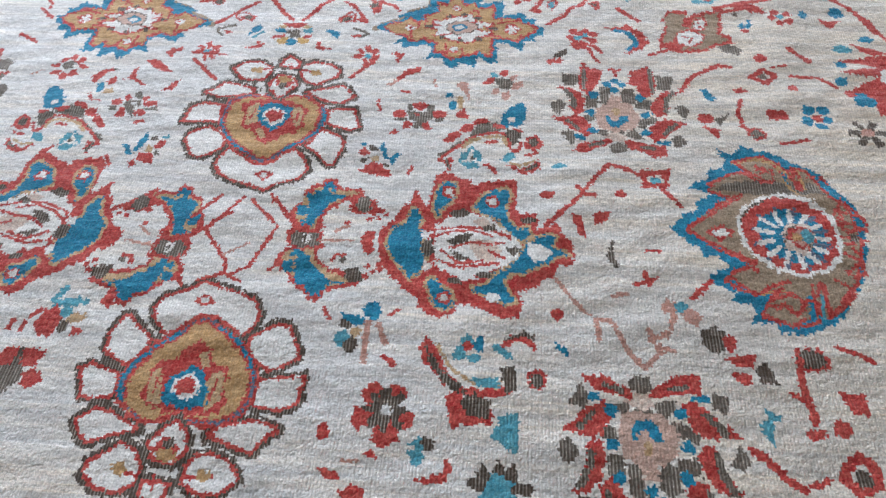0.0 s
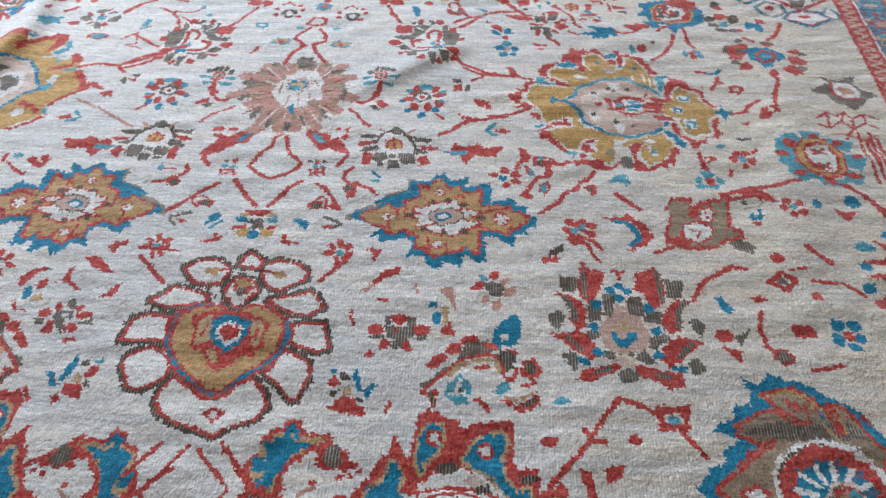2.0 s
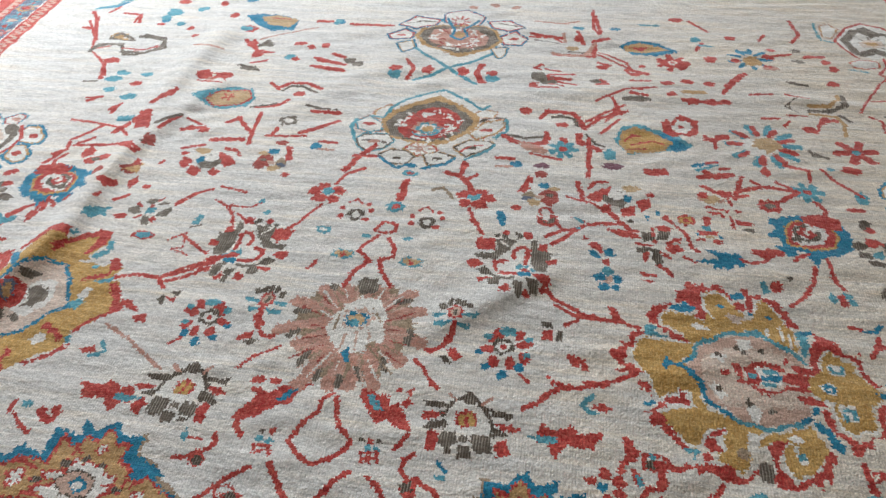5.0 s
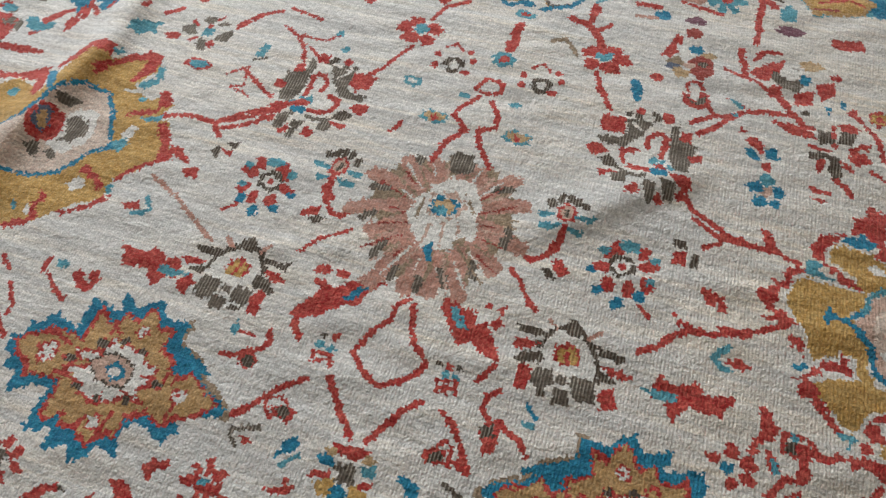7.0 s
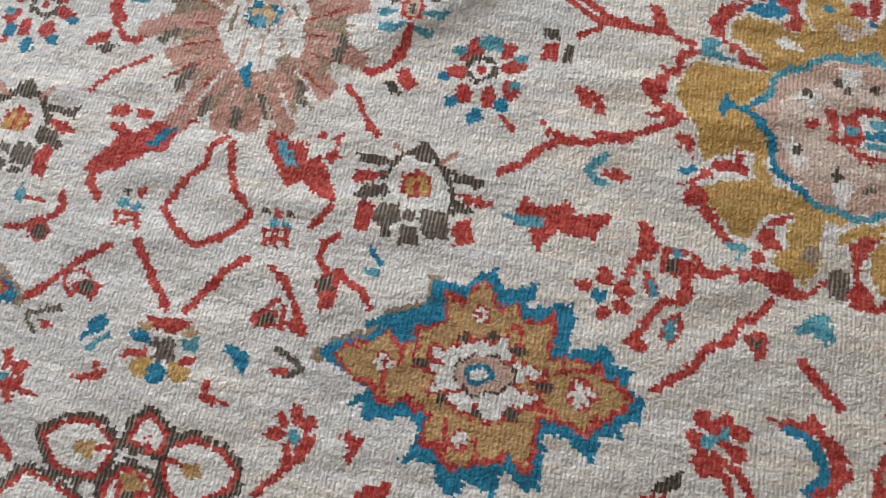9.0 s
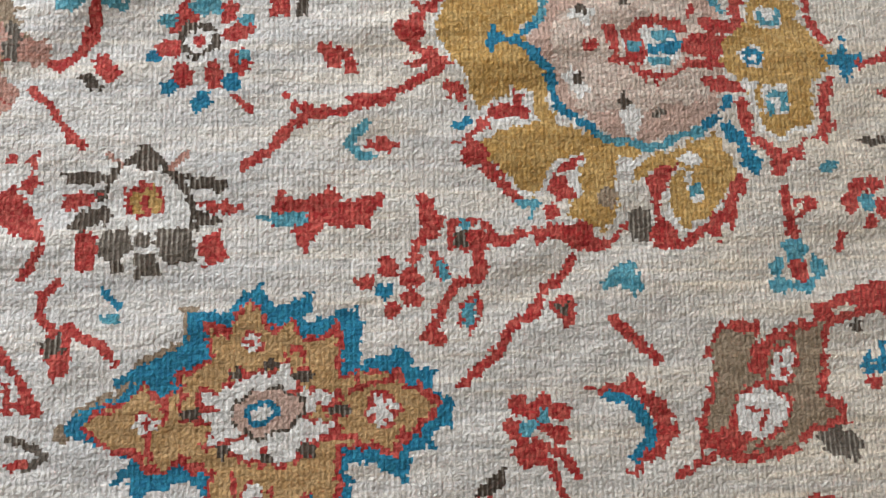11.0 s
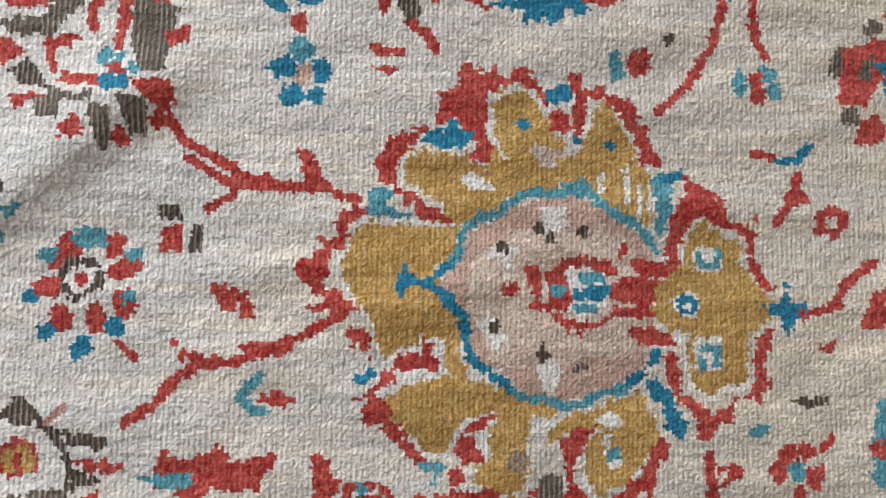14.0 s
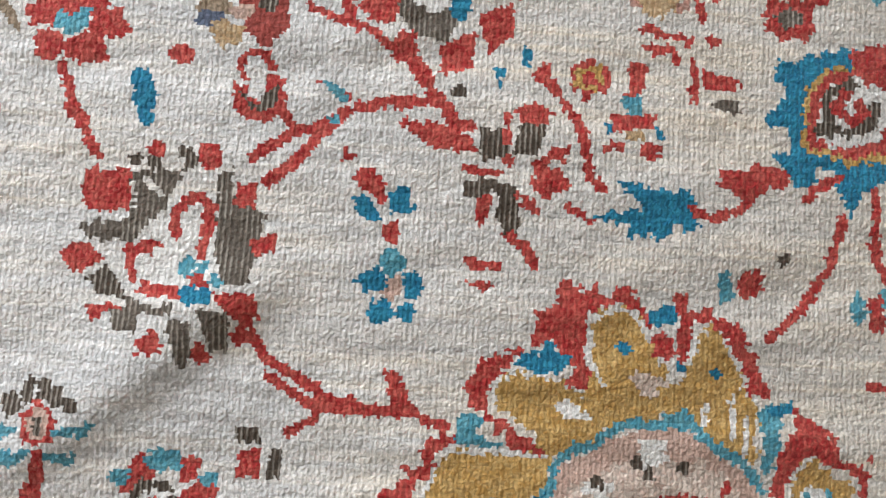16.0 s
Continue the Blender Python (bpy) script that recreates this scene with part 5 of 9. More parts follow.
def red_palmette(p):
    p.fill("grey", -92, 110, -60, 109, -65, 81, -88, 80)
    p.fill("red", -55, 142, -46, 140, -45, 129, -16, 126, -19, 106, -33, 74, -45, 55, -52, 62, -60, 65, -61, 97)
    p.line("grey", 8, -50, 123, -53, 73)
    p.fill("red", 34, 119, 45, 128, 62, 131, 66, 139, 77, 125, 79, 89, 74, 58, 57, 54, 46, 65, 42, 84, 31, 88)
    p.line("grey", 8, 71, 127, 72, 66)
    p.fill("grey", 83, 111, 112, 110, 105, 74, 83, 74)
    p.fill("red", -100, 74, -79, 73, -61, 58, -54, 36, -56, 10, -70, 6, -82, 27, -75, 31, -89, 65)
    p.line("grey", 10, -86, 65, -74, 42, -72, 24)
    p.fill("red", 120, 71, 101, 68, 84, 62, 69, 36, 65, 17, 78, 4, 92, 11, 98, 29, 94, 40)
    p.line("grey", 10, 107, 67, 95, 44, 90, 18)
    p.fill("red", -110, -6, -83, -1, -68, 3, -53, -7, -45, -25, -43, -41, -53, -51, -59, -42, -74, -41, -85, -26)
    p.line("grey", 8, -84, -12, -67, -32)
    p.fill("red", 128, -9, 110, -8, 92, -3, 77, -5, 62, -21, 55, -48, 66, -55, 85, -44, 97, -30, 114, -20)
    p.line("grey", 9, 106, -13, 83, -37)
    p.fill("red", -80, -89, -63, -65, -39, -61, -13, -54, -12, -65, -29, -74, -53, -85, -71, -85)
    p.fill("red", 13, -56, 29, -59, 50, -63, 81, -69, 82, -93, 57, -94, 38, -82, 13, -70)
    p.line("grey", 7, -49, -72, -25, -64)
    p.line("grey", 7, 40, -71, 63, -75)
    p.fill("grey", -25, 76, -4, 75, -12, 33, -24, 35)
    p.fill("grey", 14, 64, 25, 76, 40, 68, 38, 35, 17, 36)
    p.fill("grey", -50, 51, -29, 49, -31, 25, -49, 23)
    p.fill("grey", 43, 44, 68, 47, 63, 22, 38, 26)
    p.fill("grey", -55, 3, -36, 4, -39, -13, -52, -11)
    p.fill("grey", 48, -4, 68, 2, 72, -7, 49, -26, 37, -23)
    p.fill("grey", -41, -45, -24, -27, -13, -48)
    p.fill("grey", 13, -47, 28, -26, 47, -52, 30, -53)
    p.dot("grey", 1, -37, 12, 8)
    p.fill("grey", -17, -74, -4, -63, 17, -69, 11, -86, -9, -87)
    p.fill("grey", -115, 30, -97, 40, -87, 27, -99, 4, -109, 8)
    p.fill("grey", 107, 28, 121, 35, 135, 23, 121, 1)
    p.fill("grey", -99, -43, -79, -37, -71, -56, -81, -70)
    p.fill("grey", 94, -47, 110, -40, 119, -59, 98, -72)
    p.fill("pink", -34, 0, -29, 22, -11, 37, -7, 52, 16, 54, 12, 38, 26, 35, 42, 10, 43, -11, 27, -30, -10, -38, -30, -25)
    p.fill("blue", -16, 4, -9, 3, -5, -8, 2, -11, 10, 2, 22, 5, 20, -9, 10, -23, -5, -24, -15, -14)
    p.dot("straw", 2, 14, 6, 9)
    p.dot("blue", -10, 86, 8, 7)
    p.dot("blue", 6, 95, 8, 7)
    p.dot("blue", 18, 83, 8, 7)
    p.dot("blue", 3, 69, 8, 7)
    p.dot("blue", -36, 54, 8, 8)
    p.dot("blue", 48, 51, 8, 8)
    p.dot("blue", -43, 11, 8, 8)
    p.dot("blue", 54, 9, 8, 8)
    p.dot("blue", -41, -37, 8, 8)
    p.dot("blue", 50, -38, 8, 8)
    p.fill("blue", -73, -49, -57, -48, -58, -59, -72, -58)
    p.fill("blue", 69, -56, 93, -56, 88, -66, 69, -63)
    p.dot("blush", -2, -51, 18, 10)
    p.line("red", 6, -5, 129, 8, 127, 8, 110)
    p.line("red", 5, 18, 127, 9, 122)


def pink_palmette(p):
    p.fill("khaki", -111, 9, -113, 39, -92, 52, -101, 62, -65, 64, -60, 86, -35, 69, -17, 89, 10, 83, 40, 86, 58, 76, 82, 74, 84, 49, 98, 38, 96, 14, 114, -22, 95, -34, 89, -67, 67, -90, 67, -114, 38, -115, 7, -128, -23, -126, -59, -128, -64, -95, -86, -77, -92, -42, -120, -40)
    p.line("rose", 25, -50, 25, -123, 35)
    p.line("rose", 25, -46, -1, -136, -34)
    p.line("rose", 25, -38, -24, -93, -61)
    p.line("rose", 24, -29, -37, -75, -81)
    p.line("rose", 27, -16, -63, -49, -107, -67, -144)
    p.line("rose", 27, 1, -78, -10, -110, -16, -140)
    p.line("rose", 27, 24, -81, 24, -110, 17, -135)
    p.line("rose", 27, 40, -67, 47, -103, 59, -129)
    p.line("rose", 27, 56, -33, 71, -58, 92, -78)
    p.line("rose", 27, 58, -12, 91, -23, 121, -33)
    p.line("rose", 25, 50, 17, 110, 37)
    p.line("rose", 25, 39, 40, 85, 77)
    p.line("rose", 23, 22, 52, 45, 83)
    p.line("rose", 23, -12, 48, -41, 80)
    p.line("rose", 23, -27, 38, -84, 72)
    p.line("rose", 14, -6, 55, 22, 85)
    p.line("grey", 11, -119, 12, -92, 16)
    p.line("grey", 11, -115, -47, -102, -32)
    p.line("grey", 12, -76, -102, -69, -74)
    p.line("grey", 12, -41, -129, -38, -114)
    p.line("grey", 12, -1, -136, -1, -122)
    p.line("grey", 12, 36, -120, 25, -100)
    p.line("grey", 12, 70, -96, 65, -79)
    p.line("grey", 14, 99, -36, 101, -13)
    p.line("grey", 12, 58, 56, 86, 61)
    p.dot("grey", 0, 90, 20, 20)
    p.dot("khaki", 52, 82, 9)
    p.dot("grey", -64, 81, 8, 9)
    for k in range(46):
        a = k * 2.4
        r0, r1 = 62 + 17 * math.sin(k * 1.7), 100 + 22 * math.sin(k * 2.9)
        p.line(("pink", "brick", "khaki", "ivory")[k % 4], 3, math.cos(a) * r0, -20 + math.sin(a) * r0, math.cos(a) * r1, -20 + math.sin(a) * r1)
    p.fill("cream", -53, -25, -46, 8, -29, 38, -7, 61, 32, 55, 52, 17, 48, 1, 56, -38, 28, -41, 30, -62, 11, -68, -18, -67)
    p.line("pink", 4, -15, -28, -16, -63)
    p.line("pink", 4, 5, -23, 10, -64)
    p.line("pink", 4, 25, -17, 32, -40)
    p.line("khaki", 4, -37, 12, -38, -24)
    p.line("khaki", 4, 23, 36, 43, 5)
    p.dot("pink", 0, 8, 28, 24)
    p.dot("cream", -2, 6, 23, 19)
    p.dot("blue", -2, 6, 21, 17)
    p.dot("straw", -2, 6, 15, 12)
    p.dot("aqua", -6, -2, 8, 8)
    p.fill("blue", -11, -72, -0, -57, 7, -91, -2, -90)


def ring_flower(p):
    p.dot("umber", 0, 0, 17, 17)
    p.dot("cream", 0, 0, 7, 8)
    p.dot("red", -32, -7, 6, 6)
    p.dot("red", -33, 18, 6, 6)
    p.line("red", 5, -23, 36, -7, 50, 7, 36)
    p.dot("red", 22, 34, 5)
    p.dot("red", 31, 16, 6, 5)
    p.dot("red", 22, -12, 9, 5)


def drops(p):
    p.dot("aqua", 5, 1, 16, 10)
    p.dot("cream", 3, 1, 8, 4)
    p.dot("aqua", 98, -8, 10, 5)
    p.dot("aqua", 184, -6, 10, 5)


def drops_b(p):
    p.dot("aqua", 0, 0, 22, 13)
    p.dot("straw", -0, 1, 16, 9)
    p.dot("red", 1, -2, 5)


def leaf_bit(p):
    p.fill("red", -11, -15, 7, 13, 8, -2, -4, -16)


def crown_vine(p):
    p.line("red", 7, -45, 69, -31, 94, -4, 86, -2, 70, -21, 60, -45, 67)
    p.line("red", 9, -34, 52, -58, 21, -64, 2, -36, -21, -60, -52, -70, -94)
    p.line("red", 9, -13, 47, 7, 15, 8, -8, -18, -19, -5, -49, 19, -84)


def pole_flower(p):
    p.line("red", 17, 6, 38, 3, -23)
    p.dot("aqua", -0, -49, 19, 16)
    p.dot("red", -0, -49, 9, 7)
    p.dot("aqua", 8, 71, 18, 10)
    p.dot("red", 8, 71, 10, 5)
    p.dot("blue", 8, 98, 10, 6)


def upper_vine(p):
    p.line("red", 8, -28, -34, 0, 0, 17, 39, 30, 61)
    p.line("red", 8, 44, 133, 57, 173, 94, 195)


def left_branch(p):
    p.line("red", 12, 61, 2, 17, -15)
    p.line("red", 8, 24, -18, -21, -45, -62, -74)
    p.line("red", 7, 1, -3, -35, 20, -70, 43)
    p.line("red", 4, -96, 25, -65, 50, -56, 9, -80, 1, -49, -7, -36, -13)
    p.line("red", 7, -46, 162, -9, 141, 13, 113, 26, 71)
    p.line("red", 6, -6, 146, 43, 145, 57, 166)
    p.line("red", 6, 20, 122, 48, 100)
    p.line("red", 7, -130, 138, -102, 174, -66, 195)
    p.line("red", 7, -49, 207, 13, 193)
    p.dot("aqua", 59, 167, 8, 6)
    p.dot("aqua", 82, 135, 6, 9)


def aqua_leaf(p):
    p.fill("aqua", -7, -14, -1, 14, 11, 12, 9, -15)
    p.line("umber", 5, -6, -28, 15, -15)


def y_vine(p):
    p.line("red", 15, -15, 54, -16, 3, 5, -26, 19, -55)
    p.line("red", 11, -50, 11, -16, 3)
    p.line("red", 10, 1, -7, 19, 13)
    p.line("khaki", 8, -74, -54, -51, -42, -25, -72)


def mixed_flower(p):
    p.fill("red", -41, 2, -29, 29, -24, 55, -9, 51, -16, 21, -25, -2)
    p.fill("cream", -19, 29, 0, 48, 15, 25, -4, 1)
    p.dot("brick", 7, 66, 15, 10)
    p.dot("blue", 14, 29, 12, 10)
    p.fill("khaki", -31, -11, -12, 10, -1, -12, -19, -31)
    p.dot("slate", -19, -20, 11, 7)
    p.dot("straw", -3, -32, 14, 10)
    p.fill("brick", 5, -1, 25, 22, 41, 16, 49, -24, 29, -41, 10, -26)
    p.dot("straw", 37, 21, 12, 7)
    p.dot("pink", 8, -12, 9, 7)
    p.dot("umber", 30, -3, 8, 6)
    p.dot("red", -39, -53, 10, 8)


def rose_flower(p):
    p.line("red", 9, -62, 19, -50, 39, -22, 43)
    p.fill("red", -68, -14, -48, 10, -13, 30, -22, -4, -45, -28)
    p.fill("grey", -34, -9, 0, 14, 29, -5, 10, -37, -19, -35)
    p.dot("cream", -3, 0, 17, 11)
    p.dot("straw", 29, 27, 19, 11)
    p.dot("blue", 21, -8, 10, 9)
    p.fill("red", -42, -45, -18, -33, -12, -52, -32, -61)
    p.fill("red", 5, -42, 36, -28, 34, -59, 10, -66)
    p.fill("red", 37, -13, 65, 0, 69, -25, 48, -45)
    p.dot("red", 70, 11, 9, 7)
    p.dot("umber", -19, -18, 8, 6)


def eye(p):
    p.dot("red", 0, 0, 24, 12)
    p.dot("aqua", 0, 0, 17, 8)


def left_vine(p):
    p.line("rose", 7, -24, -66, 28, -89, 73, -119, 120, -148)
    p.line("red", 9, -77, 46, -22, 61, 20, 59, 40, 34)
    p.line("red", 9, 24, 62, 68, 86, 107, 112)
    p.line("red", 7, -25, -12, 14, -26)


def dots_left(p):
    p.fill("umber", -20, -6, -8, 7, -1, -17)
    p.fill("umber", 1, 15, 21, 24, 17, 6)
    p.fill("red", -3, 4, 16, 4, 16, -11)
    p.fill("red", -44, -52, -20, -42, -14, -63, -31, -63)


def fruit_branch(p):
    p.fill("red", -31, 83, -18, 74, -12, 57, -5, 59, -12, 37, -28, 37, -29, 65)
    p.line("red", 9, -27, 39, -36, 18)
    p.line("red", 7, 1, 26, 1, 51, 28, 52, 37, 42)
    p.fill("red", -1, 43, 30, 42, 33, 26, 15, 23, 2, 29)
    p.fill("umber", 4, 42, 17, 42, 15, 30, 4, 30)
    p.line("red", 12, 19, 36, 54, 33)
    p.line("red", 12, 25, 34, 24, -1)
    p.line("red", 9, 25, -1, 5, -5, -7, -19, -16, -40, -28, -54)
    p.line("red", 11, -24, -53, -11, -57)
    p.fill("red", -21, 23, -9, 23, 0, -1, -13, -1, -18, 12)
    p.fill("aqua", -13, 15, -8, 14, -1, -1, -10, -1)
    p.line("red", 5, 5, -44, 7, -27, 22, -16, 25, -34, 13, -52)
    p.fill("aqua", 9, -28, 20, -21, 18, -42, 10, -44)
    p.dot("aqua", 12, 50, 6, 4)


def bud_cluster(p):
    p.dot("red", -0, 20, 10, 9)
    p.dot("red", 21, 10, 10, 9)
    p.dot("red", -21, 6, 10, 5)
    p.dot("red", 21, -9, 10, 6)
    p.dot("red", 3, -19, 7)
    p.dot("blue", -2, -2, 9, 7)


def side_vine(p):
    p.line("red", 9, 45, 54, 35, 38, 15, 24, 7, 5, -15, -5, -27, -28, -48, -46, -62, -56)
    p.fill("red", 21, 9, 32, 22, 43, 20, 43, -6, 32, -6)
    p.fill("umber", 27, 12, 38, 15, 35, -1)
    p.dot("red", -5, 79, 8, 5)


def red_bar(p):
    p.line("red", 11, -19, 18, 0, 0, 19, -19)


def aqua_patch(p):
    p.fill("aqua", -22, -6, -5, 13, 14, 16, 18, -6, 10, -16, 3, -6)


def hook_d(p):
    p.fill("red", -14, 22, -6, 22, -4, -3, -1, -11, -12, -9)
    p.line("red", 6, 0, 4, 11, 8, 19, 3, 2, -9)
    p.dot("red", -6, -21, 7, 9)
    p.fill("aqua", 24, 33, 31, 42, 49, 45, 39, 35)


def red_flower_b(p):
    p.dot("red", -8, 16, 8, 9)
    p.dot("red", 10, 17, 9)
    p.dot("red", -16, -1, 8, 10)
    p.dot("red", 17, -5, 8, 10)
    p.dot("red", 3, -20, 7, 6)
    p.dot("aqua", 0, 0, 8)
    p.fill("red", -31, -27, -23, -30, -26, -46, -32, -46)
    p.line("red", 7, 26, 19, 36, 32)


def blue_cross(p):
    p.dot("aqua", 1, 18, 13, 9)
    p.dot("aqua", -19, 3, 7, 9)
    p.dot("aqua", 21, -0, 7, 10)
    p.dot("aqua", -17, -16, 12, 6)
    p.dot("aqua", 7, -16, 12, 6)
    p.fill("red", -6, 6, 10, 6, 8, -11, -6, -11)


def tail_vine(p):
    p.line("red", 9, -80, -13, -59, -8, -32, 4, 17, 10, 55, 25, 97, 40, 138, 61)
    p.fill("red", -61, -10, -32, 6, 17, 13, 17, 8, -10, 4, 6, -6, 12, -16, 22, -26, -6, -24, -27, -12)


def khaki_palmette(p):
    p.line("red", 8, -96, -101, -68, -86, -28, -76)
    p.line("red", 9, 72, 44, 116, 58, 157, 58)
    p.fill("red", -64, 20, -41, 45, 0, 47, -6, 20, 3, 32, 30, 41, 74, 55, 65, 13, 66, -8, 58, -26, 79, -38, 79, -56, 47, -65, 14, -86, -35, -91, -50, -81, -72, -76, -71, -49, -57, -14, -50, 7)
    p.fill("khaki", -54, 24, -38, 36, -7, 35, -18, -5, -1, -13, 7, 18, 30, 32, 64, 43, 57, -2, 48, -24, 73, -48, 49, -57, 16, -74, -29, -83, -26, -69, -1, -62, 19, -37, 3, -19, -29, -28, -43, -55, -62, -64, -58, -35, -46, -7)
    p.fill("red", -32, -25, 1, -13, 27, -33, 13, -63, -13, -73, -38, -63)
    p.fill("cream", -29, -28, -2, -20, 22, -35, 11, -58, -12, -68, -33, -59)
    p.fill("red", 10, 16, 31, 27, 36, 4, 22, -18, 4, -15)
    p.fill("cream", 12, 11, 28, 21, 31, 4, 21, -13, 8, -11)
    p.line("red", 4, -21, -39, -2, -43, -10, -59)
    p.line("red", 4, 18, 10, 19, -8)
    p.fill("grey", 48, -64, 73, -60, 95, -73, 88, -92, 66, -88, 50, -76)


def crescent_leaf(p):
    p.fill("red", -52, 32, -22, 32, -6, 39, 5, 27, 24, 14, 34, -13, 19, -27, 4, -36, -3, -47, -14, -46, 12, -16, 11, 4, -2, 20, -28, 24)
    p.line("blue", 10, -28, 25, -6, 15, 5, -0, 8, -16, -3, -26, -7, -33)


def red_flower_c(p):
    p.dot("red", 5, 16, 8, 7)
    p.dot("red", 20, 7, 9, 7)
    p.dot("red", 19, -13, 8)
    p.dot("red", -0, -24, 9, 9)
    p.dot("red", -18, -12, 8)
    p.dot("red", -18, 13, 8)
    p.dot("aqua", 0, 0, 9)
    p.line("red", 9, 16, -27, 35, -49)


def blue_vee(p):
    p.fill("blue", -10, 3, 1, 9, 2, -7, 10, 18, 15, 19, 11, -9, -2, -14, -13, -5)
    p.dot("red", -3, -19, 8, 5)
    p.dot("umber", -12, 33, 6)


def red_flower_d(p):
    p.dot("red", -7, 16, 8)
    p.dot("red", 15, 10, 8)
    p.dot("red", -16, 0, 7)
    p.dot("red", 15, -13, 9, 7)
    p.dot("red", -3, -18, 7)
    p.dot("aqua", 0, 0, 7)


def ring_knot(p):
    p.dot("red", 0, 0, 15, 14)
    p.dot("ivory", 0, 0, 5)


def spur(p):
    p.line("red", 8, -15, -17, 0, 3, 9, 28)
    p.line("red", 13, 0, 4, 11, 5)


def spur_b(p):
    p.line("red", 9, -38, -20, -6, -12, 1, 6, 29, 29)
    p.fill("red", -23, -51, -6, -38, -13, -54)


def loop(p):
    p.fill("red", -26, -26, -19, 3, 1, 14, 20, 17, 19, 1, 5, -7, -7, -21)
    p.dot("ivory", 3, 3, 5)
    p.line("red", 9, 14, 14, 19, 41, 32, 75, 46, 116)


def dash(p):
    p.line("umber", 9, -11, -0, 12, -1)


def twig(p):
    p.line("red", 9, -28, 4, -9, -1)
    p.line("blue", 8, -5, -4, 14, -2, 24, 12)


def long_vine(p):
    p.line("red", 8, 14, 53, 1, 11, -23, -27, -51, -53)
    p.line("red", 8, 41, 82, 45, 22, 57, 3)
    p.dot("aqua", 29, -23, 7, 12)
    p.dot("aqua", 55, -12, 10, 7)
    p.dot("aqua", 61, -28, 8)
    p.dot("red", 45, -18, 7, 8)
    p.dot("red", 45, -33, 7, 8)
    p.dot("red", -68, -7, 11, 12)
    p.fill("aqua", -97, -2, -88, 5, -84, -12, -79, -23, -92, -21)
    p.dot("umber", -40, 17, 5)


def far_medallion(p):
    p.fill("cream", -111, 85, -75, 125, -22, 164, 10, 178, 51, 150, 90, 123, 115, 101, 116, 52, 32, 115, -66, 90, -117, 18)
    p.petal("rose", 4, "apricot", 4, "cream", -150, 60, -115, 92, -99, 55, -122, 24, -141, 29)
    p.petal("rose", 5, "aqua", 4, "cream", -185, 8, -157, 37, -117, 4, -115, -23, -145, -31, -174, -21)
    p.dot("red", -151, 1, 15, 6)
    p.petal("aqua", 6, "umber", 5, "cream", -168, -64, -151, -41, -92, -37, -76, -66, -93, -94, -130, -111, -155, -90)
    p.dot("rose", -121, -72, 16, 7)
    p.dot("umber", -143, -68, 10, 4)
    p.dot("umber", -99, -73, 10, 4)
    p.petal("apricot", 5, "red", 4, "cream", -44, -93, -20, -60, 14, -64, 35, -88, 21, -113, -14, -117)
    p.petals("rose", -7, -87, 9, 5, 30, 5)
    p.petal("apricot", 4, "umber", 4, "cream", -98, -120, -75, -99, -36, -101, -16, -120, -30, -149, -69, -151)
    p.dot("umber", -55, -129, 10, 4)
    p.petal("apricot", 4, "umber", 4, "cream", 5, -112, 37, -95, 75, -108, 62, -136, 22, -150)
    p.dot("umber", 39, -122, 12, 4)
    p.petal("apricot", 5, "umber", 4, "cream", 72, -72, 105, -40, 148, -39, 162, -50, 143, -77, 102, -105)
    p.dot("umber", 111, -70, 14, 6)
    p.line("red", 5, 90, -86, 109, -63, 136, -58)
    p.petal("red", 4, "apricot", 5, "cream", 100, -15, 130, 39, 175, 54, 183, 29, 162, -6, 120, -33)
    p.dot("red", 140, 7, 14, 6)
    p.line("umber", 8, 118, 39, 147, 63, 180, 62)
    p.petal("rose", 4, "apricot", 3, "cream", 103, 76, 124, 100, 157, 91, 151, 61, 116, 60)
    p.line("aqua", 9, -155, 37, -121, 34, -109, 81, -75, 125, -22, 164, 10, 180, 50, 153, 90, 125, 119, 97, 134, 113)
    p.line("aqua", 9, 184, 56, 190, 11, 166, -21)
    p.line("aqua", 9, -171, -65, -192, -13, -188, 17)
    p.line("blue", 8, -99, -127, -71, -151, -49, -166, -18, -149)
    p.line("blue", 9, 13, -161, 59, -143, 79, -113)
    p.line("aqua", 8, 166, -50, 148, -82, 104, -114)
    p.fill("apricot", -121, 10, -111, 56, -76, 94, -23, 131, 2, 152, 40, 125, 80, 99, 117, 59, 115, 18, 86, -26, 45, -62, 10, -65, -28, -63, -73, -55, -106, -23)
    p.fill("grey", -110, 9, -93, 53, -53, 90, 5, 123, 44, 107, 81, 73, 103, 38, 84, -6, 49, -42, 3, -54, -46, -54, -87, -39)
    p.fill("red", -76, -12, -66, 39, -29, 80, 19, 97, 61, 68, 77, 35, 67, -4, 32, -37, -14, -50, -51, -42)
    p.mottle("cream", -3, 14, 78, 62, 46, 3)
    p.mottle("brick", -3, 14, 70, 55, 16, 8)
    p.dot("rose", -5, 0, 34, 26)
    p.dot("aqua", -4, -2, 27, 22)
    p.dot("cream", -3, -1, 18, 15)
    p.dot("apricot", -2, -3, 15, 12)
    p.line("aqua", 6, -38, -23, -18, -35, 21, -25, 30, 2)


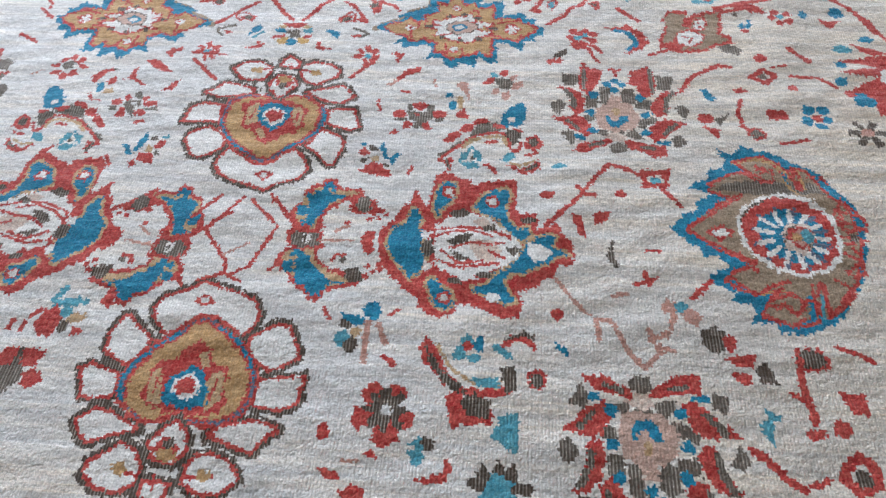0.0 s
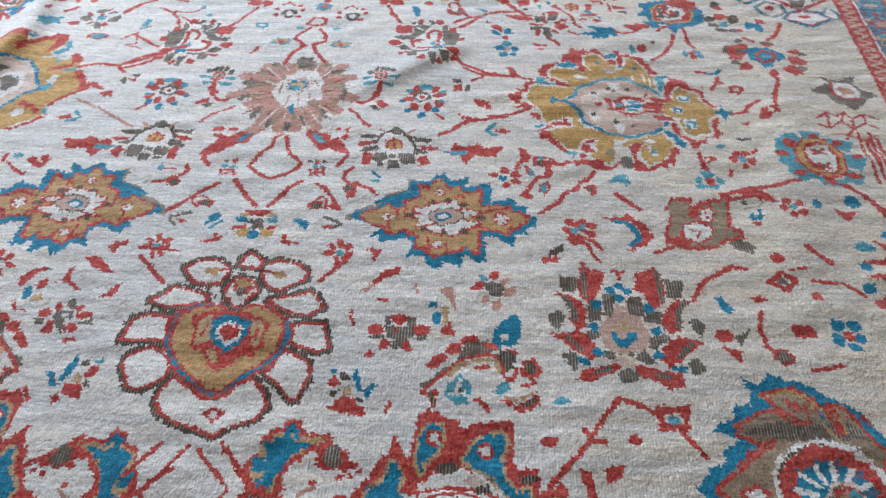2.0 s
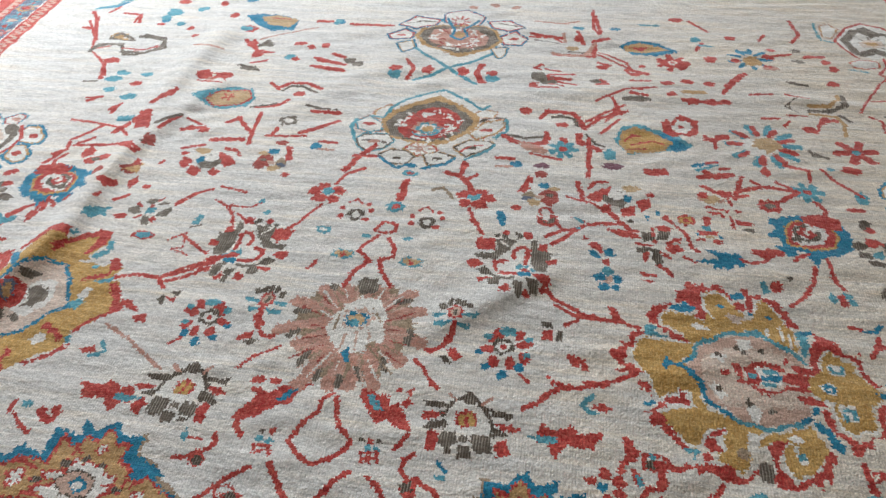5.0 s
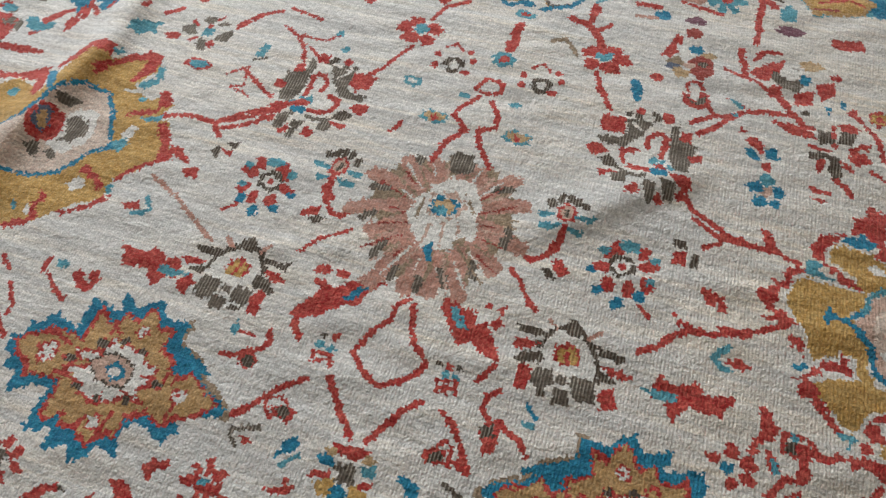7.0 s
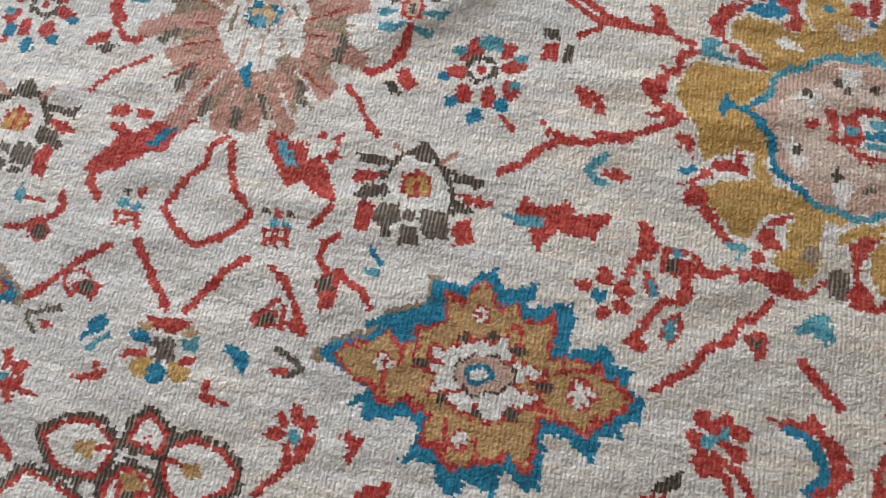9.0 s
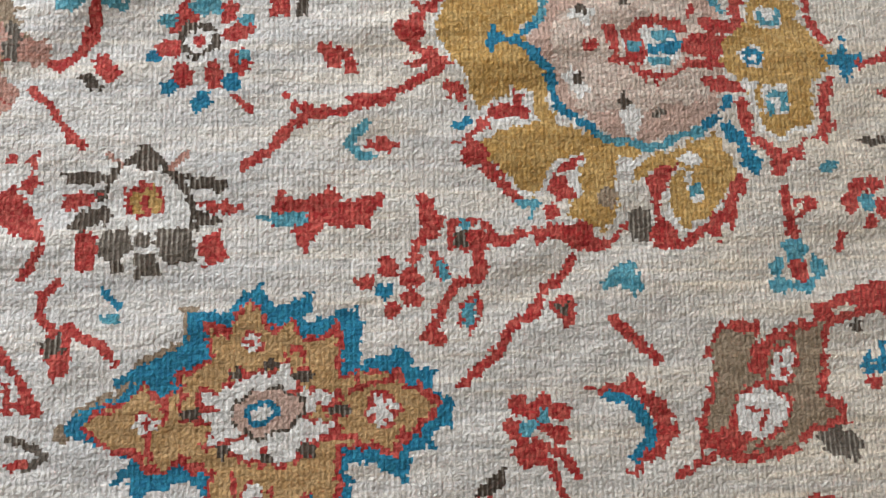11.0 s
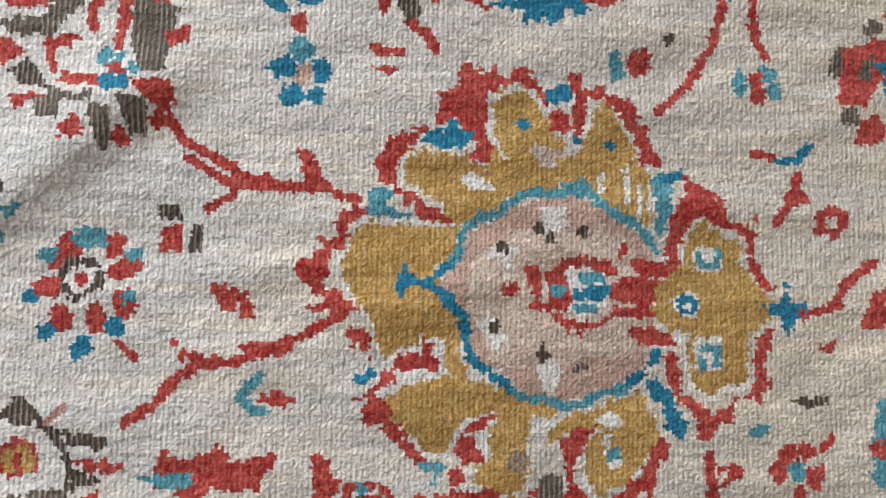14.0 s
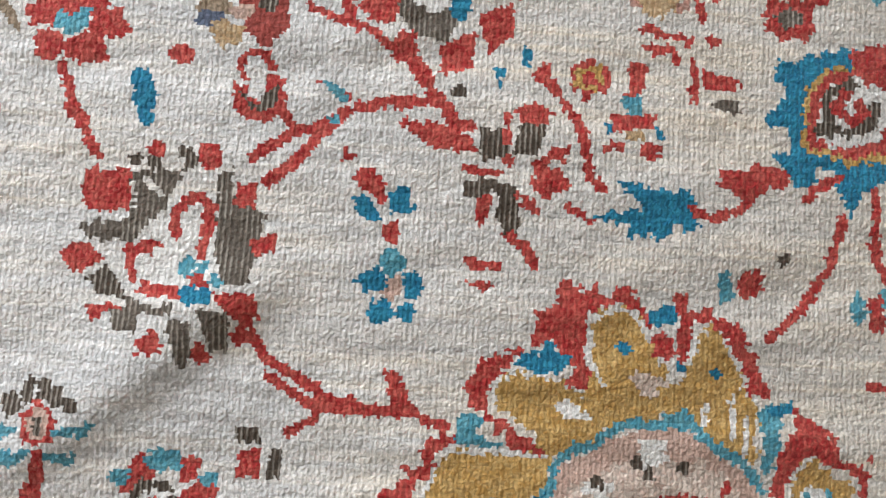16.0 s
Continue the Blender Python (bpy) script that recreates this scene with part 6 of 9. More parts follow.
def scatter_far(p):
    p.line("red", 11, -97, 11, -62, 48)
    p.line("red", 11, -48, 13, -45, 60)
    p.line("red", 11, -138, -69, -89, -63, -56, -63)
    p.line("red", 11, -239, 80, -222, 96)
    p.dot("aqua", -105, -6, 18, 13)
    p.line("red", 10, -102, -28, -89, -14)
    p.dot("umber", -242, 10, 34, 11)
    p.line("red", 13, -216, 12, -188, 32)
    p.dot("aqua", -181, 22, 16, 10)
    p.fill("red", -193, -35, -170, -14, -152, -38, -173, -51)
    p.dot("red", -185, -65, 16, 14)
    p.dot("umber", -153, 62, 21, 14)
    p.dot("umber", -179, 105, 12, 11)
    p.dot("red", -234, 78, 16, 11)
    p.line("red", 14, -19, 331, 4, 369)
    p.line("red", 13, 94, 357, 123, 410)
    p.line("red", 11, -123, 193, -104, 240)
    p.dot("red", -15, 215, 16, 13)
    p.dot("red", 16, 225, 16, 13)
    p.dot("umber", -4, 220, 12, 7)
    p.dot("brick", 28, 174, 12, 14)
    p.dot("umber", 92, 299, 15, 15)
    p.fill("brick", 69, 198, 111, 228, 119, 189, 91, 175)
    p.fill("apricot", 79, 191, 116, 219, 116, 183)
    p.dot("red", 73, 131, 12, 8)
    p.dot("red", 121, 153, 10, 17)
    p.line("red", 10, 70, 85, 75, 98)
    p.dot("red", 161, 143, 10, 7)
    p.line("red", 10, 111, 86, 134, 107)
    p.dot("red", 150, 41, 14, 8)
    p.line("red", 11, 182, 290, 227, 310)
    p.line("red", 11, 24, 284, 76, 258)
    p.dot("aqua", -16, 389, 23, 11)
    p.line("red", 10, -13, 333, 8, 363)
    p.line("red", 10, -86, 270, 24, 284)


def far_medallion_b(p):
    p.fill("cream", -100, -62, -34, -117, 14, -170, 87, -123, 128, -75, 109, -26, 38, -84, -78, -29)
    p.line("aqua", 11, -98, -70, -62, -110, -28, -132, 15, -174, 59, -214, 99, -245)
    p.line("aqua", 11, -67, -245, -21, -212, 15, -174, 88, -127, 130, -79)
    p.petal("blue", 7, "red", 4, "cream", -163, 56, -124, 117, -48, 99, -60, 67, -112, 39)
    p.line("umber", 6, -148, 65, -104, 89, -62, 86)
    p.petal("blue", 7, "red", 4, "cream", -186, -8, -142, 30, -114, 12, -118, -21, -170, -30)
    p.dot("red", -149, -3, 14, 5)
    p.petal("blue", 7, "apricot", 3, "cream", -147, -58, -108, -37, -97, -70, -123, -106)
    p.petal("blue", 7, "red", 4, "cream", 98, 105, 162, 115, 205, 65, 166, 43, 117, 65)
    p.line("umber", 6, 131, 96, 172, 79, 205, 68)
    p.petal("blue", 7, "red", 4, "cream", 145, 14, 182, 40, 217, 6, 202, -24, 155, -25)
    p.dot("red", 180, 6, 14, 5)
    p.petal("blue", 7, "apricot", 3, "cream", 120, -50, 164, -46, 160, -90, 146, -106)
    p.petal("blue", 6, "red", 3, "cream", -31, 90, -37, 140, -23, 157, 25, 173, 83, 132, 68, 74)
    p.fill("apricot", -110, 1, -95, 36, -44, 67, 20, 77, 84, 77, 126, 50, 150, -8, 119, -59, 65, -92, 33, -111, -20, -80, -78, -53)
    p.fill("grey", -96, -2, -80, 40, -35, 63, 85, 69, 120, 43, 139, -9, 111, -51, 60, -79, 31, -92, -17, -72, -67, -45)
    p.fill("rose", -68, -12, -56, 37, -1, 50, 71, 45, 107, 8, 103, -34, 58, -63, -4, -56, -49, -41)
    p.mottle("cream", 17, -7, 78, 62, 46, 3)
    p.mottle("brick", 17, -7, 70, 55, 16, 8)
    p.petals("red", 13, 98, 9, 14, 30, 5)
    p.line("blue", 9, -26, 109, 5, 38, -2, 0, 27, -14, 46, 14, 30, 45, 69, 110)
    p.dot("apricot", 22, 17, 16, 12)


def curls(p):
    p.line("red", 10, -110, 30, -89, -1, -100, -53)
    p.dot("aqua", -137, -37, 18, 17)
    p.dot("red", -141, -9, 15, 14)
    p.dot("red", -54, -1, 14, 22)
    p.dot("red", 44, 2, 14, 22)
    p.line("red", 10, 88, 45, 79, -8, 97, -49)
    p.dot("red", 124, -1, 15, 14)
    p.dot("aqua", 126, -27, 18, 14)


def bars(p):
    p.dot("blue", 11, -7, 13, 14)
    p.line("red", 10, -35, 11, 6, 13)
    p.line("rose", 9, -33, -20, 1, -18)


def left_y(p):
    p.line("red", 15, 25, 53, -1, 5, -24, -47)
    p.line("red", 11, -15, 5, 34, 11)


def bird_a(p):
    p.fill("aqua", -93, -24, -74, 28, -36, 43, 8, 24, 51, 8, 88, -31, 50, -53, 8, -59, -62, -79)
    p.fill("blue", 1, 7, 33, 16, 57, -20, 78, -38, 40, -53, 29, -33)
    p.fill("apricot", -82, -36, -74, 12, -43, 30, 1, 11, 40, -21, 26, -49, -20, -68, -65, -75)
    p.fill("gold", -75, -32, -69, 3, -43, 20, -3, 4, 29, -25, 15, -46, -20, -60, -61, -67)
    p.line("red", 6, -70, -24, -50, -1, -32, -2)
    p.line("red", 7, -56, -42, -6, -21, 22, -33)
    p.line("brick", 5, -66, -62, -20, -55)


def bird_b(p):
    p.fill("blue", -71, 4, -32, 39, 36, 31, 90, -15, 30, -46, -36, -42)
    p.fill("apricot", -59, 4, -15, 28, 35, 14, 62, -6, -2, -33, -52, -22)
    p.fill("red", -42, 1, 9, 7, -10, -18)


def bird_c(p):
    p.fill("blue", -104, 30, -59, 44, -3, 41, 73, 11, 73, -50, 11, -63, -44, -31)
    p.fill("straw", -53, 24, -2, 38, 69, 11, 56, -34, -9, -29)
    p.line("red", 5, -16, 21, 44, 15)


def bird_d(p):
    p.fill("aqua", -104, 1, -41, 33, -5, 59, 48, 53, 70, 8, 58, -28, 2, -50, -41, -40)
    p.fill("red", -61, -14, -27, 35, 41, 51, 62, 8, 42, -25, -27, -40)
    p.fill("straw", -55, -12, -26, 30, 38, 46, 56, 9, 37, -20, -24, -34)
    p.petals("red", -3, 8, 5, 6, 16, 6)


def arch_a(p):
    p.line("red", 14, -51, -4, -36, 21, -4, 22, 28, 17, 46, -14, 54, -44)
    p.line("umber", 9, -22, -1, -3, 6, 30, -5, 40, -35)
    p.dot("red", 1, -35, 14, 10)
    p.line("red", 15, -135, -95, -104, -119, -66, -121, -36, -113, -33, -74)
    p.line("umber", 8, -124, -92, -84, -100, -43, -89)
    p.fill("red", -4, -91, 14, -87, 18, -113, 7, -128)
    p.fill("red", 35, -68, 50, -65, 52, -95, 75, -107, 98, -125, 92, -137, 54, -115, 37, -114)
    p.line("umber", 6, 58, -69, 82, -105, 101, -112)
    p.line("red", 10, 59, -37, 91, 4, 157, 42)
    p.line("red", 9, 94, -59, 122, -20, 140, 4)


def arch_b(p):
    p.line("red", 13, -70, 49, -44, 71, 3, 72, 45, 46)
    p.line("umber", 8, -57, 33, -40, 58, -9, 58, 35, 27)
    p.line("red", 13, -102, -50, -50, -40, -26, -15)
    p.line("umber", 7, -116, -51, -54, -28)
    p.line("umber", 8, 32, -34, 64, -44, 110, -44)
    p.line("red", 13, 52, -57, 120, -56)
    p.dot("red", -6, 18, 16, 14)


def ring_leaf(p):
    p.fill("red", -51, -13, -35, 0, -30, -20, -17, 11, -6, 23, 22, 5, 35, 0, 30, -53, 7, -67, -7, -57, -28, -70, -48, -56)
    p.fill("cream", -28, -27, -13, -3, 14, -7, 19, -30, 4, -51, -20, -47)
    p.dot("red", -8, -27, 5, 5)


def aqua_flower(p):
    p.petals("aqua", 0, 0, 7, 10, 28, 16)
    p.dot("red", 0, 0, 8)
    p.dot("aqua", 108, -9, 14, 20)


def thin_vines(p):
    p.line("red", 11, -0, 71, 0, -75)
    p.line("red", 8, -134, -4, -64, -16)
    p.line("red", 8, 18, 240, 89, 294, 168, 314)
    p.line("red", 8, 24, 479, 111, 407)
    p.line("red", 10, 57, 256, 77, 187)
    p.fill("red", 119, -31, 170, -21, 176, -45, 127, -50)
    p.dot("plum", 53, -28, 23, 11)


def sun_flower(p):
    p.petals("aqua", 1, 5, 10, 48, 80, 17)
    p.petals("red", 1, 5, 9, 42, 72, 15, 20)
    p.dot("cream", -6, -2, 38, 34)
    p.dot("straw", 10, 9, 30, 26)


def sun_flower_b(p):
    p.petals("blue", -2, 8, 9, 26, 55, 12)
    p.dot("apricot", 6, -4, 24, 22)
    p.dot("red", 51, 22, 14, 10)
    p.dot("rose", 46, -35, 20, 14)
    p.dot("red", -38, -5, 12, 10)


def six_flower(p):
    p.petals("red", 0, 0, 6, 16, 42, 19, 10)
    p.dot("aqua", 0, 0, 9, 9)


def brackets(p):
    p.line("umber", 14, -48, -2, 0, 0, 37, 21, 45, 71)
    p.line("apricot", 10, -46, 18, 0, 17, 31, 52, 34, 76)
    p.line("apricot", 10, -49, -17, 10, -21, 20, -53, 12, -101)
    p.line("umber", 9, 19, -15, 39, -38)
    p.line("umber", 5, -103, 11, -64, 53)
    p.line("umber", 5, -103, 11, -78, -10)
    p.line("red", 6, -93, 63, -44, 42)
    p.line("red", 6, -104, -29, -59, -27)
    p.line("red", 8, -70, -82, -51, -98, -30, -44)


def brackets_b(p):
    p.line("umber", 12, -87, 38, -9, 30)
    p.dot("apricot", -63, 54, 26, 12)
    p.line("umber", 9, -107, -33, -66, -4, -25, -11, 5, -60, 43, -55, 109, -10, 83, 51, 16, 63)
    p.line("red", 6, -95, -33, -58, -15)
    p.line("red", 5, 4, -50, 88, -1)
    p.line("red", 8, -206, 132, -140, 39, -99, -48, -33, -108)


def grey_palmette(p):
    p.fill("cream", -105, 24, -60, 99, -12, 130, 38, 107, 73, 61, 79, 0, 44, -48, -21, -73, -89, -51)
    p.fill("grey", -90, 23, -51, 88, -6, 109, 21, 76, 61, 68, 77, 8, 46, -41, 10, -62, -13, -46, -52, -64, -79, -43)
    p.fill("cream", -69, 17, -32, 72, -6, 44, 34, 63, 50, 9, 18, -36, -14, -21, -56, -39)
    p.petals("grey", -13, 10, 8, 22, 40, 5)
    p.fill("blush", -46, 13, -16, 36, 15, 26, 22, 1, -14, -21, -43, -17)
    p.dot("apricot", -15, 7, 17, 12)
    p.line("red", 8, -105, 24, -60, 99, -12, 130, 38, 107, 70, 68, 79, 0)
    p.line("red", 7, -107, 16, -88, -43, -67, -76)
    p.petal("rose", 4, "apricot", 3, "cream", -129, 105, -103, 119, -86, 86, -112, 32, -136, 39)
    p.petal("apricot", 4, "red", 3, "cream", -98, -104, -67, -90, -27, -95, -25, -119, -60, -130, -92, -126)
    p.petal("apricot", 4, "red", 3, "cream", 2, -92, 41, -87, 58, -114, 23, -148, -3, -134)
    p.line("aqua", 7, -144, 119, -147, 65, -144, 19, -116, 8)
    p.line("aqua", 6, -107, -142, -62, -151)
    p.line("aqua", 6, 65, -79, 65, -138)
    p.line("red", 6, -4, -71, -7, -113, -36, -159, -22, -176, -0, -171, 8, -126)
    p.dot("red", 57, -48, 12, 8)


def stems(p):
    p.line("red", 6, 9, 176, -20, 141, -42, 101, -78, 44, -103, -5)
    p.line("red", 5, -62, 54, -7, 67)
    p.line("red", 6, 46, 161, 65, 132, 80, 84, 86, 56)
    p.line("red", 5, 38, 51, 86, 56)
    p.line("red", 5, 15, 152, 10, 45, 14, -54, 10, -135)
    p.line("red", 5, 26, 152, 22, 44, 24, -54, 23, -134)
    p.line("red", 6, -87, -18, -62, -37, -66, -83, -37, -99, -15, -123, 2, -157)
    p.line("red", 5, -70, -139, -48, -112)
    p.line("red", 5, -56, -51, -11, -63)
    p.line("red", 7, 5, -160, 42, -142, 76, -113, 100, -79, 99, -52)
    p.line("red", 4, 49, -77, 87, -74)
    p.dot("umber", 25, -6, 8, 5)
    p.dot("umber", -46, -16, 8, 5)
    p.line("red", 6, 59, -34, 76, -39)


def border_palmette(p):
    p.petal("blue", 9, "apricot", 4, "cream", -122, 40, -92, 76, -61, 75, -54, 51, -69, 16, -107, 10, -125, 16)
    p.dot("red", -93, 42, 12, 9)
    p.petal("blue", 9, "apricot", 4, "cream", -126, -30, -98, -1, -75, -7, -73, -47, -107, -65, -125, -52)
    p.dot("red", -96, -32, 10, 9)
    p.petal("blue", 8, "apricot", 4, "cream", -87, -90, -60, -69, -28, -80, -26, -107, -57, -123, -76, -109)
    p.dot("red", -57, -91, 11, 7)
    p.petal("blue", 9, "red", 4, "cream", -29, -138, -13, -113, 19, -102, 53, -108, 76, -134, 51, -149, 24, -164, -6, -149)
    p.dot("red", 19, -126, 15, 7)
    p.petal("blue", 6, "apricot", 3, "cream", 83, -87, 99, -108, 97, -134, 81, -129, 69, -113)
    p.petal("aqua", 6, "red", 4, "cream", -28, 118, -8, 130, 23, 105, 7, 80, -21, 81)
    p.dot("rose", -8, 104, 12, 8)
    p.petal("aqua", 6, "red", 4, "cream", 36, 104, 77, 135, 105, 122, 99, 91, 60, 79)
    p.dot("rose", 72, 108, 12, 8)
    p.fill("cream", -57, 63, -28, 81, 21, 74, 95, 91, 113, 36, 100, -32, 19, -102, -45, -58, -72, -19)
    p.line("red", 10, -42, 75, -69, 27, -69, -19, -43, -47, 18, -97, 104, -38)
    p.fill("grey", -44, 63, -14, 83, -1, 68, -19, 42, -33, 36, -37, -2, -22, -20, -22, -44, -46, -33, -53, 15)
    p.fill("grey", 23, 82, 88, 88, 102, 49, 107, 13, 79, -46, 54, -62, 63, -21, 87, 2, 72, 35, 54, 59)
    p.fill("grey", -6, -42, 14, -59, 42, -48, 23, -94, 1, -83)
    p.fill("blush", -23, 27, 4, 56, 49, 61, 69, 25, 65, -9, 33, -37, -3, -37, -25, -14)
    p.line("rose", 4, -17, 15, -1, 40, 45, 49, 61, 20)
    p.fill("slate", 2, 38, 39, 49, 52, 14, 36, -6, 11, -5)
    p.fill("apricot", 8, 32, 34, 42, 44, 14, 28, 0, 11, 3)
    p.dot("cream", 23, 20, 9, 7)


def blue_heart_flower(p):
    p.fill("red", -73, 27, -47, 39, -24, 37, -35, 4, -54, -25, -79, -24)
    p.fill("grey", -54, 18, -42, 23, -47, 4, -56, 2)
    p.fill("red", -61, -40, -42, -34, -32, -49, -47, -64, -63, -60)
    p.fill("blue", -41, 13, -10, 29, 21, 24, 46, -1, 46, -19, 18, -29, -5, -55, -15, -34, -34, -20, -31, 4)
    p.line("red", 7, -13, 2, 2, 13, 24, 4, 22, -19, -5, -34, -15, -20, -15, 0)
    p.dot("aqua", 3, -10, 10, 7)
    p.fill("aqua", 0, -38, 16, -41, 7, -56)
    p.fill("red", 56, 13, 82, 24, 87, 8, 70, 2)
    p.fill("red", 51, -14, 74, -4, 93, -32, 78, -43, 53, -34)
    p.fill("red", 33, -50, 58, -39, 76, -71, 53, -77, 34, -64)
    p.fill("red", -6, -75, 11, -56, 17, -75, 0, -98)
    p.fill("grey", -85, 23, -73, 34, -75, 9, -87, 3)
    p.line("red", 9, -29, 65, -10, 49)
    p.dot("grey", 21, 43, 14, 7)
    p.dot("red", 20, 37, 11, 6)
    p.dot("grey", 75, -54, 9, 8)
    p.dot("grey", -70, -36, 9, 8)
    p.dot("grey", 90, 3, 9, 5)
    p.dot("grey", -44, 51, 9, 7)


def dark_knot_flower(p):
    p.dot("umber", -2, 76, 12, 14)
    p.dot("umber", -26, 15, 12, 11)
    p.dot("umber", -21, -12, 12, 10)
    p.dot("umber", 29, 13, 13, 16)
    p.dot("umber", -7, -34, 13, 10)
    p.dot("umber", 19, -34, 10, 9)
    p.dot("red", 2, 24, 16, 11)
    p.dot("red", 5, 62, 10, 8)
    p.dot("red", 33, -33, 8, 6)
    p.dot("aqua", 5, -8, 12, 10)
    p.dot("blue", 63, -12, 10, 14)
    p.dot("blue", 81, -22, 10, 16)
    p.dot("red", 90, 5, 10, 10)
    p.line("red", 10, 138, -4, 115, -49, 90, -72)


def spiral_flower(p):
    p.fill("blue", -89, -10, -71, 3, -64, 18, -77, 26, -74, 45, -63, 42, -47, 49, -11, 59, 20, 64, 61, 53, 76, 8, 70, -33, 43, -56, 16, -63, 5, -70, -8, -92, -15, -71, -23, -64, -59, -66, -62, -52, -75, -43, -59, -34, -63, -17, -75, -18)
    p.fill("ivory", -38, -50, -23, -52, -20, -64, -36, -59)
    p.fill("gold", -51, -32, -47, 21, -26, 40, 10, 45, 40, 36, 54, -3, 37, -37, -3, -45)
    p.fill("red", -46, -29, -42, 18, -24, 36, 10, 41, 39, 31, 48, -1, 32, -31, -4, -38)
    p.fill("cream", -37, -23, -34, 13, -21, 27, 4, 34, 28, 25, 33, 0, 16, -22, -19, -29)
    p.fill("red", -11, 56, 24, 66, 64, 53, 65, 20, 36, 23, 20, 29, 5, 27)
    p.line("umber", 10, -5, 28, -26, 18, -28, -11, -10, -17, 14, -5, 16, 9)
    p.line("umber", 8, -37, -14, -25, -20)
    p.line("red", 9, -11, 18, -21, 6, -6, -7, 6, 2, -0, 10)
    p.line("red", 9, -46, -79, -36, -68, -19, -59)
    p.line("red", 9, 30, 37, 46, 79, 29, 106)


def thorn_vine(p):
    p.line("red", 11, -66, -1, -3, 19, 60, 8, 17, -27)
    p.line("red", 8, -34, 35, -4, 16)
    p.line("red", 10, 21, 40, 60, 8)
    p.line("red", 10, -77, -26, -49, -14)
    p.dot("red", -7, -44, 23, 20)
    p.dot("grey", -7, -44, 12, 8)
    p.line("red", 8, 46, 101, 97, 84, 92, 50)
    p.line("red", 8, 122, 91, 150, 51, 191, 4)
    p.dot("red", 4, 74, 9, 17)


def small_reds(p):
    p.line("red", 13, -15, -4, 11, -11)
    p.line("red", 13, -38, -149, -18, -147)
    p.line("grey", 8, -78, 52, -47, 31)
    p.dot("red", -423, -257, 14, 8)
    p.line("red", 11, 113, -9, 135, -4)


def west_flowers(p):
    p.dot("grey", -141, -220, 11, 9)
    p.dot("grey", -136, -192, 11, 9)
    p.dot("grey", -108, -217, 11, 9)
    p.dot("grey", -158, -177, 11, 9)
    p.dot("red", -159, -134, 10, 9)
    p.dot("red", -149, -126, 10, 9)
    p.dot("red", -142, -166, 10, 9)
    p.line("red", 10, -98, -51, -72, -30, -86, 11, -68, 30, -31, 83)
    p.line("red", 10, -20, -2, 71, 8, 105, -14)
    p.line("red", 11, -276, -179, -239, -205, -221, -242)
    p.dot("red", -268, -239, 10, 9)
    p.fill("red", -164, -311, -161, -289, -131, -307, -135, -328)
    p.dot("red", -163, -339, 11, 8)
    p.dot("grey", -132, -289, 10, 8)
    p.line("red", 9, -116, -349, -77, -350, -36, -342)
    p.dot("aqua", -75, -291, 13, 8)
    p.dot("aqua", -58, -281, 13, 8)
    p.dot("aqua", -97, -274, 13, 8)
    p.line("red", 10, -20, -279, -11, -238, -15, -202)
    p.line("red", 10, -69, -273, -50, -249)
    p.dot("red", 82, -138, 13, 10)
    p.dot("red", 102, -139, 13, 10)
    p.fill("brick", 104, 7, 98, 47, 121, 44, 136, 8)
    p.line("umber", 12, 102, 94, 148, 137)


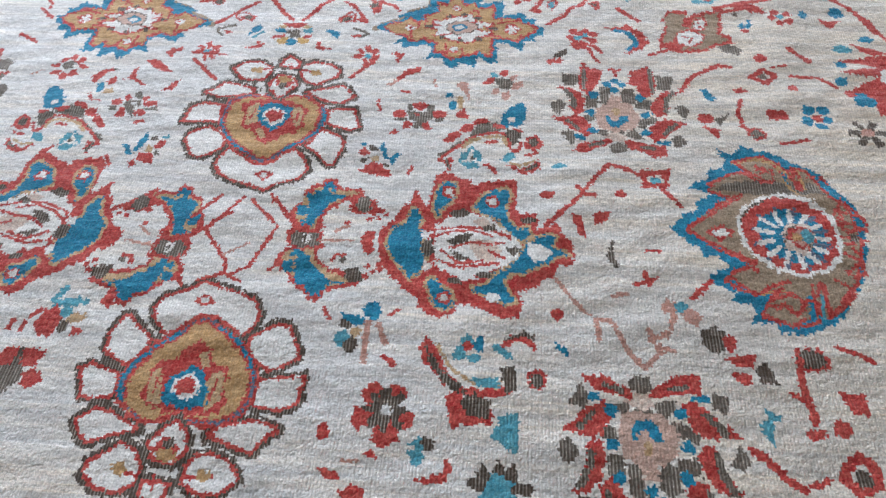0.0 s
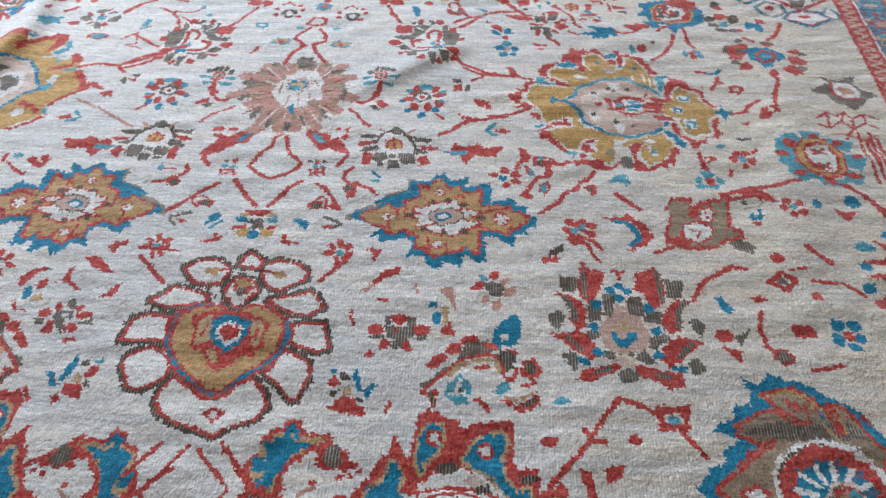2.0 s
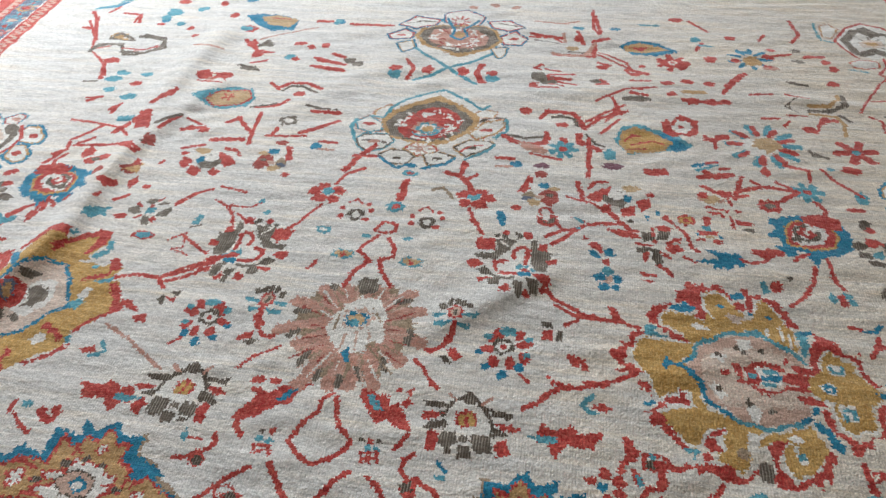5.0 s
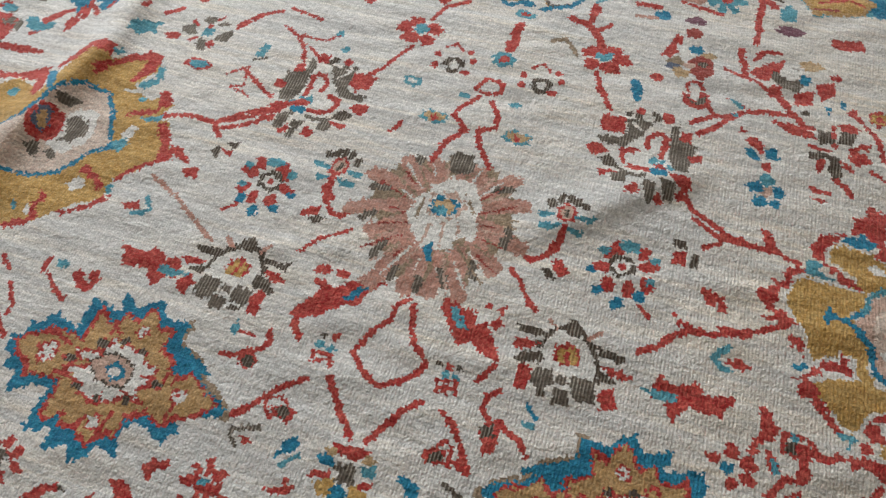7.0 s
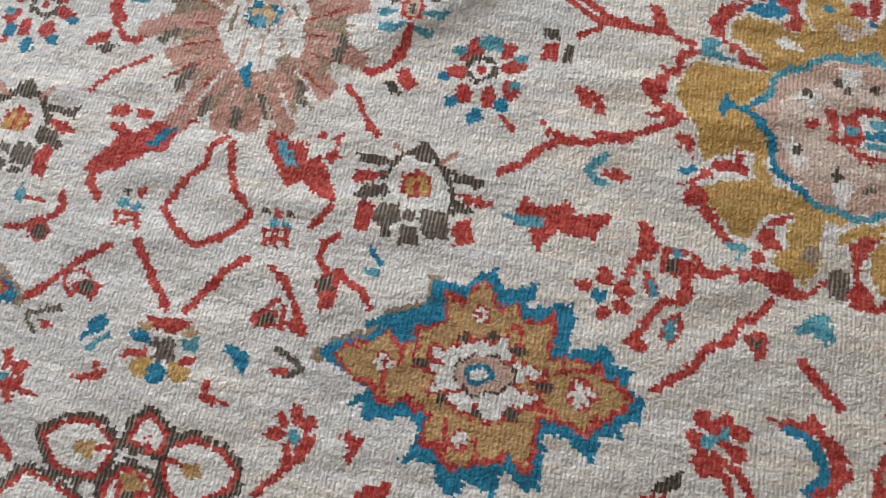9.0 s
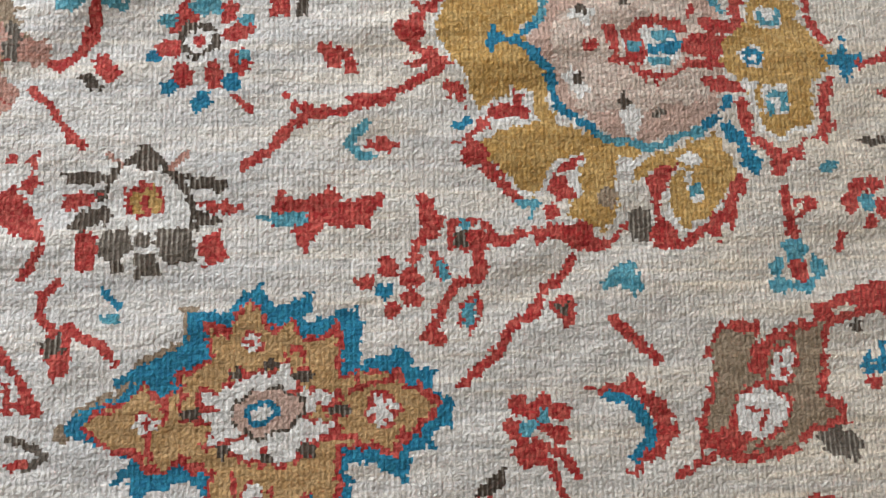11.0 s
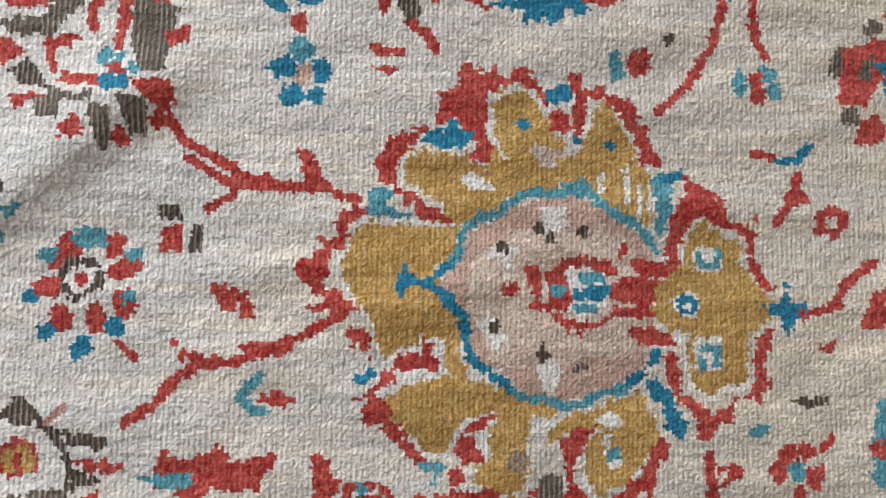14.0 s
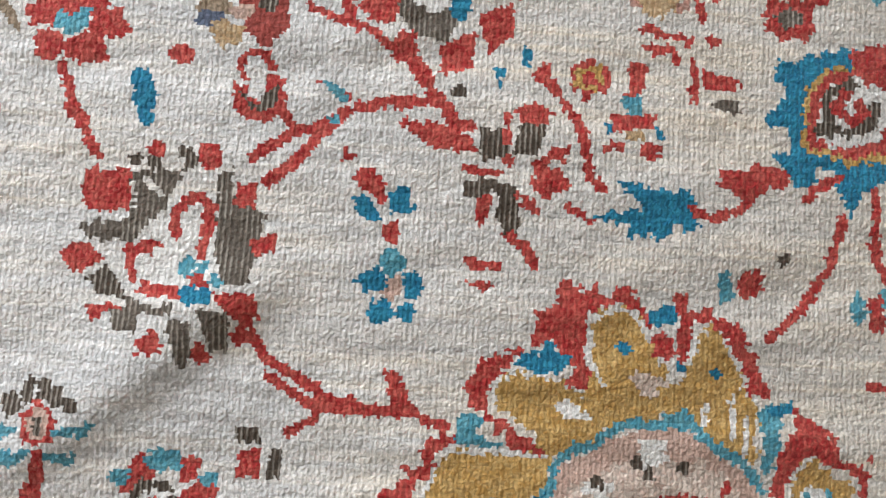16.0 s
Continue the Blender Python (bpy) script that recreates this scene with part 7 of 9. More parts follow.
def west_far(p):
    p.dot("red", -176, 225, 18, 14)
    p.dot("red", -40, 226, 12, 14)
    p.dot("red", 26, 147, 12, 14)
    p.line("red", 12, -441, 128, -406, 84, -339, -50)
    p.line("red", 12, -416, 23, -372, 16)
    p.line("red", 10, -387, 129, -367, 166)
    p.line("red", 12, -337, 130, -275, 121, -263, 77)
    p.line("blue", 12, -434, 156, -380, 166, -359, 203)
    p.dot("aqua", -364, 223, 16, 10)
    p.dot("aqua", -186, 168, 16, 10)
    p.dot("aqua", -93, 188, 16, 10)
    p.dot("aqua", -125, 79, 16, 10)
    p.dot("blue", -181, 96, 14, 12)
    p.dot("red", -186, 70, 12, 10)
    p.dot("red", -46, 4, 12, 10)
    p.dot("red", -82, 54, 12, 10)
    p.line("grey", 14, -322, -112, -311, -73, -244, -67)
    p.line("grey", 14, -223, -110, -155, -109, -118, -70, -127, -30, -175, -11, -214, -12)
    p.line("red", 7, -230, -87, -163, -91, -133, -62)
    p.line("grey", 12, -300, -33, -284, 0, -233, -24)
    p.line("apricot", 8, -290, -20, -245, -32)
    p.dot("red", 75, -211, 22, 16)
    p.dot("red", 133, -210, 22, 16)
    p.dot("rose", 100, -230, 14, 12)
    p.dot("red", 145, -26, 16, 16)
    p.dot("red", 181, -88, 16, 16)
    p.dot("grey", 192, -25, 18, 14)
    p.line("red", 10, 181, -134, 221, -118)
    p.dot("grey", 183, -163, 24, 12)
    p.dot("red", 282, -15, 12, 10)
    p.dot("red", 325, -31, 12, 10)
    p.dot("red", 363, -14, 12, 10)
    p.line("red", 14, 366, -100, 437, -114)
    p.line("red", 14, 402, -61, 436, -76)
    p.dot("grey", 480, -106, 16, 14)
    p.dot("grey", 454, -91, 16, 14)
    p.dot("aqua", 278, -94, 12, 10)
    p.dot("red", 299, -101, 12, 8)
    p.line("red", 10, 368, -138, 453, -151)
    p.line("red", 14, -233, -200, -209, -256)
    p.dot("umber", -234, -168, 14, 10)
    p.dot("red", -95, -274, 14, 12)
    p.dot("aqua", -173, -262, 18, 10)
    p.dot("aqua", -155, -224, 18, 10)
    p.dot("aqua", -158, -308, 18, 10)
    p.dot("aqua", -93, -340, 18, 10)
    p.dot("aqua", -88, -225, 18, 10)
    p.line("red", 12, 4, -369, 28, -311)
    p.line("red", 12, -96, -415, -89, -371)
    p.line("red", 10, -185, -367, -160, -348)
    p.dot("red", -5, -443, 16, 16)
    p.dot("red", 5, -419, 16, 16)
    p.dot("umber", 8, -448, 10, 10)
    p.dot("red", 142, -457, 14, 10)
    p.dot("red", 177, -462, 14, 10)


def middle_far(p):
    p.dot("rose", 26, 274, 14, 10)
    p.dot("rose", 91, 294, 14, 10)
    p.dot("rose", 158, 285, 14, 10)
    p.line("red", 14, -324, 122, -199, 123)
    p.line("red", 12, 216, 111, 310, 96)
    p.line("red", 14, 289, 12, 394, 6, 396, 88, 435, 106)
    p.line("umber", 6, 326, 29, 380, 22)
    p.dot("red", 349, 96, 12, 12)
    p.dot("blue", 350, 161, 16, 10)
    p.dot("blue", -359, 130, 14, 14)
    p.dot("red", -137, -119, 14, 12)
    p.line("red", 10, -119, -69, -96, -96, -91, -128, -103, -165)
    p.dot("aqua", -138, -151, 14, 10)
    p.line("red", 10, 98, -70, 86, -100, 90, -134, 109, -161)
    p.dot("red", 127, -114, 12, 12)
    p.dot("aqua", 126, -149, 14, 10)
    p.dot("red", -50, -110, 14, 14)
    p.dot("red", 47, -116, 14, 14)
    p.dot("grey", 251, -115, 20, 14)
    p.line("red", 10, 238, -67, 253, -52)
    p.line("red", 10, 276, -104, 342, -96)
    p.line("red", 10, 277, -126, 349, -154)
    p.dot("red", 238, -163, 12, 12)
    p.dot("red", 416, -49, 16, 10)
    p.line("red", 12, 399, 249, 413, 132)


def east_far(p):
    p.dot("red", -87, 298, 20, 13)
    p.line("red", 10, -51, 293, -3, 231)
    p.line("red", 10, 236, 317, 246, 234, 218, 184)
    p.dot("grey", 217, 136, 12, 10)
    p.dot("grey", 219, 80, 12, 10)
    p.line("red", 12, 237, 108, 280, 109)
    p.dot("red", 286, 81, 14, 12)
    p.dot("red", 298, 46, 14, 12)
    p.dot("blue", 76, 115, 16, 10)
    p.dot("apricot", 95, 69, 18, 12)
    p.dot("red", 153, 135, 12, 10)
    p.dot("red", 132, 43, 12, 10)
    p.dot("red", -120, 39, 34, 22)
    p.dot("cream", -120, 35, 11, 9)
    p.dot("red", -217, -32, 14, 10)
    p.dot("red", -309, -76, 14, 10)
    p.dot("red", -134, -73, 14, 10)
    p.dot("red", -88, -55, 14, 10)
    p.line("red", 12, 5, -87, 66, -2)
    p.dot("apricot", -78, -109, 30, 8)
    p.dot("grey", -220, -157, 26, 10)
    p.dot("red", -15, 68, 12, 10)
    p.dot("red", 177, -243, 14, 12)
    p.dot("red", 225, -198, 14, 12)


def scatter_left(p):
    p.line("red", 13, -106, 54, -70, 96, -70, 127)
    p.line("red", 13, -208, 23, -194, 45)
    p.fill("red", -107, -54, -110, 10, -78, -1, -64, -54)
    p.line("red", 13, 16, -42, 67, -23)
    p.line("red", 13, 117, 5, 146, 26)
    p.line("red", 11, 139, 26, 197, -37, 203, -80)
    p.line("red", 11, 191, 50, 197, -37)
    p.line("red", 15, 107, -72, 183, -64)
    p.line("red", 13, 316, -22, 353, 2, 395, 40)
    p.line("red", 8, 235, -42, 333, -33)
    p.line("red", 11, -42, 203, -17, 224)
    p.line("red", 13, 1, 199, 34, 219)
    p.line("red", 10, -315, 688, -262, 650)
    p.line("red", 10, 170, 192, 202, 164)
    p.line("red", 11, 14, 420, 81, 348, 113, 353)
    p.line("red", 13, 252, 336, 342, 309)
    p.line("red", 13, 255, 291, 340, 280)
    p.line("red", 14, 194, 557, 239, 557)
    p.dot("aqua", 257, 557, 12, 17)
    p.dot("aqua", -278, 574, 25, 22)
    p.dot("aqua", -198, 607, 18, 14)
    p.dot("aqua", -292, 539, 16, 14)
    p.dot("blue", -63, 686, 18, 14)
    p.dot("aqua", -276, 168, 23, 14)
    p.dot("aqua", -190, 87, 23, 14)
    p.dot("aqua", -270, 205, 16, 11)
    p.dot("red", -334, 266, 25, 17)
    p.line("red", 11, -348, 251, -313, 183)
    p.line("umber", 8, -353, 145, -317, 152)
    p.dot("red", -1, 489, 23, 20)
    p.dot("aqua", -10, 489, 18, 13)
    p.line("umber", 13, 62, 380, 83, 418)
    p.line("umber", 10, 46, 276, 111, 255)


def scatter_top(p):
    p.line("red", 13, -152, -22, -64, -32)
    p.line("red", 13, -150, -81, -95, -85)
    p.dot("grey", -120, -45, 23, 17)
    p.dot("umber", 7, -37, 16, 11)
    p.line("red", 13, 7, -55, 34, -50)
    p.line("grey", 13, 74, -116, 128, -116)
    p.line("red", 11, 91, -89, 129, -98)
    p.line("red", 17, 184, 89, 230, 57, 248, 79)
    p.dot("red", 309, 106, 16, 14)
    p.line("red", 13, 90, 38, 137, 16)
    p.line("red", 10, 331, -27, 389, 44)
    p.line("red", 13, 221, -106, 312, -108)
    p.line("apricot", 11, 229, -71, 276, -66)
    p.line("red", 11, 254, -272, 306, -258)
    p.line("red", 13, 229, -414, 299, -397)
    p.line("blue", 13, 220, -376, 270, -358)
    p.line("rose", 13, 221, -487, 266, -492)
    p.line("red", 11, 232, -445, 256, -463)
    p.line("red", 10, 293, -482, 318, -406)
    p.line("red", 11, -36, -468, -23, -529)
    p.line("red", 13, -48, 224, -31, 167)
    p.line("rose", 10, -115, 109, -31, 96, 3, 173)
    p.dot("aqua", -48, 258, 16, 11)
    p.dot("aqua", 281, 221, 14, 14)


def ring_palmette(p):
    p.fill("aqua", -75, 56, -39, 69, -23, 42, -47, -3, -85, -19, -86, 16)
    p.fill("aqua", -23, 78, 20, 77, 1, 49, -24, 52)
    p.fill("aqua", 22, 62, 79, 55, 57, 21, 37, 37)
    p.fill("aqua", 47, 18, 88, 2, 64, -33, 40, -17)
    p.fill("aqua", 35, -31, 68, -46, 51, -71, 24, -63)
    p.fill("aqua", -24, -55, 27, -61, 19, -78, -21, -78)
    p.fill("aqua", -73, -25, -43, -19, -25, -56, -57, -69, -79, -47)
    p.fill("aqua", -92, -8, -49, -9, -44, -25, -82, -26)
    p.dot("red", -54, 39, 12, 12)
    p.dot("red", -75, 9, 12, 8)
    p.dot("red", -2, 63, 10, 7)
    p.dot("red", 44, 49, 10, 8)
    p.dot("red", 70, 9, 10, 7)
    p.dot("red", 47, -47, 12, 8)
    p.dot("red", -3, -66, 12, 8)
    p.dot("red", -56, -48, 12, 8)
    p.fill("red", -49, 22, -25, 53, 21, 60, 47, 18, 37, -43, -8, -58, -41, -39, -55, -12)
    p.fill("gold", -44, 22, -23, 49, 17, 56, 42, 15, 33, -40, -6, -51, -36, -33, -50, -9)
    p.fill("red", -32, 24, -13, 44, 19, 44, 36, 9, 21, -42, -14, -43, -34, -21)
    p.fill("cream", -25, 26, -6, 38, 18, 38, 26, 1, 18, -35, -10, -36, -25, -9)
    p.line("red", 8, -14, 24, 10, 14)
    p.line("red", 8, -15, 11, 10, 27)
    p.line("red", 8, -14, -19, 8, -29)
    p.line("red", 8, -15, -31, 9, -15)
    p.dot("umber", -2, 19, 5)
    p.dot("umber", -2, -24, 5)


def ring_stems(p):
    p.line("red", 9, -61, -2, -33, -36, -5, -105)
    p.line("red", 8, 22, 136, 22, 74, 19, 5)
    p.line("red", 8, 44, 138, 45, 82, 54, 39)


def knots_r(p):
    p.dot("blue", -55, 1, 9, 10)
    p.dot("blue", 14, 12, 14, 15)
    p.fill("red", -29, -6, -10, -17, 17, -13, -10, -38, -18, -26)
    p.line("red", 11, -102, -104, -87, -123, -74, -135)
    p.dot("red", -160, -130, 10, 12)


def spread_palmette(p):
    p.fill("red", -61, 31, 28, 48, 104, 27, 65, -100, -16, -111, -21, -77, -70, -59, 2, -14, -68, -4, 14, 15)
    p.fill("red", -25, 80, 13, 68, 49, 49, 8, 51)
    p.fill("cream", 17, 8, 61, 18, 48, -27, 8, -28)
    p.dot("aqua", -40, 65, 18, 10)
    p.dot("blue", 11, 95, 14, 8)
    p.dot("blue", -53, 21, 10, 9)
    p.dot("blue", -63, -26, 10, 11)
    p.dot("blue", -35, -74, 18, 18)
    p.line("red", 8, -29, 220, 4, 195, 33, 145, 53, 88)


def dark_heart_flower(p):
    p.fill("grey", -10, 4, -5, 13, 7, 18, 14, 12, 12, -1, 0, -6)
    p.fill("red", -1, 25, 6, 37, 14, 30, 11, 19)
    p.fill("red", 15, 15, 20, 25, 32, 27, 30, 13, 22, 8)
    p.fill("red", 20, 6, 34, 7, 45, -0, 31, -3)
    p.fill("red", -20, 17, -11, 26, -1, 24, -11, 11)
    p.fill("red", -36, 6, -17, 11, -17, 1, -30, 2)
    p.fill("red", -26, -18, -21, -9, -7, -8, -11, -19)
    p.fill("red", -10, -19, -1, -12, 8, -19, 7, -32, -2, -33)
    p.fill("red", 8, -16, 14, -9, 21, -6, 27, -15, 21, -22, 12, -22)


def leaf_group(p):
    p.fill("red", -71, 5, -73, 21, -63, 34, -46, 44, -34, 44, -39, 37, -51, 28, -58, 16, -64, 6)
    p.line("umber", 4, -40, 43, -29, 39)
    p.fill("red", -40, 5, -36, 17, -25, 17, -24, 6, -34, -0)
    p.fill("blue", -52, -22, -55, -3, -52, 6, -45, 5, -43, -11, -47, -22)
    p.fill("straw", -40, -24, -38, -10, -31, -15, -26, -10, -20, -20, -27, -26)
    p.fill("red", -15, 14, -2, 19, -0, 28, 3, 43, 8, 48, 9, 30, 14, 15, 2, 15)
    p.line("red", 6, 12, 15, 32, 1)
    p.fill("red", -65, -29, -61, -25, -52, -40, -36, -43, -34, -48, -57, -45)
    p.fill("red", 19, 69, 37, 71, 53, 60, 72, 43, 79, 36, 66, 37, 45, 45, 33, 53)
    p.fill("red", 69, -13, 81, -5, 90, 8, 100, 14, 97, -1, 93, -12, 81, -11)
    p.fill("red", 55, 87, 56, 105, 78, 109, 82, 103, 70, 100, 65, 91, 66, 79)
    p.line("rose", 4, -199, 23, -179, 35)
    p.line("aqua", 7, 211, 144, 229, 163)
    p.line("red", 8, 111, 75, 164, 24)
    p.line("red", 7, 124, 91, 170, 89)
    p.line("red", 8, -268, 140, -229, 118)
    p.line("red", 7, -260, 224, -225, 194)
    p.line("red", 8, 54, 97, 78, 102)
    p.line("red", 8, 214, 114, 235, 123)


def grey_heart_flower(p):
    p.fill("grey", -17, 9, -12, 17, 9, 16, 15, 4, 3, 0, 6, -20, 1, -25, -8, -7, -17, 1)
    p.fill("grey", -6, 37, 5, 40, 11, 25, 6, 21, -3, 26)
    p.fill("grey", -46, -2, -30, 0, -29, -9, -41, -10)
    p.fill("grey", 24, -5, 46, 1, 46, -8, 29, -10)
    p.dot("ivory", 0, 7, 4, 3)
    p.fill("red", -44, 15, -31, 21, -22, 11, -23, 4, -39, 5)
    p.fill("red", -23, 29, -17, 33, -8, 22, -15, 17, -21, 20)
    p.fill("red", 12, 22, 20, 30, 25, 25, 19, 14)
    p.fill("red", 18, 9, 28, 17, 41, 14, 44, 6, 30, 1, 20, 3)
    p.fill("red", -26, -22, -20, -6, -11, -6, -8, -25, -20, -28)
    p.fill("red", 7, -15, 14, -7, 24, -10, 29, -21, 20, -25, 10, -23)
    p.fill("red", 14, -34, 32, -33, 35, -39, 18, -41)


def bee_flower(p):
    p.fill("blue", -22, -6, -23, 10, -16, 27, -15, 39, -9, 39, -6, 23, -10, 9, -13, -3)
    p.fill("blue", -49, 12, -36, 7, -28, -4, -26, -15, -33, -13, -39, 1)
    p.fill("umber", 1, 23, 1, 31, 10, 31, 12, 20)
    p.fill("aqua", 18, 29, 29, 37, 29, 29, 21, 27)
    p.fill("red", 11, 7, 18, 21, 28, 21, 28, 10, 19, 3, 13, 3)
    p.fill("straw", -2, -5, 1, 8, 10, 3, 9, -7)
    p.fill("umber", 13, -7, 21, -2, 26, -11, 21, -15)
    p.fill("red", -12, -17, -10, -10, 14, -10, 19, -23, 17, -31, 9, -33, -8, -27)
    p.fill("red", -25, -30, -16, -25, -10, -37, -21, -41)
    p.fill("umber", -25, -10, -18, -7, -17, -12)


def little_reds(p):
    p.line("red", 7, -5, 8, 5, -9)


def lattice(p):
    p.line("red", 6, -11, 75, -56, 4, -10, -54, -6, -75, -45, -90)
    p.line("red", 6, 3, 71, 58, 18, 27, -61, -2, -79, 22, -90)
    p.line("rose", 5, -17, -41, 18, -17)
    p.line("red", 7, 45, 71, 82, 27)
    p.line("red", 7, -51, 77, -86, 28)


def grey_heart_low(p):
    p.dot("red", -18, 21, 13, 15)
    p.dot("red", 15, 24, 13, 13)
    p.dot("red", -27, -12, 17, 14)
    p.dot("red", 26, -12, 13, 16)
    p.dot("red", 5, -33, 17, 18)
    p.petals("umber", 2, -1, 8, 14, 27, 10)
    p.dot("umber", 2, -1, 18, 20)
    p.dot("ivory", 3, -1, 8)
    p.fill("umber", -10, 28, 7, 29, 6, 14, -5, 13)
    p.line("umber", 9, -18, -25, -10, -19)
    p.line("umber", 9, 23, -25, 16, -18)


def low_bee(p):
    p.fill("blue", -34, 19, 4, 11, 2, -2, -25, 2)
    p.dot("blue", 13, 24, 13, 15)
    p.dot("aqua", -25, -25, 12, 12)
    p.dot("umber", -13, -33, 9, 12)
    p.dot("umber", -25, -1, 9, 6)
    p.line("rose", 8, 9, 5, 8, -60)
    p.line("rose", 7, 25, 1, 38, -28)
    p.dot("straw", -8, -13, 8)
    p.line("red", 6, 39, 18, 51, 29)


def low_reds(p):
    p.line("red", 7, -71, 211, -61, 195)
    p.line("red", 7, 27, 139, 43, 127)
    p.dot("red", -40, 25, 8, 13)
    p.fill("red", 14, -3, 25, 7, 36, -7)
    p.fill("red", -41, -23, -17, -26, -7, -38, -29, -36)
    p.fill("red", -5, -52, 7, -41, 23, -48, 25, -62, -0, -64)
    p.line("rose", 6, -9, -12, 9, -11)


def low_comma(p):
    p.fill("red", -22, -12, 8, -7, 17, 18, 24, 2, 14, -18, -14, -21)
    p.fill("aqua", -37, 30, -11, 43, -12, 28)
    p.dot("umber", -9, 32, 9)
    p.dot("aqua", -22, 16, 9, 13)


def star_knot(p):
    p.dot("aqua", -2, -4, 26, 26)
    p.fill("umber", -9, 19, -1, 38, 8, 17)
    p.dot("umber", -23, 15, 8, 12)
    p.dot("umber", 15, 19, 8, 10)
    p.dot("umber", -29, 3, 12, 7)
    p.dot("umber", 28, -0, 14, 7)


def rose_vine(p):
    p.line("rose", 6, -92, 75, -64, 33, -48, 18)
    p.line("rose", 8, -34, -23, -36, 11, -14, 8, 5, -38, 26, -63, 52, -38, 39, -16)
    p.line("rose", 8, 36, -3, 49, -29, 70, -34)
    p.line("rose", 8, 76, 22, 67, -6, 47, -15)
    p.dot("rose", 72, 37, 11, 13)
    p.dot("rose", 101, 23, 13, 14)
    p.dot("aqua", 89, 38, 9)
    p.line("rose", 7, -9, 50, 12, 57)
    p.line("red", 8, 26, 73, 58, 85)
    p.line("red", 8, 40, 94, 47, 73)
    p.line("red", 9, 137, 85, 120, 67, 107, 55)
    p.line("red", 6, 44, 135, 66, 137)
    p.line("grey", 9, -7, 139, -5, 112)
    p.dot("red", -93, 15, 9)
    p.fill("blue", -96, -32, -82, -40, -76, -54, -90, -46)


def low_knot(p):
    p.dot("umber", -22, 33, 19, 20)
    p.dot("red", -2, 28, 9, 12)
    p.fill("red", -13, 3, 31, 13, 24, -7, -1, -5)
    p.fill("red", -4, -17, 22, -19, 15, -35, -1, -29)
    p.fill("umber", 28, -11, 43, 0, 55, -31, 30, -31)


def low_stem(p):
    p.dot("red", 18, 52, 24, 18)
    p.dot("umber", 18, 52, 18, 14)
    p.line("red", 10, 2, 49, -2, 28, 0, 0, 5, -28, 6, -41)
    p.line("red", 6, -19, -1, -5, -8)
    p.fill("red", -10, -51, 15, -49, 9, -60, -9, -65)
    p.dot("red", 37, -46, 10, 12)
    p.line("red", 8, 58, 73, 86, 63, 104, 53)
    p.fill("red", 47, 7, 79, 5, 76, -26, 57, -23, 51, -10)


def low_hand(p):
    p.fill("aqua", -7, 25, 21, 17, 6, 7, 1, -4, 1, -24, -10, -9, -15, 2, -2, 8)


def low_ring(p):
    p.line("red", 13, 3, 26, 18, 16, 19, -11, -9, -20, -23, -2, -9, 18, 3, 26)
    p.dot("umber", 2, -3, 9, 12)


def low_vine_b(p):
    p.line("red", 10, -27, 24, -3, 3, 11, -14, 29, -25)
    p.line("red", 9, 40, -20, 63, -11)


def pair_flower(p):
    p.fill("red", -10, 27, 4, 26, 0, 13, -10, 12)
    p.fill("red", -27, 13, -14, 10, -17, 1, -30, 0)
    p.fill("red", 2, 10, 16, 9, 13, -1, 1, -0)
    p.fill("red", -25, -12, -10, -6, 2, -10, 4, -25, -13, -29)
    p.dot("aqua", -8, 4, 7, 6)
    p.fill("red", 6, -22, 17, -25, 21, -48, 34, -67, 24, -64, 14, -44)
    p.fill("umber", -57, -48, -39, -34, -30, -26, -33, -44, -45, -51, -56, -55)
    p.fill("red", -69, -62, -54, -55, -52, -69, -67, -72)
    p.fill("red", -48, -55, -41, -58, -43, -69, -51, -71)


def arc_stem(p):
    p.line("red", 9, -50, -32, -25, 6, 27, 38, 49, 33)
    p.fill("blue", -16, -29, -4, -27, 11, -53, -3, -60)
    p.line("red", 8, 52, -55, 43, -86, 47, -120, 67, -141)
    p.dot("red", 67, -139, 15, 14)
    p.dot("grey", 67, -139, 10, 9)
    p.dot("red", -14, -102, 15, 10)
    p.fill("grey", -1, -101, 29, -91, 8, -120)
    p.fill("red", -24, -123, 4, -129, -0, -154)
    p.dot("red", 57, -28, 12, 6)
    p.line("red", 10, 84, 9, 108, 28, 128, 14, 106, -8, 84, 9)
    p.dot("grey", 105, 11, 7)
    p.dot("red", 106, 53, 6)
    p.line("red", 6, 124, 35, 150, 39)
    p.line("red", 7, 156, 14, 206, 9, 232, -15)
    p.dot("red", 151, -20, 9, 9)
    p.fill("red", 92, -76, 127, -80, 131, -99, 97, -101)
    p.line("red", 7, 104, -161, 151, -151)
    p.line("red", 10, 168, 81, 196, 51)


def four_knots(p):
    p.dot("blue", -11, 20, 11, 10)
    p.dot("blue", 14, 19, 11, 9)
    p.dot("blue", -18, -8, 11, 10)
    p.dot("blue", 16, -5, 9, 10)
    p.dot("blue", 2, -23, 9, 9)
    p.dot("red", 1, 0, 8)


def brown_star(p):
    p.petals("umber", 1, 3, 6, 16, 28, 14)
    p.dot("rose", 1, 3, 10)


def left_low_flower(p):
    p.dot("grey", -31, -15, 20, 30)
    p.dot("red", -7, 7, 16, 14)
    p.dot("red", 6, -26, 16, 12)
    p.dot("red", -41, 6, 14, 14)
    p.line("umber", 9, -29, -11, -24, 17)


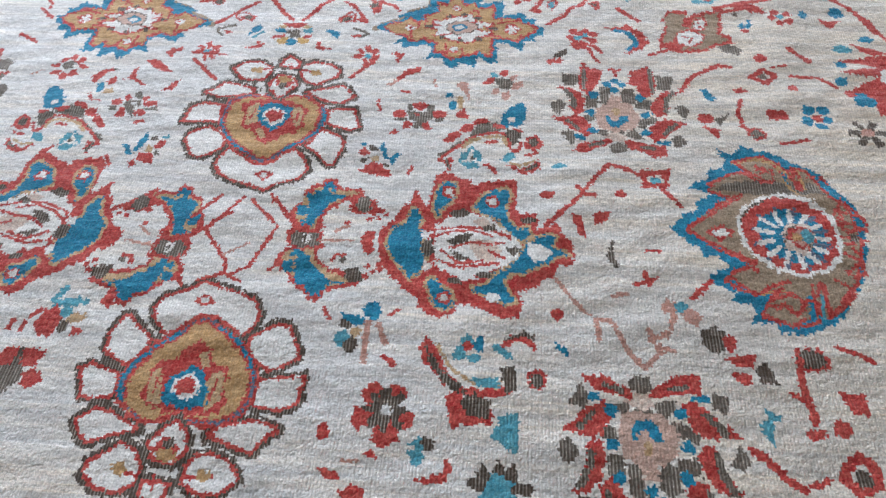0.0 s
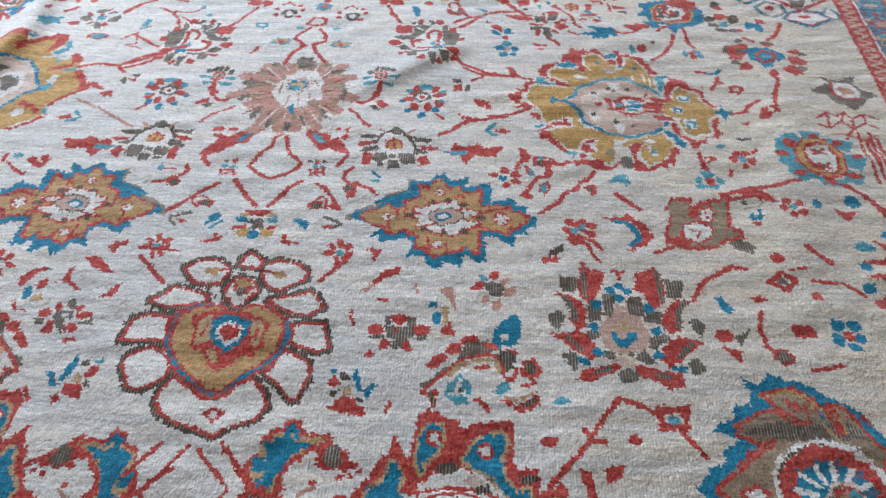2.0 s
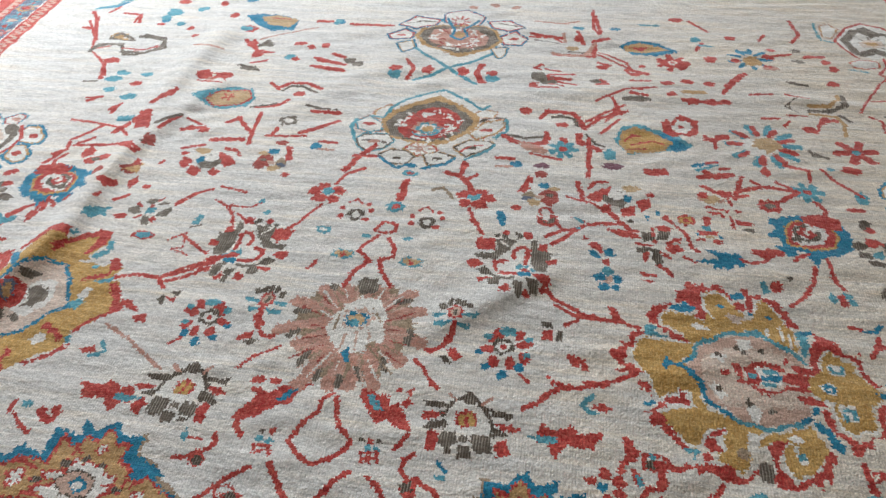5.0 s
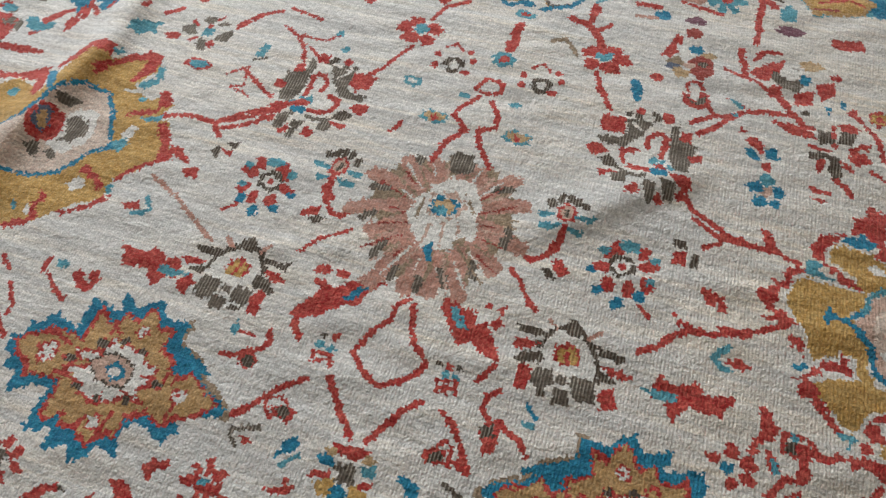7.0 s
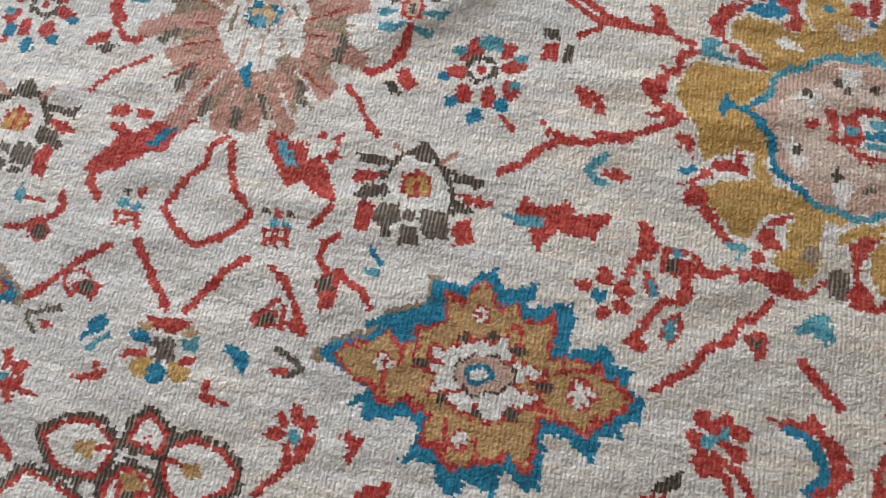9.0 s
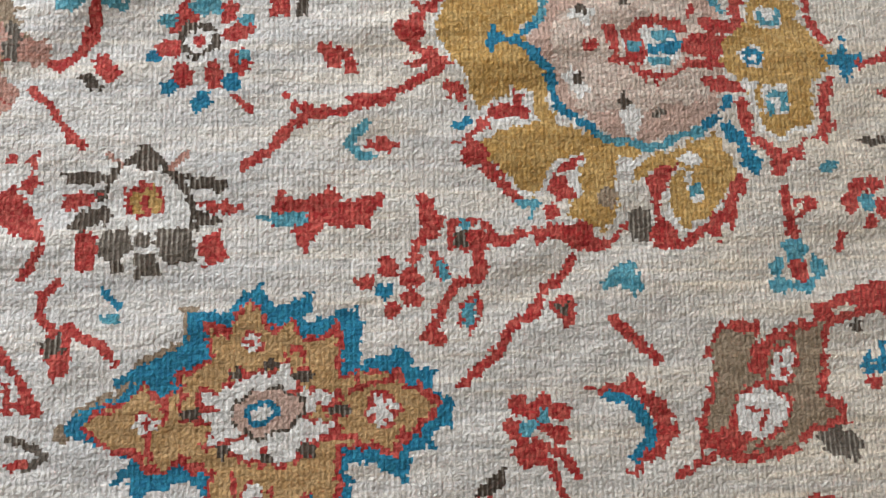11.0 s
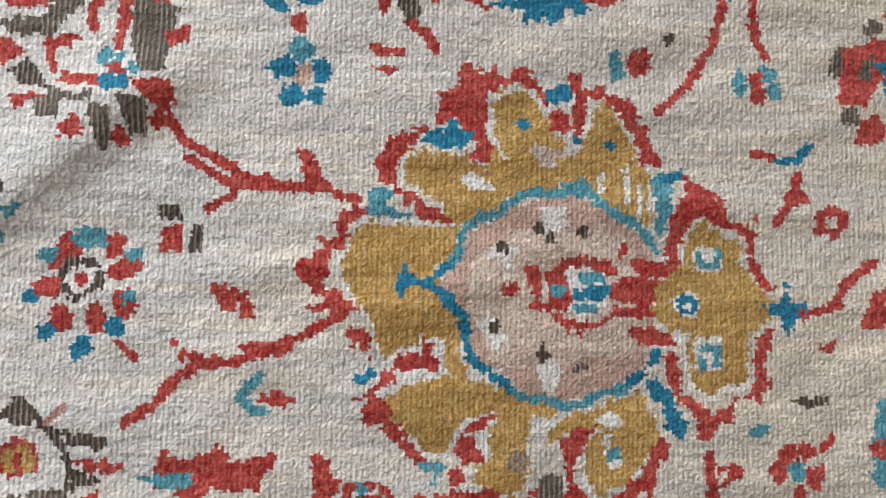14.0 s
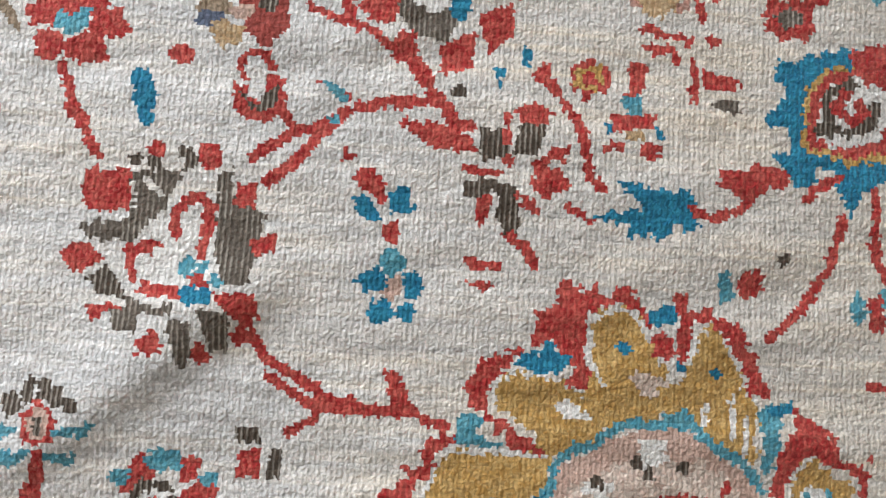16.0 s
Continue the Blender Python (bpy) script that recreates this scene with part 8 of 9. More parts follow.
def left_knots(p):
    p.line("aqua", 9, -24, 28, -13, 51)
    p.line("aqua", 12, -18, 23, 24, 29)
    p.dot("aqua", 1, 8, 9, 10)
    p.dot("red", 58, 33, 9, 13)
    p.dot("red", -18, -10, 17, 24)
    p.line("red", 8, -47, -2, -35, 10)
    p.dot("umber", 8, -16, 6, 11)
    p.dot("red", 30, -24, 8, 6)
    p.dot("straw", 22, -1, 13, 9)
    p.line("red", 7, -74, -23, -71, -8)
    p.line("red", 7, -55, -26, -53, -10)


def bent_vine(p):
    p.line("red", 8, -111, -104, -77, -66, -49, -35, -23, 8, 0, 35, 23, 30, 57, 12)
    p.fill("red", 52, 27, 103, 30, 93, -10, 53, -11)
    p.dot("ivory", 75, 8, 12, 9)
    p.dot("aqua", 75, 6, 8, 7)
    p.line("red", 8, 81, -10, 108, -48)
    p.line("red", 8, -55, -17, -39, -35, -25, -33)


def tiny_leaves(p):
    p.fill("red", -24, 9, -9, 7, -3, -33, -15, -30)
    p.fill("red", 10, 12, 39, 21, 29, -0, 11, -7)
    p.dot("red", -62, 49, 11, 8)
    p.dot("red", 58, 58, 8, 7)
    p.line("umber", 8, 39, -40, 30, -67, 41, -85)
    p.dot("aqua", -42, 113, 11, 7)


def grey_heart_right(p):
    p.fill("grey", -23, 9, 20, 12, 22, -5, 14, -12, 6, -22, -3, -29, -11, -30, -11, -13, -18, -12)
    p.dot("red", -6, 3, 4)
    p.fill("grey", -27, 26, -19, 30, -17, 13, -25, 10)
    p.fill("grey", 8, 30, 22, 31, 23, 13, 12, 13)
    p.fill("grey", -46, -9, -25, -6, -27, -15, -43, -15)
    p.fill("grey", 21, -9, 40, -3, 38, -13, 24, -14)
    p.fill("red", -17, 30, -4, 35, 5, 31, 10, 24, -1, 15, -13, 18)
    p.fill("red", -50, 7, -43, 13, -31, 13, -26, 1, -30, -5, -46, -5, -51, 0)
    p.fill("red", 23, 12, 35, 15, 47, 12, 44, -2, 28, -4, 21, 2)
    p.fill("red", -29, -20, -21, -15, -14, -20, -16, -32, -28, -32)
    p.fill("red", 4, -18, 13, -16, 20, -25, 24, -30, 13, -33, 5, -28)
    p.fill("red", -51, -42, -41, -37, -35, -43, -41, -47, -51, -46)


def bee_flower_right(p):
    p.fill("blue", -28, 33, -19, 35, -18, 28, -26, 26)
    p.fill("blue", 5, 21, 6, 30, 12, 36, 14, 24, 19, 11, 23, 1, 18, -3, 12, 9)
    p.fill("blue", 26, 1, 33, 9, 44, 10, 37, -1, 32, -12, 28, -10)
    p.fill("umber", -14, 25, -7, 28, -0, 23, -1, 15, -10, 15)
    p.fill("red", -28, 13, -21, 22, -15, 15, -10, 8, -20, 4, -25, 4)
    p.fill("straw", -9, -0, 4, 6, 6, -5, -1, -7)
    p.fill("umber", -24, -4, -11, -1, -17, -11, -24, -11)
    p.fill("umber", 17, -12, 25, -13, 25, -19, 18, -19)
    p.fill("red", -16, -19, -3, -11, 12, -12, 16, -26, 28, -25, 29, -37, 12, -40, -23, -34, -22, -28, -12, -26)
    p.fill("red", 56, -28, 65, -16, 68, -20, 62, -33)


def pale_flower(p):
    p.fill("grey", -20, 4, -7, 8, 8, 5, 13, -4, 7, -19, -7, -19, -14, -10)
    p.fill("red", -9, 27, 1, 33, 5, 24, 0, 15, -6, 13, -11, 20)
    p.fill("rose", 6, 11, 20, 18, 21, 6, 10, 1)
    p.fill("red", -44, -7, -34, 4, -24, 8, -20, -0, -29, -10)
    p.fill("rose", 13, -7, 27, 0, 32, -10, 22, -20, 13, -20)
    p.fill("rose", -22, -21, -12, -20, -15, -32, -22, -34)
    p.fill("rose", -7, -32, 5, -28, 8, -39, 1, -52, -6, -46)
    p.fill("aqua", -30, 21, -21, 22, -13, 12, -23, 7)


def faded_leaves(p):
    p.fill("red", -14, -11, -7, 2, 5, 17, 17, 23, 32, 26, 30, 12, 19, 8, 8, 3, -2, -7, -11, -18)
    p.fill("rose", -31, -28, -14, -11, -8, -13, -17, -24)
    p.line("rose", 5, 59, -6, 63, -25)
    p.line("red", 7, 2, -42, 17, -43)
    p.fill("rose", 103, -16, 110, -8, 120, -11, 122, -30, 128, -50, 126, -59, 120, -43, 112, -30, 105, -25)
    p.fill("blue", 85, -44, 95, -41, 98, -50, 88, -53)
    p.fill("blue", 91, -69, 97, -59, 103, -64, 105, -78, 101, -84, 93, -81)
    p.fill("straw", 103, -53, 114, -50, 117, -63, 114, -80, 108, -80, 107, -67)
    p.fill("red", 103, -98, 112, -85, 122, -80, 122, -89, 127, -101, 110, -104)
    p.fill("red", -41, -80, -41, -65, -35, -68, -34, -85, -29, -96, -35, -93)


def side_flower(p):
    p.fill("grey", -61, -4, -25, 22, -12, 30, -25, 49, 1, 38, 49, 53, 38, 30, 45, 14, 62, 1, 78, -11, 52, -24, 35, -43, 12, -64, -3, -51, -22, -32, -30, -12)
    p.fill("cream", -9, 22, 9, 32, 38, 22, 43, -3, 31, -28, 5, -28, -16, -10)
    p.line("red", 7, -10, 28, -15, -10, 4, -29, 34, -26)
    p.fill("rose", 2, 14, 29, 10, 29, -8, 4, -12)
    p.dot("apricot", 14, 0, 9, 7)


def side_lattice(p):
    p.line("red", 5, -61, 2, -35, 23, -18, 13, 2, 25, 13, 5, 40, 22, 64, 9)
    p.line("red", 5, -62, -17, -43, -28, -13, -5, 3, -30, 36, -8, 57, -26)
    p.line("red", 5, -35, 23, -43, -28)
    p.line("red", 5, 2, 25, -13, -5)
    p.line("red", 5, 13, 5, 3, -30)
    p.line("red", 5, 40, 22, 36, -8)
    p.line("rose", 5, -43, -45, -15, -44, 6, -60, 48, -49)
    p.line("red", 6, -1, -35, -21, -61)
    p.line("red", 7, 7, -43, 3, -92, 4, -144, 0, -188)
    p.line("red", 6, 29, -42, 28, -91, 31, -153)


def far_scatter(p):
    p.line("red", 8, -186, 189, -117, 191, -91, 169)
    p.line("umber", 4, -168, 174, -99, 161)
    p.line("rose", 8, -88, 212, -82, 169)
    p.line("rose", 8, -115, 115, -65, 95, -14, 105, -5, 158)
    p.dot("straw", -61, 138, 18, 11)
    p.fill("grey", -169, -22, -161, 2, -137, -3, -125, -29, -140, -48, -160, -41)
    p.line("red", 7, -162, 25, -142, 17)
    p.line("red", 7, -130, 21, -89, 11)
    p.line("red", 7, -121, -12, -56, -6)
    p.line("red", 7, -120, -35, -64, -32)
    p.line("red", 7, -115, -55, -80, -72)
    p.line("red", 8, -167, -61, -147, -55)
    p.line("grey", 8, -8, -30, 7, -25)
    p.line("red", 8, 16, -22, 27, -46)
    p.line("red", 10, 82, 33, 97, 5)
    p.line("red", 10, 105, 17, 137, 10)
    p.line("red", 8, 92, -23, 143, -23)
    p.line("red", 8, 95, -68, 120, -74)
    p.line("grey", 10, 75, -112, 113, -106, 136, -116)
    p.line("red", 10, 10, 67, 42, 54)
    p.dot("red", 127, 59, 9, 8)
    p.line("red", 7, 11, 125, 84, 74, 99, 41)
    p.petals("red", 208, 82, 7, 14, 38, 15)
    p.dot("ivory", 208, 82, 12, 11)
    p.dot("red", 208, 82, 5)
    p.dot("red", 181, -34, 12, 10)
    p.dot("red", 238, -16, 16, 10)
    p.dot("red", 293, -20, 15, 10)
    p.line("apricot", 11, 224, -71, 272, -61)
    p.dot("red", 192, -84, 12, 10)
    p.dot("red", 243, -109, 17, 13)
    p.dot("red", 289, -108, 15, 13)
    p.dot("red", 323, -102, 13, 10)
    p.line("red", 10, 322, -64, 351, 1, 380, 39)
    p.line("red", 10, -5, 384, -2, 254, 13, 217)
    p.line("rose", 8, -173, 295, -92, 288, -47, 305)
    p.dot("blue", 58, 265, 16, 10)
    p.line("blue", 7, -56, 267, -37, 241)
    p.line("aqua", 8, 131, 302, 184, 301)
    p.line("red", 10, 277, 158, 296, 201)
    p.line("aqua", 8, 286, 189, 319, 182)
    p.dot("red", 310, 113, 16, 13)
    p.dot("red", 377, 238, 14, 11)
    p.dot("red", -169, -194, 13, 13)
    p.line("red", 8, -19, -226, 26, -182, 73, -145)
    p.fill("red", 19, -230, 41, -182, 57, -158, 66, -176, 43, -207)
    p.line("red", 11, 255, -259, 275, -277)
    p.line("red", 11, 282, -257, 307, -251)
    p.line("red", 8, 276, -269, 276, -300)
    p.fill("rose", -180, -329, -148, -332, -105, -359, -119, -373, -161, -360)
    p.line("red", 10, 249, -363, 270, -358)
    p.line("red", 14, 239, -392, 263, -413, 299, -402)
    p.line("red", 8, 274, -381, 298, -376)
    p.line("aqua", 8, 225, -392, 269, -370)
    p.dot("plum", -118, -415, 17, 11)
    p.dot("straw", 243, -489, 18, 14)
    p.dot("red", 229, -477, 10, 10)
    p.dot("red", 275, -467, 15, 13)
    p.line("red", 8, 448, -191, 461, -173)
    p.line("red", 8, 453, 226, 473, 264)
    p.line("red", 10, 479, 143, 523, 157)
    p.line("umber", 8, 526, 126, 540, 117)
    p.line("red", 10, 558, 145, 610, 155)
    p.line("umber", 11, 494, 8, 536, 0)
    p.dot("red", 602, 12, 15, 11)
    p.line("red", 8, 388, -61, 442, -56)
    p.line("red", 10, 400, -168, 438, -164)
    p.line("red", 11, 526, -186, 550, -158)
    p.dot("red", 570, -156, 9)
    p.line("umber", 8, 488, -303, 521, -311)
    p.dot("red", 558, -355, 21, 11)
    p.line("red", 10, 426, -350, 467, -368)
    p.dot("aqua", 514, -357, 7)


def left_palmette(p):
    p.fill("gold", -190, 36, -160, 59, -90, 29, -86, 79, -78, 133, -45, 158, -25, 137, -1, 166, 42, 168, 61, 144, 46, 120, 37, 98, 78, 75, 100, 102, 122, 73, 104, 49, 135, 40, 169, -23, 149, -41, 124, -67, 104, -84, 107, -122, 70, -143, 52, -163, 28, -187, -14, -211, -65, -225, -246, 19)
    p.fill("cream", 71, -4, 78, 20, 91, 16, 86, -12)
    p.fill("cream", 37, -114, 50, -96, 67, -106, 51, -121)
    p.fill("cream", 3, -178, 1, -162, 18, -179)
    p.line("cream", 5, 27, 87, 63, 91)
    p.fill("red", -209, 62, -169, 71, -141, 89, -124, 94, -108, 65, -96, 36, -99, 15, -119, 30, -132, 61, -161, 60, -198, 48)
    p.fill("red", -110, 98, -91, 134, -79, 161, -53, 170, -34, 167, -30, 139, -42, 144, -66, 144, -78, 117, -98, 92)
    p.fill("red", -44, 110, -38, 127, -24, 134, -7, 159, 19, 179, 47, 179, 53, 157, 49, 134, 36, 118, 33, 104, 21, 103, 25, 128, 28, 156, 7, 151, -11, 137, -23, 122, -31, 100, -40, 101)
    p.fill("red", 85, 101, 103, 103, 120, 73, 104, 68, 100, 55, 59, 34, 52, 37, 73, 54, 99, 67)
    p.fill("red", 115, 34, 130, 38, 147, 20, 157, -2, 174, -27, 157, -38, 130, -60, 110, -86, 106, -78, 123, -56, 150, -34, 145, -11, 129, 15)
    p.fill("red", 157, 4, 177, -0, 199, -16, 193, -20, 170, -9)
    p.fill("red", 48, -88, 49, -70, 68, -83, 87, -89, 97, -108, 94, -114, 77, -97, 58, -91)
    p.fill("red", 52, -163, 75, -151, 97, -130, 112, -115, 118, -121, 92, -147, 60, -168)
    p.fill("red", 17, -185, 6, -161, 12, -148, 6, -134, 24, -150, 17, -163, 29, -181, 18, -201, -13, -212, -19, -205)
    p.petal("blue", 6, "blue", 3, "blush", -40, 73, -0, 71, 31, 34, 51, -10, 64, -28, 39, -46, 24, -78, 6, -98, -22, -111, -59, -116, -94, -123, -169, -86, -124, -49, -89, -26, -79, 15, -64, 51)
    p.fill("cream", -37, -7, -27, 28, 10, 28, 23, -12, 22, -36, -2, -62, -38, -55, -35, -36)
    p.fill("grey", -67, 38, -47, 41, -29, 40, -40, 25, -56, 23)
    p.fill("grey", -29, -3, -18, 13, 6, 4, 13, -21, -3, -38, -26, -42, -16, -26)
    p.fill("grey", -64, -64, -49, -52, -42, -74, -42, -85, -58, -77)
    p.fill("grey", -36, -66, -21, -58, -8, -73, -18, -78)
    p.fill("red", -72, -49, -84, -12, -76, 12, -55, 13, -38, 5, -30, -16, -32, -42, -44, -52, -61, -54)
    p.fill("slate", -73, -21, -71, 3, -59, 8, -55, -7, -51, -22, -56, -38, -67, -31)
    p.fill("apricot", -68, -18, -65, -1, -57, -8, -54, -29, -61, -31)
    p.fill("blue", -118, 87, -92, 82, -79, 56, -76, 36, -94, 49)
    p.fill("aqua", 62, -19, 82, -5, 92, -16, 84, -34, 73, -33)
    p.fill("aqua", 43, 106, 61, 124, 54, 150, 63, 154, 73, 133, 71, 113, 60, 101, 47, 100)
    p.fill("aqua", 82, 40, 104, 49, 115, 58, 114, 40, 94, 34)
    p.dot("aqua", 64, 76, 7, 5)
    p.fill("aqua", -34, 156, -24, 165, -15, 158, -27, 151)
    p.fill("aqua", -39, 212, -40, 232, -22, 246, 7, 250, -2, 237, 12, 223, -8, 223, -18, 209, -30, 213)
    p.fill("aqua", 101, -96, 110, -94, 116, -108, 107, -109)
    p.fill("aqua", -22, -175, -25, -161, -16, -166, -13, -178)
    p.dot("aqua", -157, 29, 9)


def grey_star_flower(p):
    p.fill("grey", -54, -5, -35, 12, -18, -9, -31, -17)
    p.fill("grey", -22, 21, -17, 35, 0, 36, 1, 17)
    p.fill("grey", 20, -7, 39, 13, 49, 3, 39, -20, 21, -18)
    p.fill("grey", -8, -37, -6, -21, 6, -22, 13, -45, -2, -44)
    p.fill("grey", 8, 18, 18, 29, 33, 28, 25, 20)
    p.dot("aqua", 0, 0, 10)
    p.line("red", 6, -37, 17, -24, 7)
    p.line("red", 6, -2, 16, -2, 9)
    p.line("red", 6, -25, -29, -13, -20)
    p.fill("red", 10, -30, 16, -19, 24, -29, 20, -38)
    p.line("red", 6, 6, 31, 12, 42)
    p.line("red", 7, 47, 21, 64, 43, 78, 61)
    p.line("red", 7, -204, 3, -200, 18)
    p.dot("red", -59, -27, 10, 7)


def west_scatter(p):
    p.fill("red", -30, -28, -36, 17, -17, 24, -7, -24)
    p.fill("red", -3, 7, 37, 13, 47, -29)
    p.line("red", 7, -28, -35, 41, -44)
    p.line("red", 10, -208, -342, -179, -315)
    p.dot("red", -163, -374, 16, 20)
    p.line("red", 8, -292, -150, -251, -137)
    p.line("red", 8, -278, -248, -183, -259, -134, -270, -96, -305)
    p.dot("grey", 277, -192, 22, 20)
    p.dot("ivory", 277, -192, 12, 10)
    p.line("red", 10, 255, -258, 259, -225)
    p.line("rose", 7, 62, 208, 134, 258, 211, 299)
    p.dot("red", 196, 194, 13, 10)
    p.dot("red", 267, 184, 10, 10)
    p.line("red", 8, 45, 205, 74, 146)
    p.line("red", 8, 74, 146, 127, 140)
    p.dot("aqua", 182, 122, 12, 8)
    p.line("rose", 8, -117, 152, -25, 135)
    p.line("aqua", 10, -540, 356, -481, 386, -469, 442)
    p.line("red", 8, -505, 234, -476, 229, -436, 149)
    p.line("red", 8, -377, 284, -374, 337)
    p.line("red", 8, 19, -212, 62, -229)
    p.line("red", 10, -29, -404, -26, -388)
    p.line("red", 8, 28, -394, 32, -382)


def hook_west(p):
    p.line("red", 7, -31, -14, -13, -11, 1, -1, 20, 8, 26, 21, 19, 33)
    p.dot("red", 6, -12, 15, 12)
    p.dot("umber", 7, -15, 9, 7)
    p.fill("aqua", -37, 26, -31, 33, -21, 24, -27, 13)
    p.line("red", 7, -19, 22, -3, 21)


def west_reds(p):
    p.dot("aqua", -16, 17, 9, 7)
    p.line("red", 7, -41, -2, -41, 21)
    p.line("red", 7, -31, -4, -10, -21, 13, -34)
    p.dot("red", 16, 4, 9)
    p.dot("red", 32, -6, 12, 8)
    p.dot("red", 39, 11, 9)
    p.line("red", 7, -113, 5, -91, -13)
    p.line("red", 7, -75, -32, -51, -62, -51, -76)


motif("palmette", "large gold palmette with pale pink centre and jagged red outline", yellow_palmette, 0.691, -0.032)
motif("palmette", "gold star palmette with red lines and peacock blue surround", star_palmette, 0.330, -0.376)
motif("palmette", "gold star palmette with red lines and peacock blue surround", star_palmette, -0.341, -0.379, flip=True)
motif("rosette", "dark brown rosette with cream dome and red centre", dark_rosette, 0.224, -0.184)
motif("rosette", "dark brown rosette with cream dome and red centre", dark_rosette, -0.253, -0.188, flip=True)
motif("leaf", "red serrated leaf with light blue vein", red_leaf, 0.382, -0.200)
motif("vine", "red branching vine", branch, 0.408, -0.101)
motif("vine", "red branching vine", branch_b, 0.433, 0.048)
motif("bud", "red bud between two dark squares", dots, 0.350, 0.007)
motif("bud", "small red bud", dots_b, 0.398, -0.052)
motif("leaf", "small red leaf with light blue stem", comma, 0.428, -0.134)
motif("leaf", "small red and brown leaf", leaflet_a, -0.187, -0.072)
motif("leaf", "curled red leaf with blue vein", bird_leaf, -0.098, -0.190)
motif("flower", "tiny square flower of red and blue knots", square_flower, -0.085, -0.269)
motif("vine", "red diamond of thin vine", diamond, -0.006, -0.236)
motif("leaf", "curled red leaf with light blue vein", bird_leaf_b, 0.093, -0.185)
motif("flower", "tiny square flower of red and blue knots", square_flower_b, 0.082, -0.264)
motif("vine", "thin red stem", stick, 0.144, -0.108)
motif("vine", "red stem with a small bud", stem, 0.163, -0.044)
motif("vine", "red vines meeting over a small flower", vee, -0.017, -0.338)
motif("leaf", "blue comma leaf", comma_a, -0.080, -0.407)
motif("leaf", "blue comma leaf", comma_b, 0.080, -0.409)
motif("leaf", "small red hooked leaf", tick_a, -0.072, -0.453)
motif("leaf", "small red hooked leaf", tick_b, 0.066, -0.450)
motif("vine", "red vine with a brown bud", curl_a, -0.129, -0.359)
motif("leaf", "grey hooked leaf", hook_a, -0.138, -0.411)
motif("vine", "red vine with a brown bud", curl_b, 0.112, -0.345)
motif("leaf", "grey hooked leaf", hook_b, 0.136, -0.404)
motif("flower", "small red flower with blue centre", red_flower, 0.148, -0.467)
motif("flower", "small red flower with blue centre", red_flower, -0.168, -0.469)
motif("vine", "red vine", low_vine, 0.155, -0.511)
motif("leaf", "red hooked leaf", hook_c, 0.216, -0.472)
motif("vine", "red vine with brown bud", curl_c, 0.159, -0.311)
motif("flower", "red flower with blue petal tips and dark ring", blue_tip_flower, 0.269, -0.034)
motif("flower", "red flower with blue petal tips and dark ring", blue_tip_flower, -0.272, -0.036, flip=True)
motif("flower", "red five-petalled flower with light blue centre", five_flower, 0.169, 0.355)
motif("vine", "red stem", stem_c, 0.182, 0.282)
motif("leaf", "plain blue leaf", blue_leaf, 0.234, 0.298)
motif("bud", "red and brown bud with a thin loop", ring_bud, 0.332, 0.313)
motif("vine", "red forking vine with blue buds", fork, 0.398, 0.293)
motif("vine", "red vine", high_vine, 0.463, 0.337)
motif("flower", "small dark and red flower", dark_flower, 0.547, 0.259)
motif("flower", "blue flower with red buds above it", three_bud, 0.448, 0.195)
motif("bud", "scattered blue and red knots", specks, 0.555, 0.347)
motif("flower", "small round gold and red flower", round_flower, 0.615, 0.343)
motif("vine", "red vine", vine_d, 0.602, 0.293)
motif("bud", "red and blue square bud with a stem", square_bud, 0.652, 0.301)
motif("leaf", "red bars with a grey bar", red_bars, 0.722, 0.348)
motif("leaf", "blue fingered leaf", hand_leaf, 0.669, 0.231)
motif("leaf", "red hooked leaf", red_hook, 0.759, 0.259)
motif("palmette", "dark brown and red open palmette with blue centre", dark_palmette, 0.278, 0.160)
motif("flower", "small fan flower with blue leaves", fan_flower, 0.176, 0.024)
motif("flower", "small fan flower with blue leaves", fan_flower, -0.179, 0.019, flip=True)
motif("palmette", "large palmette of cream petals with dark brown rims and tan heart", black_palmette, 0.006, -0.649)
motif("palmette", "large palmette of cream petals with dark brown rims and tan heart", black_palmette, -0.003, -1.166, turn=180)
motif("palmette", "peacock blue palmette with cream lily heart and red outline", blue_palmette, 0.357, -0.907)
motif("palmette", "peacock blue palmette with cream lily heart and red outline", blue_palmette, -0.328, -0.899, flip=True, turn=-10)
motif("palmette", "pair of blue and red crescent leaves", crescents, 0.159, -0.905)
motif("palmette", "pair of blue and red crescent leaves", crescents, -0.141, -0.927, flip=True, turn=-8)
motif("palmette", "arched brown horn with small blue flowers", horn, 0.394, -0.703)
motif("palmette", "brown horn with small blue flowers", horn_low, 0.401, -1.125)
motif("palmette", "huge tan leaf palmette with red ring and blue feathered edge", big_palmette, 0.887, -0.872)
motif("palmette", "red and grey open palmette with pink dome", red_palmette, 0.622, -0.614)
motif("palmette", "red and grey open palmette with pink dome", red_palmette, 0.620, -1.205, flip=True, turn=180)
motif("palmette", "faded pink feathered palmette with cream centre", pink_palmette, 0.002, -0.013)
motif("palmette", "dark brown and red open palmette with blue centre", dark_palmette, -0.276, 0.136, flip=True)
motif("flower", "red five-petalled flower with light blue centre", five_flower, -0.151, 0.336, flip=True)
motif("flower", "small dark ring with red knots round it", ring_flower, -0.072, 0.274)
motif("flower", "small dark ring with red knots round it", ring_flower, 0.082, 0.267)
motif("flower", "small light blue flower", drops, -0.133, 0.221)
motif("flower", "small light blue flower with red knot", drops_b, -0.069, 0.155)
motif("flower", "small light blue flower with red knot", drops_b, 0.071, 0.148)
motif("leaf", "small red leaf", leaf_bit, -0.123, 0.122)
